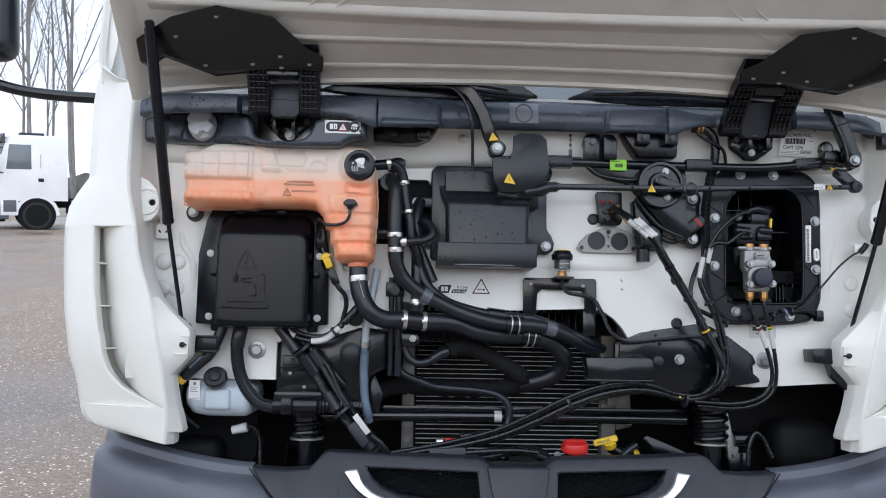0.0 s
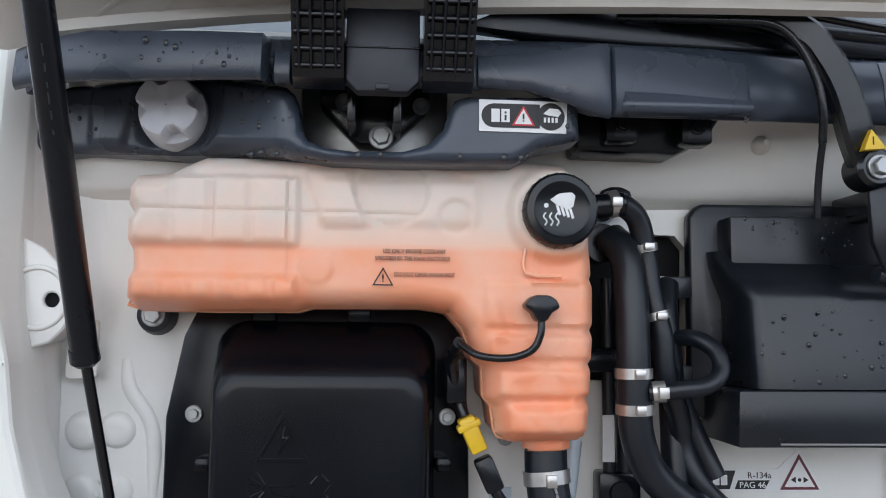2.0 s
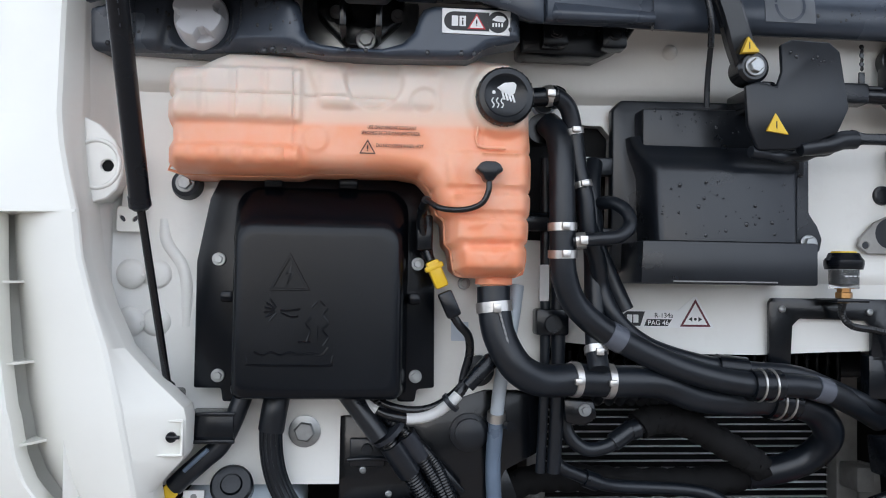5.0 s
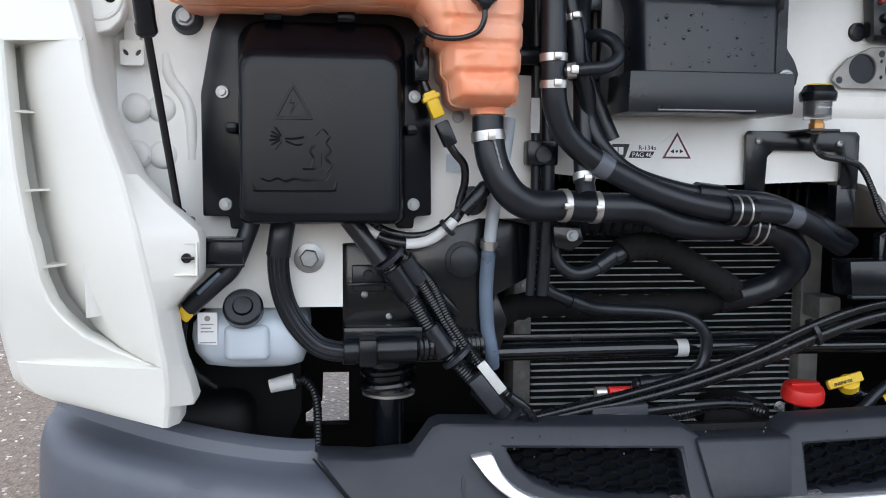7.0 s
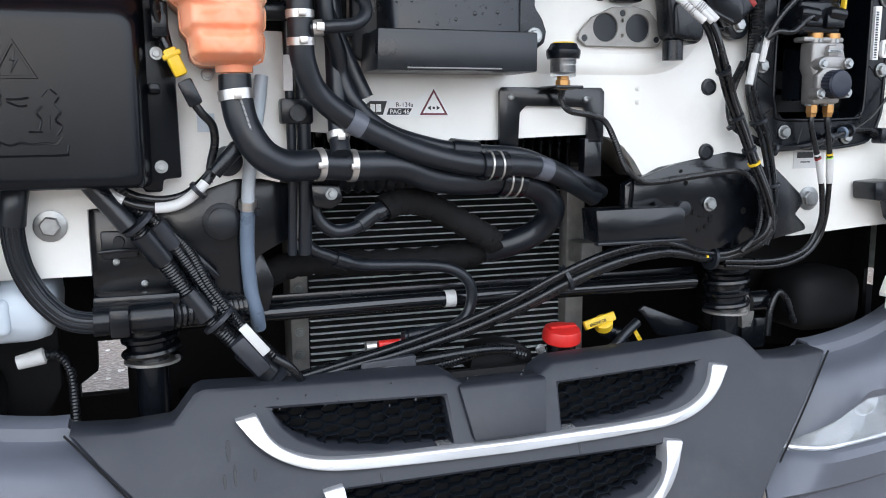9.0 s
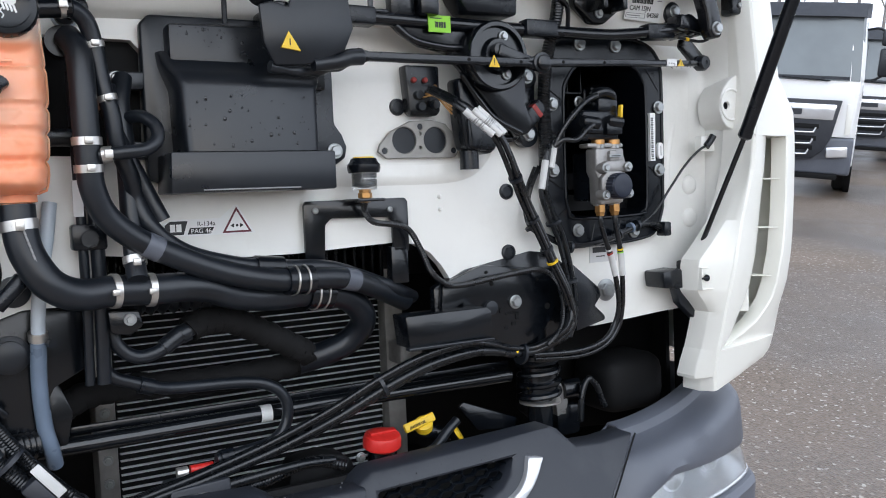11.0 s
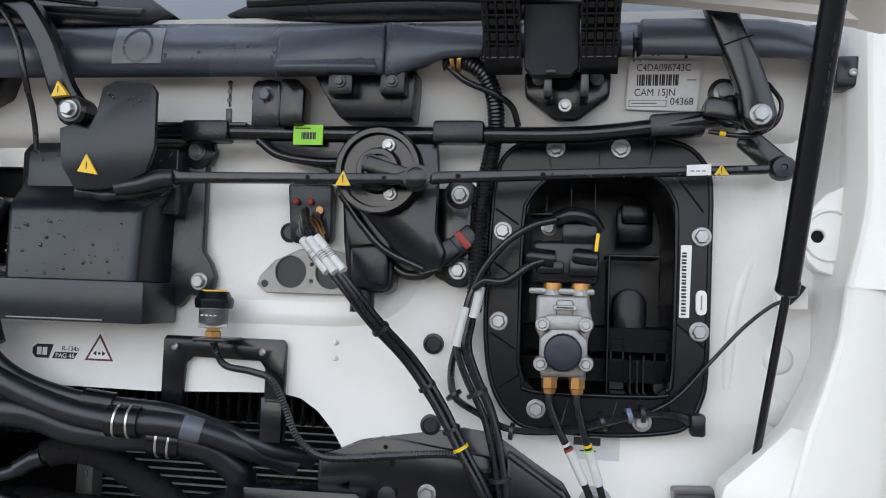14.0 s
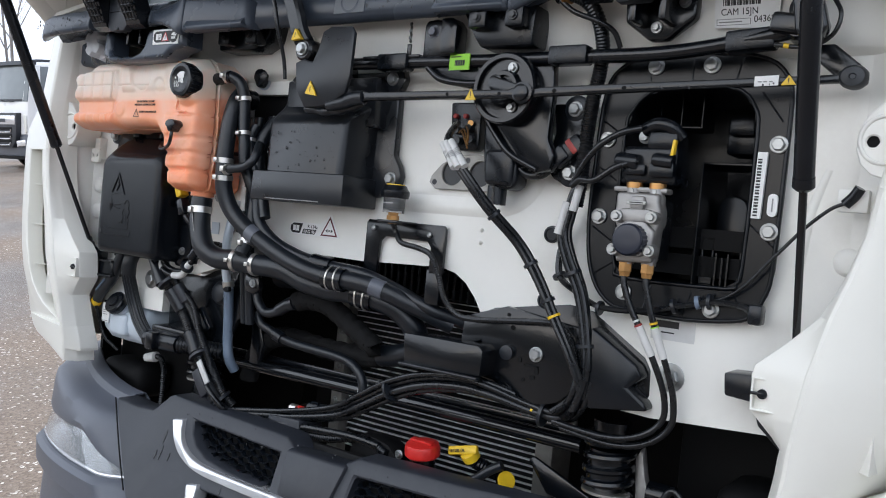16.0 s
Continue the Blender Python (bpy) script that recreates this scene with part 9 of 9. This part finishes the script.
add_drops(drop, -0.87, -0.62, 1.745, 1.785, lambda x, z: carrier_front(x) - carrier_relief(x, z) + 0.0002, 60)
add_drops(drop, -0.375, -0.363, 1.74, 1.77, lambda x, z: -0.1738, 8)
add_drops(drop, -0.84, -0.66, 1.785, 1.808, lambda x, z: -0.1888, 40)
add_drops(drop, 0.02, 0.78, 1.79, 1.818, lambda x, z: -0.097, 110)
add_drops(drop, -0.17, 0.01, 1.515, 1.59, lambda x, z: -0.0998, 40)
add_drops(drop, -0.17, 0.04, 1.655, 1.685, lambda x, z: -0.0538, 60)
add_drops(drop, -0.02, 0.04, 1.65, 1.75, lambda x, z: -0.133, 50)
for x in (-0.86, -0.78, -0.66, -0.648, -0.634, -0.56, -0.54, -0.47, -0.43, -0.415):
    add_drops(drop, x - 0.001, x + 0.001, 1.716 + 0.10 * max(0, -0.60 - x), 1.718 + 0.10 * max(0, -0.60 - x), lambda u, w: carrier_front(u) - 0.004, 1, 0.003, 0.0042)
add_drops(drop, 0.10, 0.36, 1.64, 1.648, lambda x, z: -0.1062, 40, 0.0006, 0.0016)
add_drops(drop, 0.42, 0.74, 1.649, 1.655, lambda x, z: -0.1062, 40, 0.0006, 0.0016)
add_drops(drop, -0.40, 0.40, 0.985, 1.015, lambda x, z: -0.0575 - 0.36 * max(0.0, 1.02 - z) ** 0.9, 60, 0.0006, 0.002)
WATER = material("water_drop", (0.03, 0.032, 0.036), 0.04, var=0.02, scale=5, bump=0.0)
solo("rain_drops", drop, WATER, "small clear rain drops on the black plastics", "water drops", kind="stuff", smooth=80)


# ---- the yard behind ----
FRAME[0] = Matrix.Identity(4)


def wheel(parent, x, y, side, r=0.5):
    w = part("wheel", lathe([(-0.14, 0.30), (-0.15, r * 0.9), (-0.11, r), (0.11, r), (0.15, r * 0.9), (0.14, 0.30)], (x, y, r), (1, 0, 0), 32), TYRE, parent)
    part("rim", lathe([(0.0, 0.29), (0.13, 0.29), (0.145, 0.27), (0.06, 0.22), (0.07, 0.10), (0.13, 0.09), (0.13, 0.01)], (x, y, r), (side, 0, 0), 28), RIM, w, "bright steel rim")
    # Near-black discs paint the shade of the rim's hand holes.
    for k in range(8):
        a = 2 * math.pi * k / 8
        part("hand_hole_shade", lathe([(0, 0.034), (0.012, 0.034)], (x + side * 0.078, y + 0.165 * math.cos(a), r + 0.165 * math.sin(a)), (side, 0, 0), 10), DARK, w)


def tractor(at, yaw, label, size=1.0, high=3.15, roof=False):
    """A parked tractor unit that faces -y in its own frame."""
    keep, axle = FRAME[0], (1.38 if roof else 1.16)
    FRAME[0] = pose(*at, 0, 0, yaw) @ Matrix.Scale(size, 4)
    t = thing("parked_truck", (0, 1.0, 0), label, "truck", "parked trucks")
    sec = []
    for z, w, f in ((1.0, 1.15, 0.0), (1.6, 1.17, -0.01), (1.94, 1.17, 0.02), (2.45, 1.14, 0.13), (2.92, 1.09, 0.26), (high - 0.06, 1.06, 0.42), (high, 1.0, 0.60)):
        c = 0.14
        sec.append([(-w, 2.36, z), (-w, f + c * 1.6, z), (-w + c * 0.4, f + c * 0.5, z), (-w + c * 1.5, f, z), (0, f - 0.05, z), (w - c * 1.5, f, z), (w - c * 0.4, f + c * 0.5, z), (w, f + c * 1.6, z), (w, 2.36, z)])
    b = loft(sec, True)
    vs = list(b.verts)
    b.faces.new(vs[-9:])
    b.faces.new(vs[:9][::-1])
    body = part("cab_body", b, TRUCKWHITE, t, smooth=30)
    ws = []
    for z, w, f in ((1.93, 1.10, 0.0), (2.4, 1.07, 0.10), (2.98, 1.03, 0.255)):
        ws.append([(-w - 0.04, f + 0.16, z), (-w, f + 0.06, z), (-w * 0.8, f - 0.005, z), (0, f - 0.052, z), (w * 0.8, f - 0.005, z), (w, f + 0.06, z), (w + 0.04, f + 0.16, z)])
    part("windscreen", thicken(loft(ws), 0.012), GLASSY, body)
    part("dashboard", thicken(loft([[(-0.95, -0.005, z), (0, -0.065, z), (0.95, -0.005, z)] for z in (1.95, 2.0)]), 0.006), BUMPER_D, body)
    part("sun_visor", thicken(loft([[(-1.12, 0.42, z), (-1.06, 0.24 + d, z), (-0.6, 0.14 + d, z), (0, 0.10 + d, z), (0.6, 0.14 + d, z), (1.06, 0.24 + d, z), (1.12, 0.42, z)] for z, d in ((2.97, -0.01), (3.08, 0.05), (high + 0.02, 0.16))]), 0.02), BUMPER_D, body, "dark grey sun visor")
    part("grille", prism([(-0.89, 1.61), (0.89, 1.61), (0.79, 1.0), (0.70, 0.78), (0.52, 0.62), (-0.52, 0.62), (-0.70, 0.78), (-0.79, 1.0)], -0.16, 0.0, 0.015), BUMPER_D, t, "dark grey grille")
    # Near-black strips paint the shade of the grille's slots.
    for z, w in ((1.16, 0.58), (0.96, 0.56), (0.80, 0.52)):
        part("grille_slot_shade", box(-w, w, -0.166, -0.15, z - 0.035, z + 0.045, 0.004), DARK, t)
    part("name_panel", prism([(-0.82, 1.54), (0.82, 1.54), (0.78, 1.28), (-0.78, 1.28)], -0.18, -0.15, 0.012), CHROME, body, "silver grille panel")
    part("name_bar", box(-0.29, 0.29, -0.188, -0.178, 1.35, 1.45), BUMPER_D, body)
    for z, w in ((1.06, 0.54), (0.87, 0.51), (0.69, 0.46)):
        part("silver_trim", tube([(-w, -0.175, z + 0.09), (-w * 0.95, -0.175, z + 0.03), (-w * 0.85, -0.178, z + 0.008), (0, -0.18, z), (w * 0.85, -0.178, z + 0.008), (w * 0.95, -0.175, z + 0.03), (w, -0.175, z + 0.09)], 0.016, 5, 8), CHROME, body)
    bump = part("bumper", bent(box(-1.14, 1.14, -0.12, 0.5, 0.36, 0.99, 0.05, 3), lambda x, y, z: (x, y + (0.25 * max(0, abs(x) - 0.7) if y < 0.2 else 0), z)), BUMPER, t, "grey plastic bumper")
    part("under_tray", box(-0.95, 0.95, -0.05, 0.4, 0.28, 0.37, 0.01), DARK, t)
    for x in (-0.62, 0.28):
        part("wiper", moved(box(-0.38, 0.38, -0.012, 0.012, -0.012, 0.012), pose(x, -0.075, 1.945, 0, 3, 0)), BLACK, body)
    for s in (-1, 1):
        part("headlamp", moved(box(-0.17, 0.17, -0.02, 0.02, -0.09, 0.09, 0.02, 3), pose(s * 0.90, -0.085, 0.75, 0, -s * 5, s * 14)), CHROME, bump)
        part("corner_vent", prism([(s * 0.97, 1.56), (s * 1.08, 1.52), (s * 1.06, 1.06), (s * 0.98, 1.04)][::s], -0.012, 0.03, 0.006), PANEL, body)
        part("door_window", bent(box(s * 1.175 - 0.02, s * 1.175 + 0.012, 0.42, 1.22, 2.08, 2.92, 0.02), lambda x, y, z: (x - s * 0.085 * max(0, z - 1.95), y + 0.12 * (z - 1.95) * (y < 0.8), z)), GLASSY, body)
        part("door_seam", box(s * 1.155 - 0.004, s * 1.155 + 0.004, 1.5, 1.512, 1.0, 2.6), BUMPER_D, body)
        part("door_handle", box(s * 1.165 - 0.006, s * 1.165 + 0.012, 1.42, 1.60, 1.66, 1.78, 0.01), BLACK, body)
        part("cab_skirt", box(s * 1.15 - 0.03, s * 1.15 + 0.012, 0.25, 0.80, 0.50, 1.02, 0.03), TRUCKWHITE, body)
        part("step_well", box(s * 1.14 - 0.02, s * 1.14 + 0.03, 0.34, 0.74, 0.62, 1.02, 0.01), BUMPER, t)
        m = part("mirror", box(s * 1.43 - 0.09, s * 1.43 + 0.09, 0.10, 0.22, 2.02, 2.48, 0.04, 3), SATIN, t)
        part("upper_mirror", box(s * 1.43 - 0.09, s * 1.43 + 0.09, 0.10, 0.22, 2.52, 2.76, 0.04, 3), SATIN, m)
        part("mirror_arm", tube([(s * 1.12, 0.35, 2.78), (s * 1.28, 0.22, 2.80), (s * 1.42, 0.18, 2.74)], 0.022, 4, 8), SATIN, m)
        part("mirror_arm", tube([(s * 1.15, 0.35, 1.95), (s * 1.30, 0.22, 1.97), (s * 1.42, 0.18, 2.04)], 0.022, 4, 8), SATIN, m)
        wheel(t, s * 1.02, axle, s)
        wheel(t, s * 0.95, 5.0, s)
        part("arch", thicken(loft([[(s * 1.16, axle + r * math.cos(a), 0.5 + r * math.sin(a)) for a in (math.pi * k / 10 for k in range(11))] for r in (0.60, 0.72)]), 0.05), TRUCKWHITE, t)
        part("arch_liner", lathe([(-0.10, 0.60), (0.0, 0.60), (0.0, 0.40)], (s * 1.165, axle, 0.5), (s, 0, 0), 28), DARK, t)
        part("frame_rail", box(s * 0.42 - 0.04, s * 0.42 + 0.04, 0.5, 5.8, 0.75, 1.0), DARK, t)
        part("side_tank", box(s * 0.92 - 0.28, s * 0.92 + 0.25, 2.5, 3.9, 0.45, 1.05, 0.08, 3), (ALU if s > 0 else DARK), t)
    part("fender", box(-1.15, 1.15, 4.45, 5.55, 1.02, 1.08, 0.02), BLACK, t)
    if roof:
        part("roof_hatch", box(-0.5, 0.3, 0.9, 1.7, high - 0.01, high + 0.12, 0.04, 3), BUMPER_D, t)
    FRAME[0] = keep
    return t


tractor((-12.75, 24.05, 0), -63, "white tractor unit parked side-on across the yard", 0.86, 3.25, True)
tractor((-22.6, 11.2, 0), 0, "white tractor unit parked further along the yard", 0.95, 3.05, True)
tractor((-13.2, 37.0, 0), -60, "white tractor unit parked in the second row", 1.0, 2.9)
tractor((10.30, 7.52, 0), -55, "white tractor unit facing the open lid", 0.87, 3.18)
tractor((7.0, 8.9, 0), -42, "white tractor unit beside the corner of the yard", 0.87, 3.2)
tractor((15.3, 15.9, 0), -44, "white tractor unit parked further back in the row", 0.87, 3.2)
tractor((16.6, 10.6, 0), -52, "white tractor unit parked beside another", 0.87, 3.2)
tractor((22.5, 12.0, 0), -58, "white tractor unit at the end of the row", 0.87, 3.2)


# bare winter trees
BARK = material("grey_brown_bark", (0.25, 0.235, 0.225), 0.85, var=0.35, scale=2.0, fine=30, bump=0.8)


def bare_tree(seed, high):
    """Trunk and limbs of a leafless tree, and its fine twigs."""
    r = random.Random(seed)
    trunk, twigs = bmesh.new(), bmesh.new()

    def stick(bm, a, b, r0, r1, seg):
        d = (b - a).normalized()
        u = d.orthogonal().normalized()
        w = d.cross(u)
        lo = [bm.verts.new(a + (u * math.cos(t) + w * math.sin(t)) * r0) for t in (2 * math.pi * k / seg for k in range(seg))]
        hi = [bm.verts.new(b + (u * math.cos(t) + w * math.sin(t)) * r1) for t in (2 * math.pi * k / seg for k in range(seg))]
        for k in range(seg):
            bm.faces.new((lo[k], lo[(k + 1) % seg], hi[(k + 1) % seg], hi[k]))

    def grow(p, d, length, rad, level):
        n = 5 if level < 2 else 3
        pts = [p]
        for k in range(n):
            d = (d + Vector((r.uniform(-1, 1), r.uniform(-1, 1), r.uniform(-0.15, 0.6))) * (0.06 + 0.05 * level)).normalized()
            q = p + d * length / n
            r0, r1 = rad * (1 - 0.62 * k / n), rad * (1 - 0.62 * (k + 1) / n)
            stick(trunk if level < 2 else twigs, p, q, r0, r1, 7 if level < 2 else 3)
            p = q
            pts.append((p, d, r1))
            if level < 4 and (k > 0 or level > 0):
                for _ in range(2 if level < 3 else 2):
                    side = (d * r.uniform(0.9, 1.5) + Vector((r.uniform(-0.8, 0.8), r.uniform(-0.8, 0.8), r.uniform(0.1, 0.7)))).normalized()
                    grow(p, side, length * r.uniform(0.34, 0.58), r1 * r.uniform(0.35, 0.55), level + 1)

    grow(Vector((0, 0, 0)), Vector((0, 0, 1)), high, high * 0.0075, 0)
    return raw(trunk, "trunk", BARK, 60), raw(twigs, "twig_crown", BARK, 60)


KINDS = [bare_tree(3, 13), bare_tree(8, 15), bare_tree(21, 12)]
rng2 = random.Random(11)
spots = [(-17 + 2.6 * k + rng2.uniform(-0.7, 0.7), 41 + rng2.uniform(-1.5, 2.5)) for k in range(5)] + [(-34 + 4.0 * k + rng2.uniform(-1, 1), 44 + rng2.uniform(-2, 4)) for k in range(4)]
spots += [(-42 + rng2.uniform(-2, 2), 8 + 5.0 * k + rng2.uniform(-1, 1)) for k in range(6)]
spots += [(24 + 3.6 * k + rng2.uniform(-1, 1), 30 - 1.2 * k + rng2.uniform(-2, 2)) for k in range(7)] + [(38 + rng2.uniform(-2, 2), 2 + 5 * k) for k in range(4)]
spots += [(-16.94, 36.4), (-19.8, 39.5), (-16.4, 39.9), (-19.9, 46.0), (-20.5, 43.6), (-17.4, 36.9), (32.6, 29.6), (36.4, 29.9), (31.6, 23.1), (36.2, 25.4), (-38.6, 20.0), (-43.4, 21.7)]
for i, (x, y) in enumerate(spots):
    tr = thing("bare_tree", (x, y, 0), "leafless grey-brown tree behind the parked trucks", "tree", "bare trees")
    tk, tw = KINDS[i % 3]
    m = pose(x, y, 0, 0, 0, 67 * i) @ Matrix.Scale(rng2.uniform(0.85, 1.2), 4)
    shared("trunk", tk, tr, m)
    tagged(shared("twig_crown", tw, tr, m), kind="stuff")

# low sheds and hedges closing the yard
HEDGE = material("brown_hedge", (0.105, 0.105, 0.095), 0.9, var=0.4, scale=1.2, fine=20, bump=0.9)
BRICK = material("weathered_brick", (0.26, 0.19, 0.15), 0.85, var=0.25, scale=1.0, fine=30, bump=0.6)
# The last hedge stands unseen behind the camera, added to darken reflections.
for x0, x1, y0, y1, h in ((-60, 45, 52, 54, 1.6), (-52, -50, -20, 52, 1.8), (44, 46, -25, 52, 1.8), (-40, 36, -15, -12, 3.6)):
    hd = bmesh.new()
    nx, ny = max(2, int((x1 - x0) / 0.8)), max(2, int((y1 - y0) / 0.8))
    bmesh.ops.create_grid(hd, x_segments=nx, y_segments=ny, size=0.5)
    r3 = random.Random(int(h * 10 + x0))
    for v in hd.verts:
        edge = abs(v.co.x) > 0.499 or abs(v.co.y) > 0.499
        v.co = Vector((x0 + (v.co.x + 0.5) * (x1 - x0), y0 + (v.co.y + 0.5) * (y1 - y0), 0.0 if edge else h * r3.uniform(0.7, 1.25)))
    solo("hedge", hd, HEDGE, "scrubby brown winter hedge strip, the unseen row behind the camera added to darken reflections", "hedge", kind="stuff")
shed = thing("brick_shed", (-13, 47, 0), "low weathered brick shed behind the trees", "shed")
part("shed_wall", box(-16.5, -11, 45.5, 49, 0, 2.6, 0.02), BRICK, shed)
part("shed_roof", box(-16.8, -10.7, 45.2, 49.3, 2.6, 2.8, 0.02), BUMPER_D, shed)
FRAME[0] = TIP
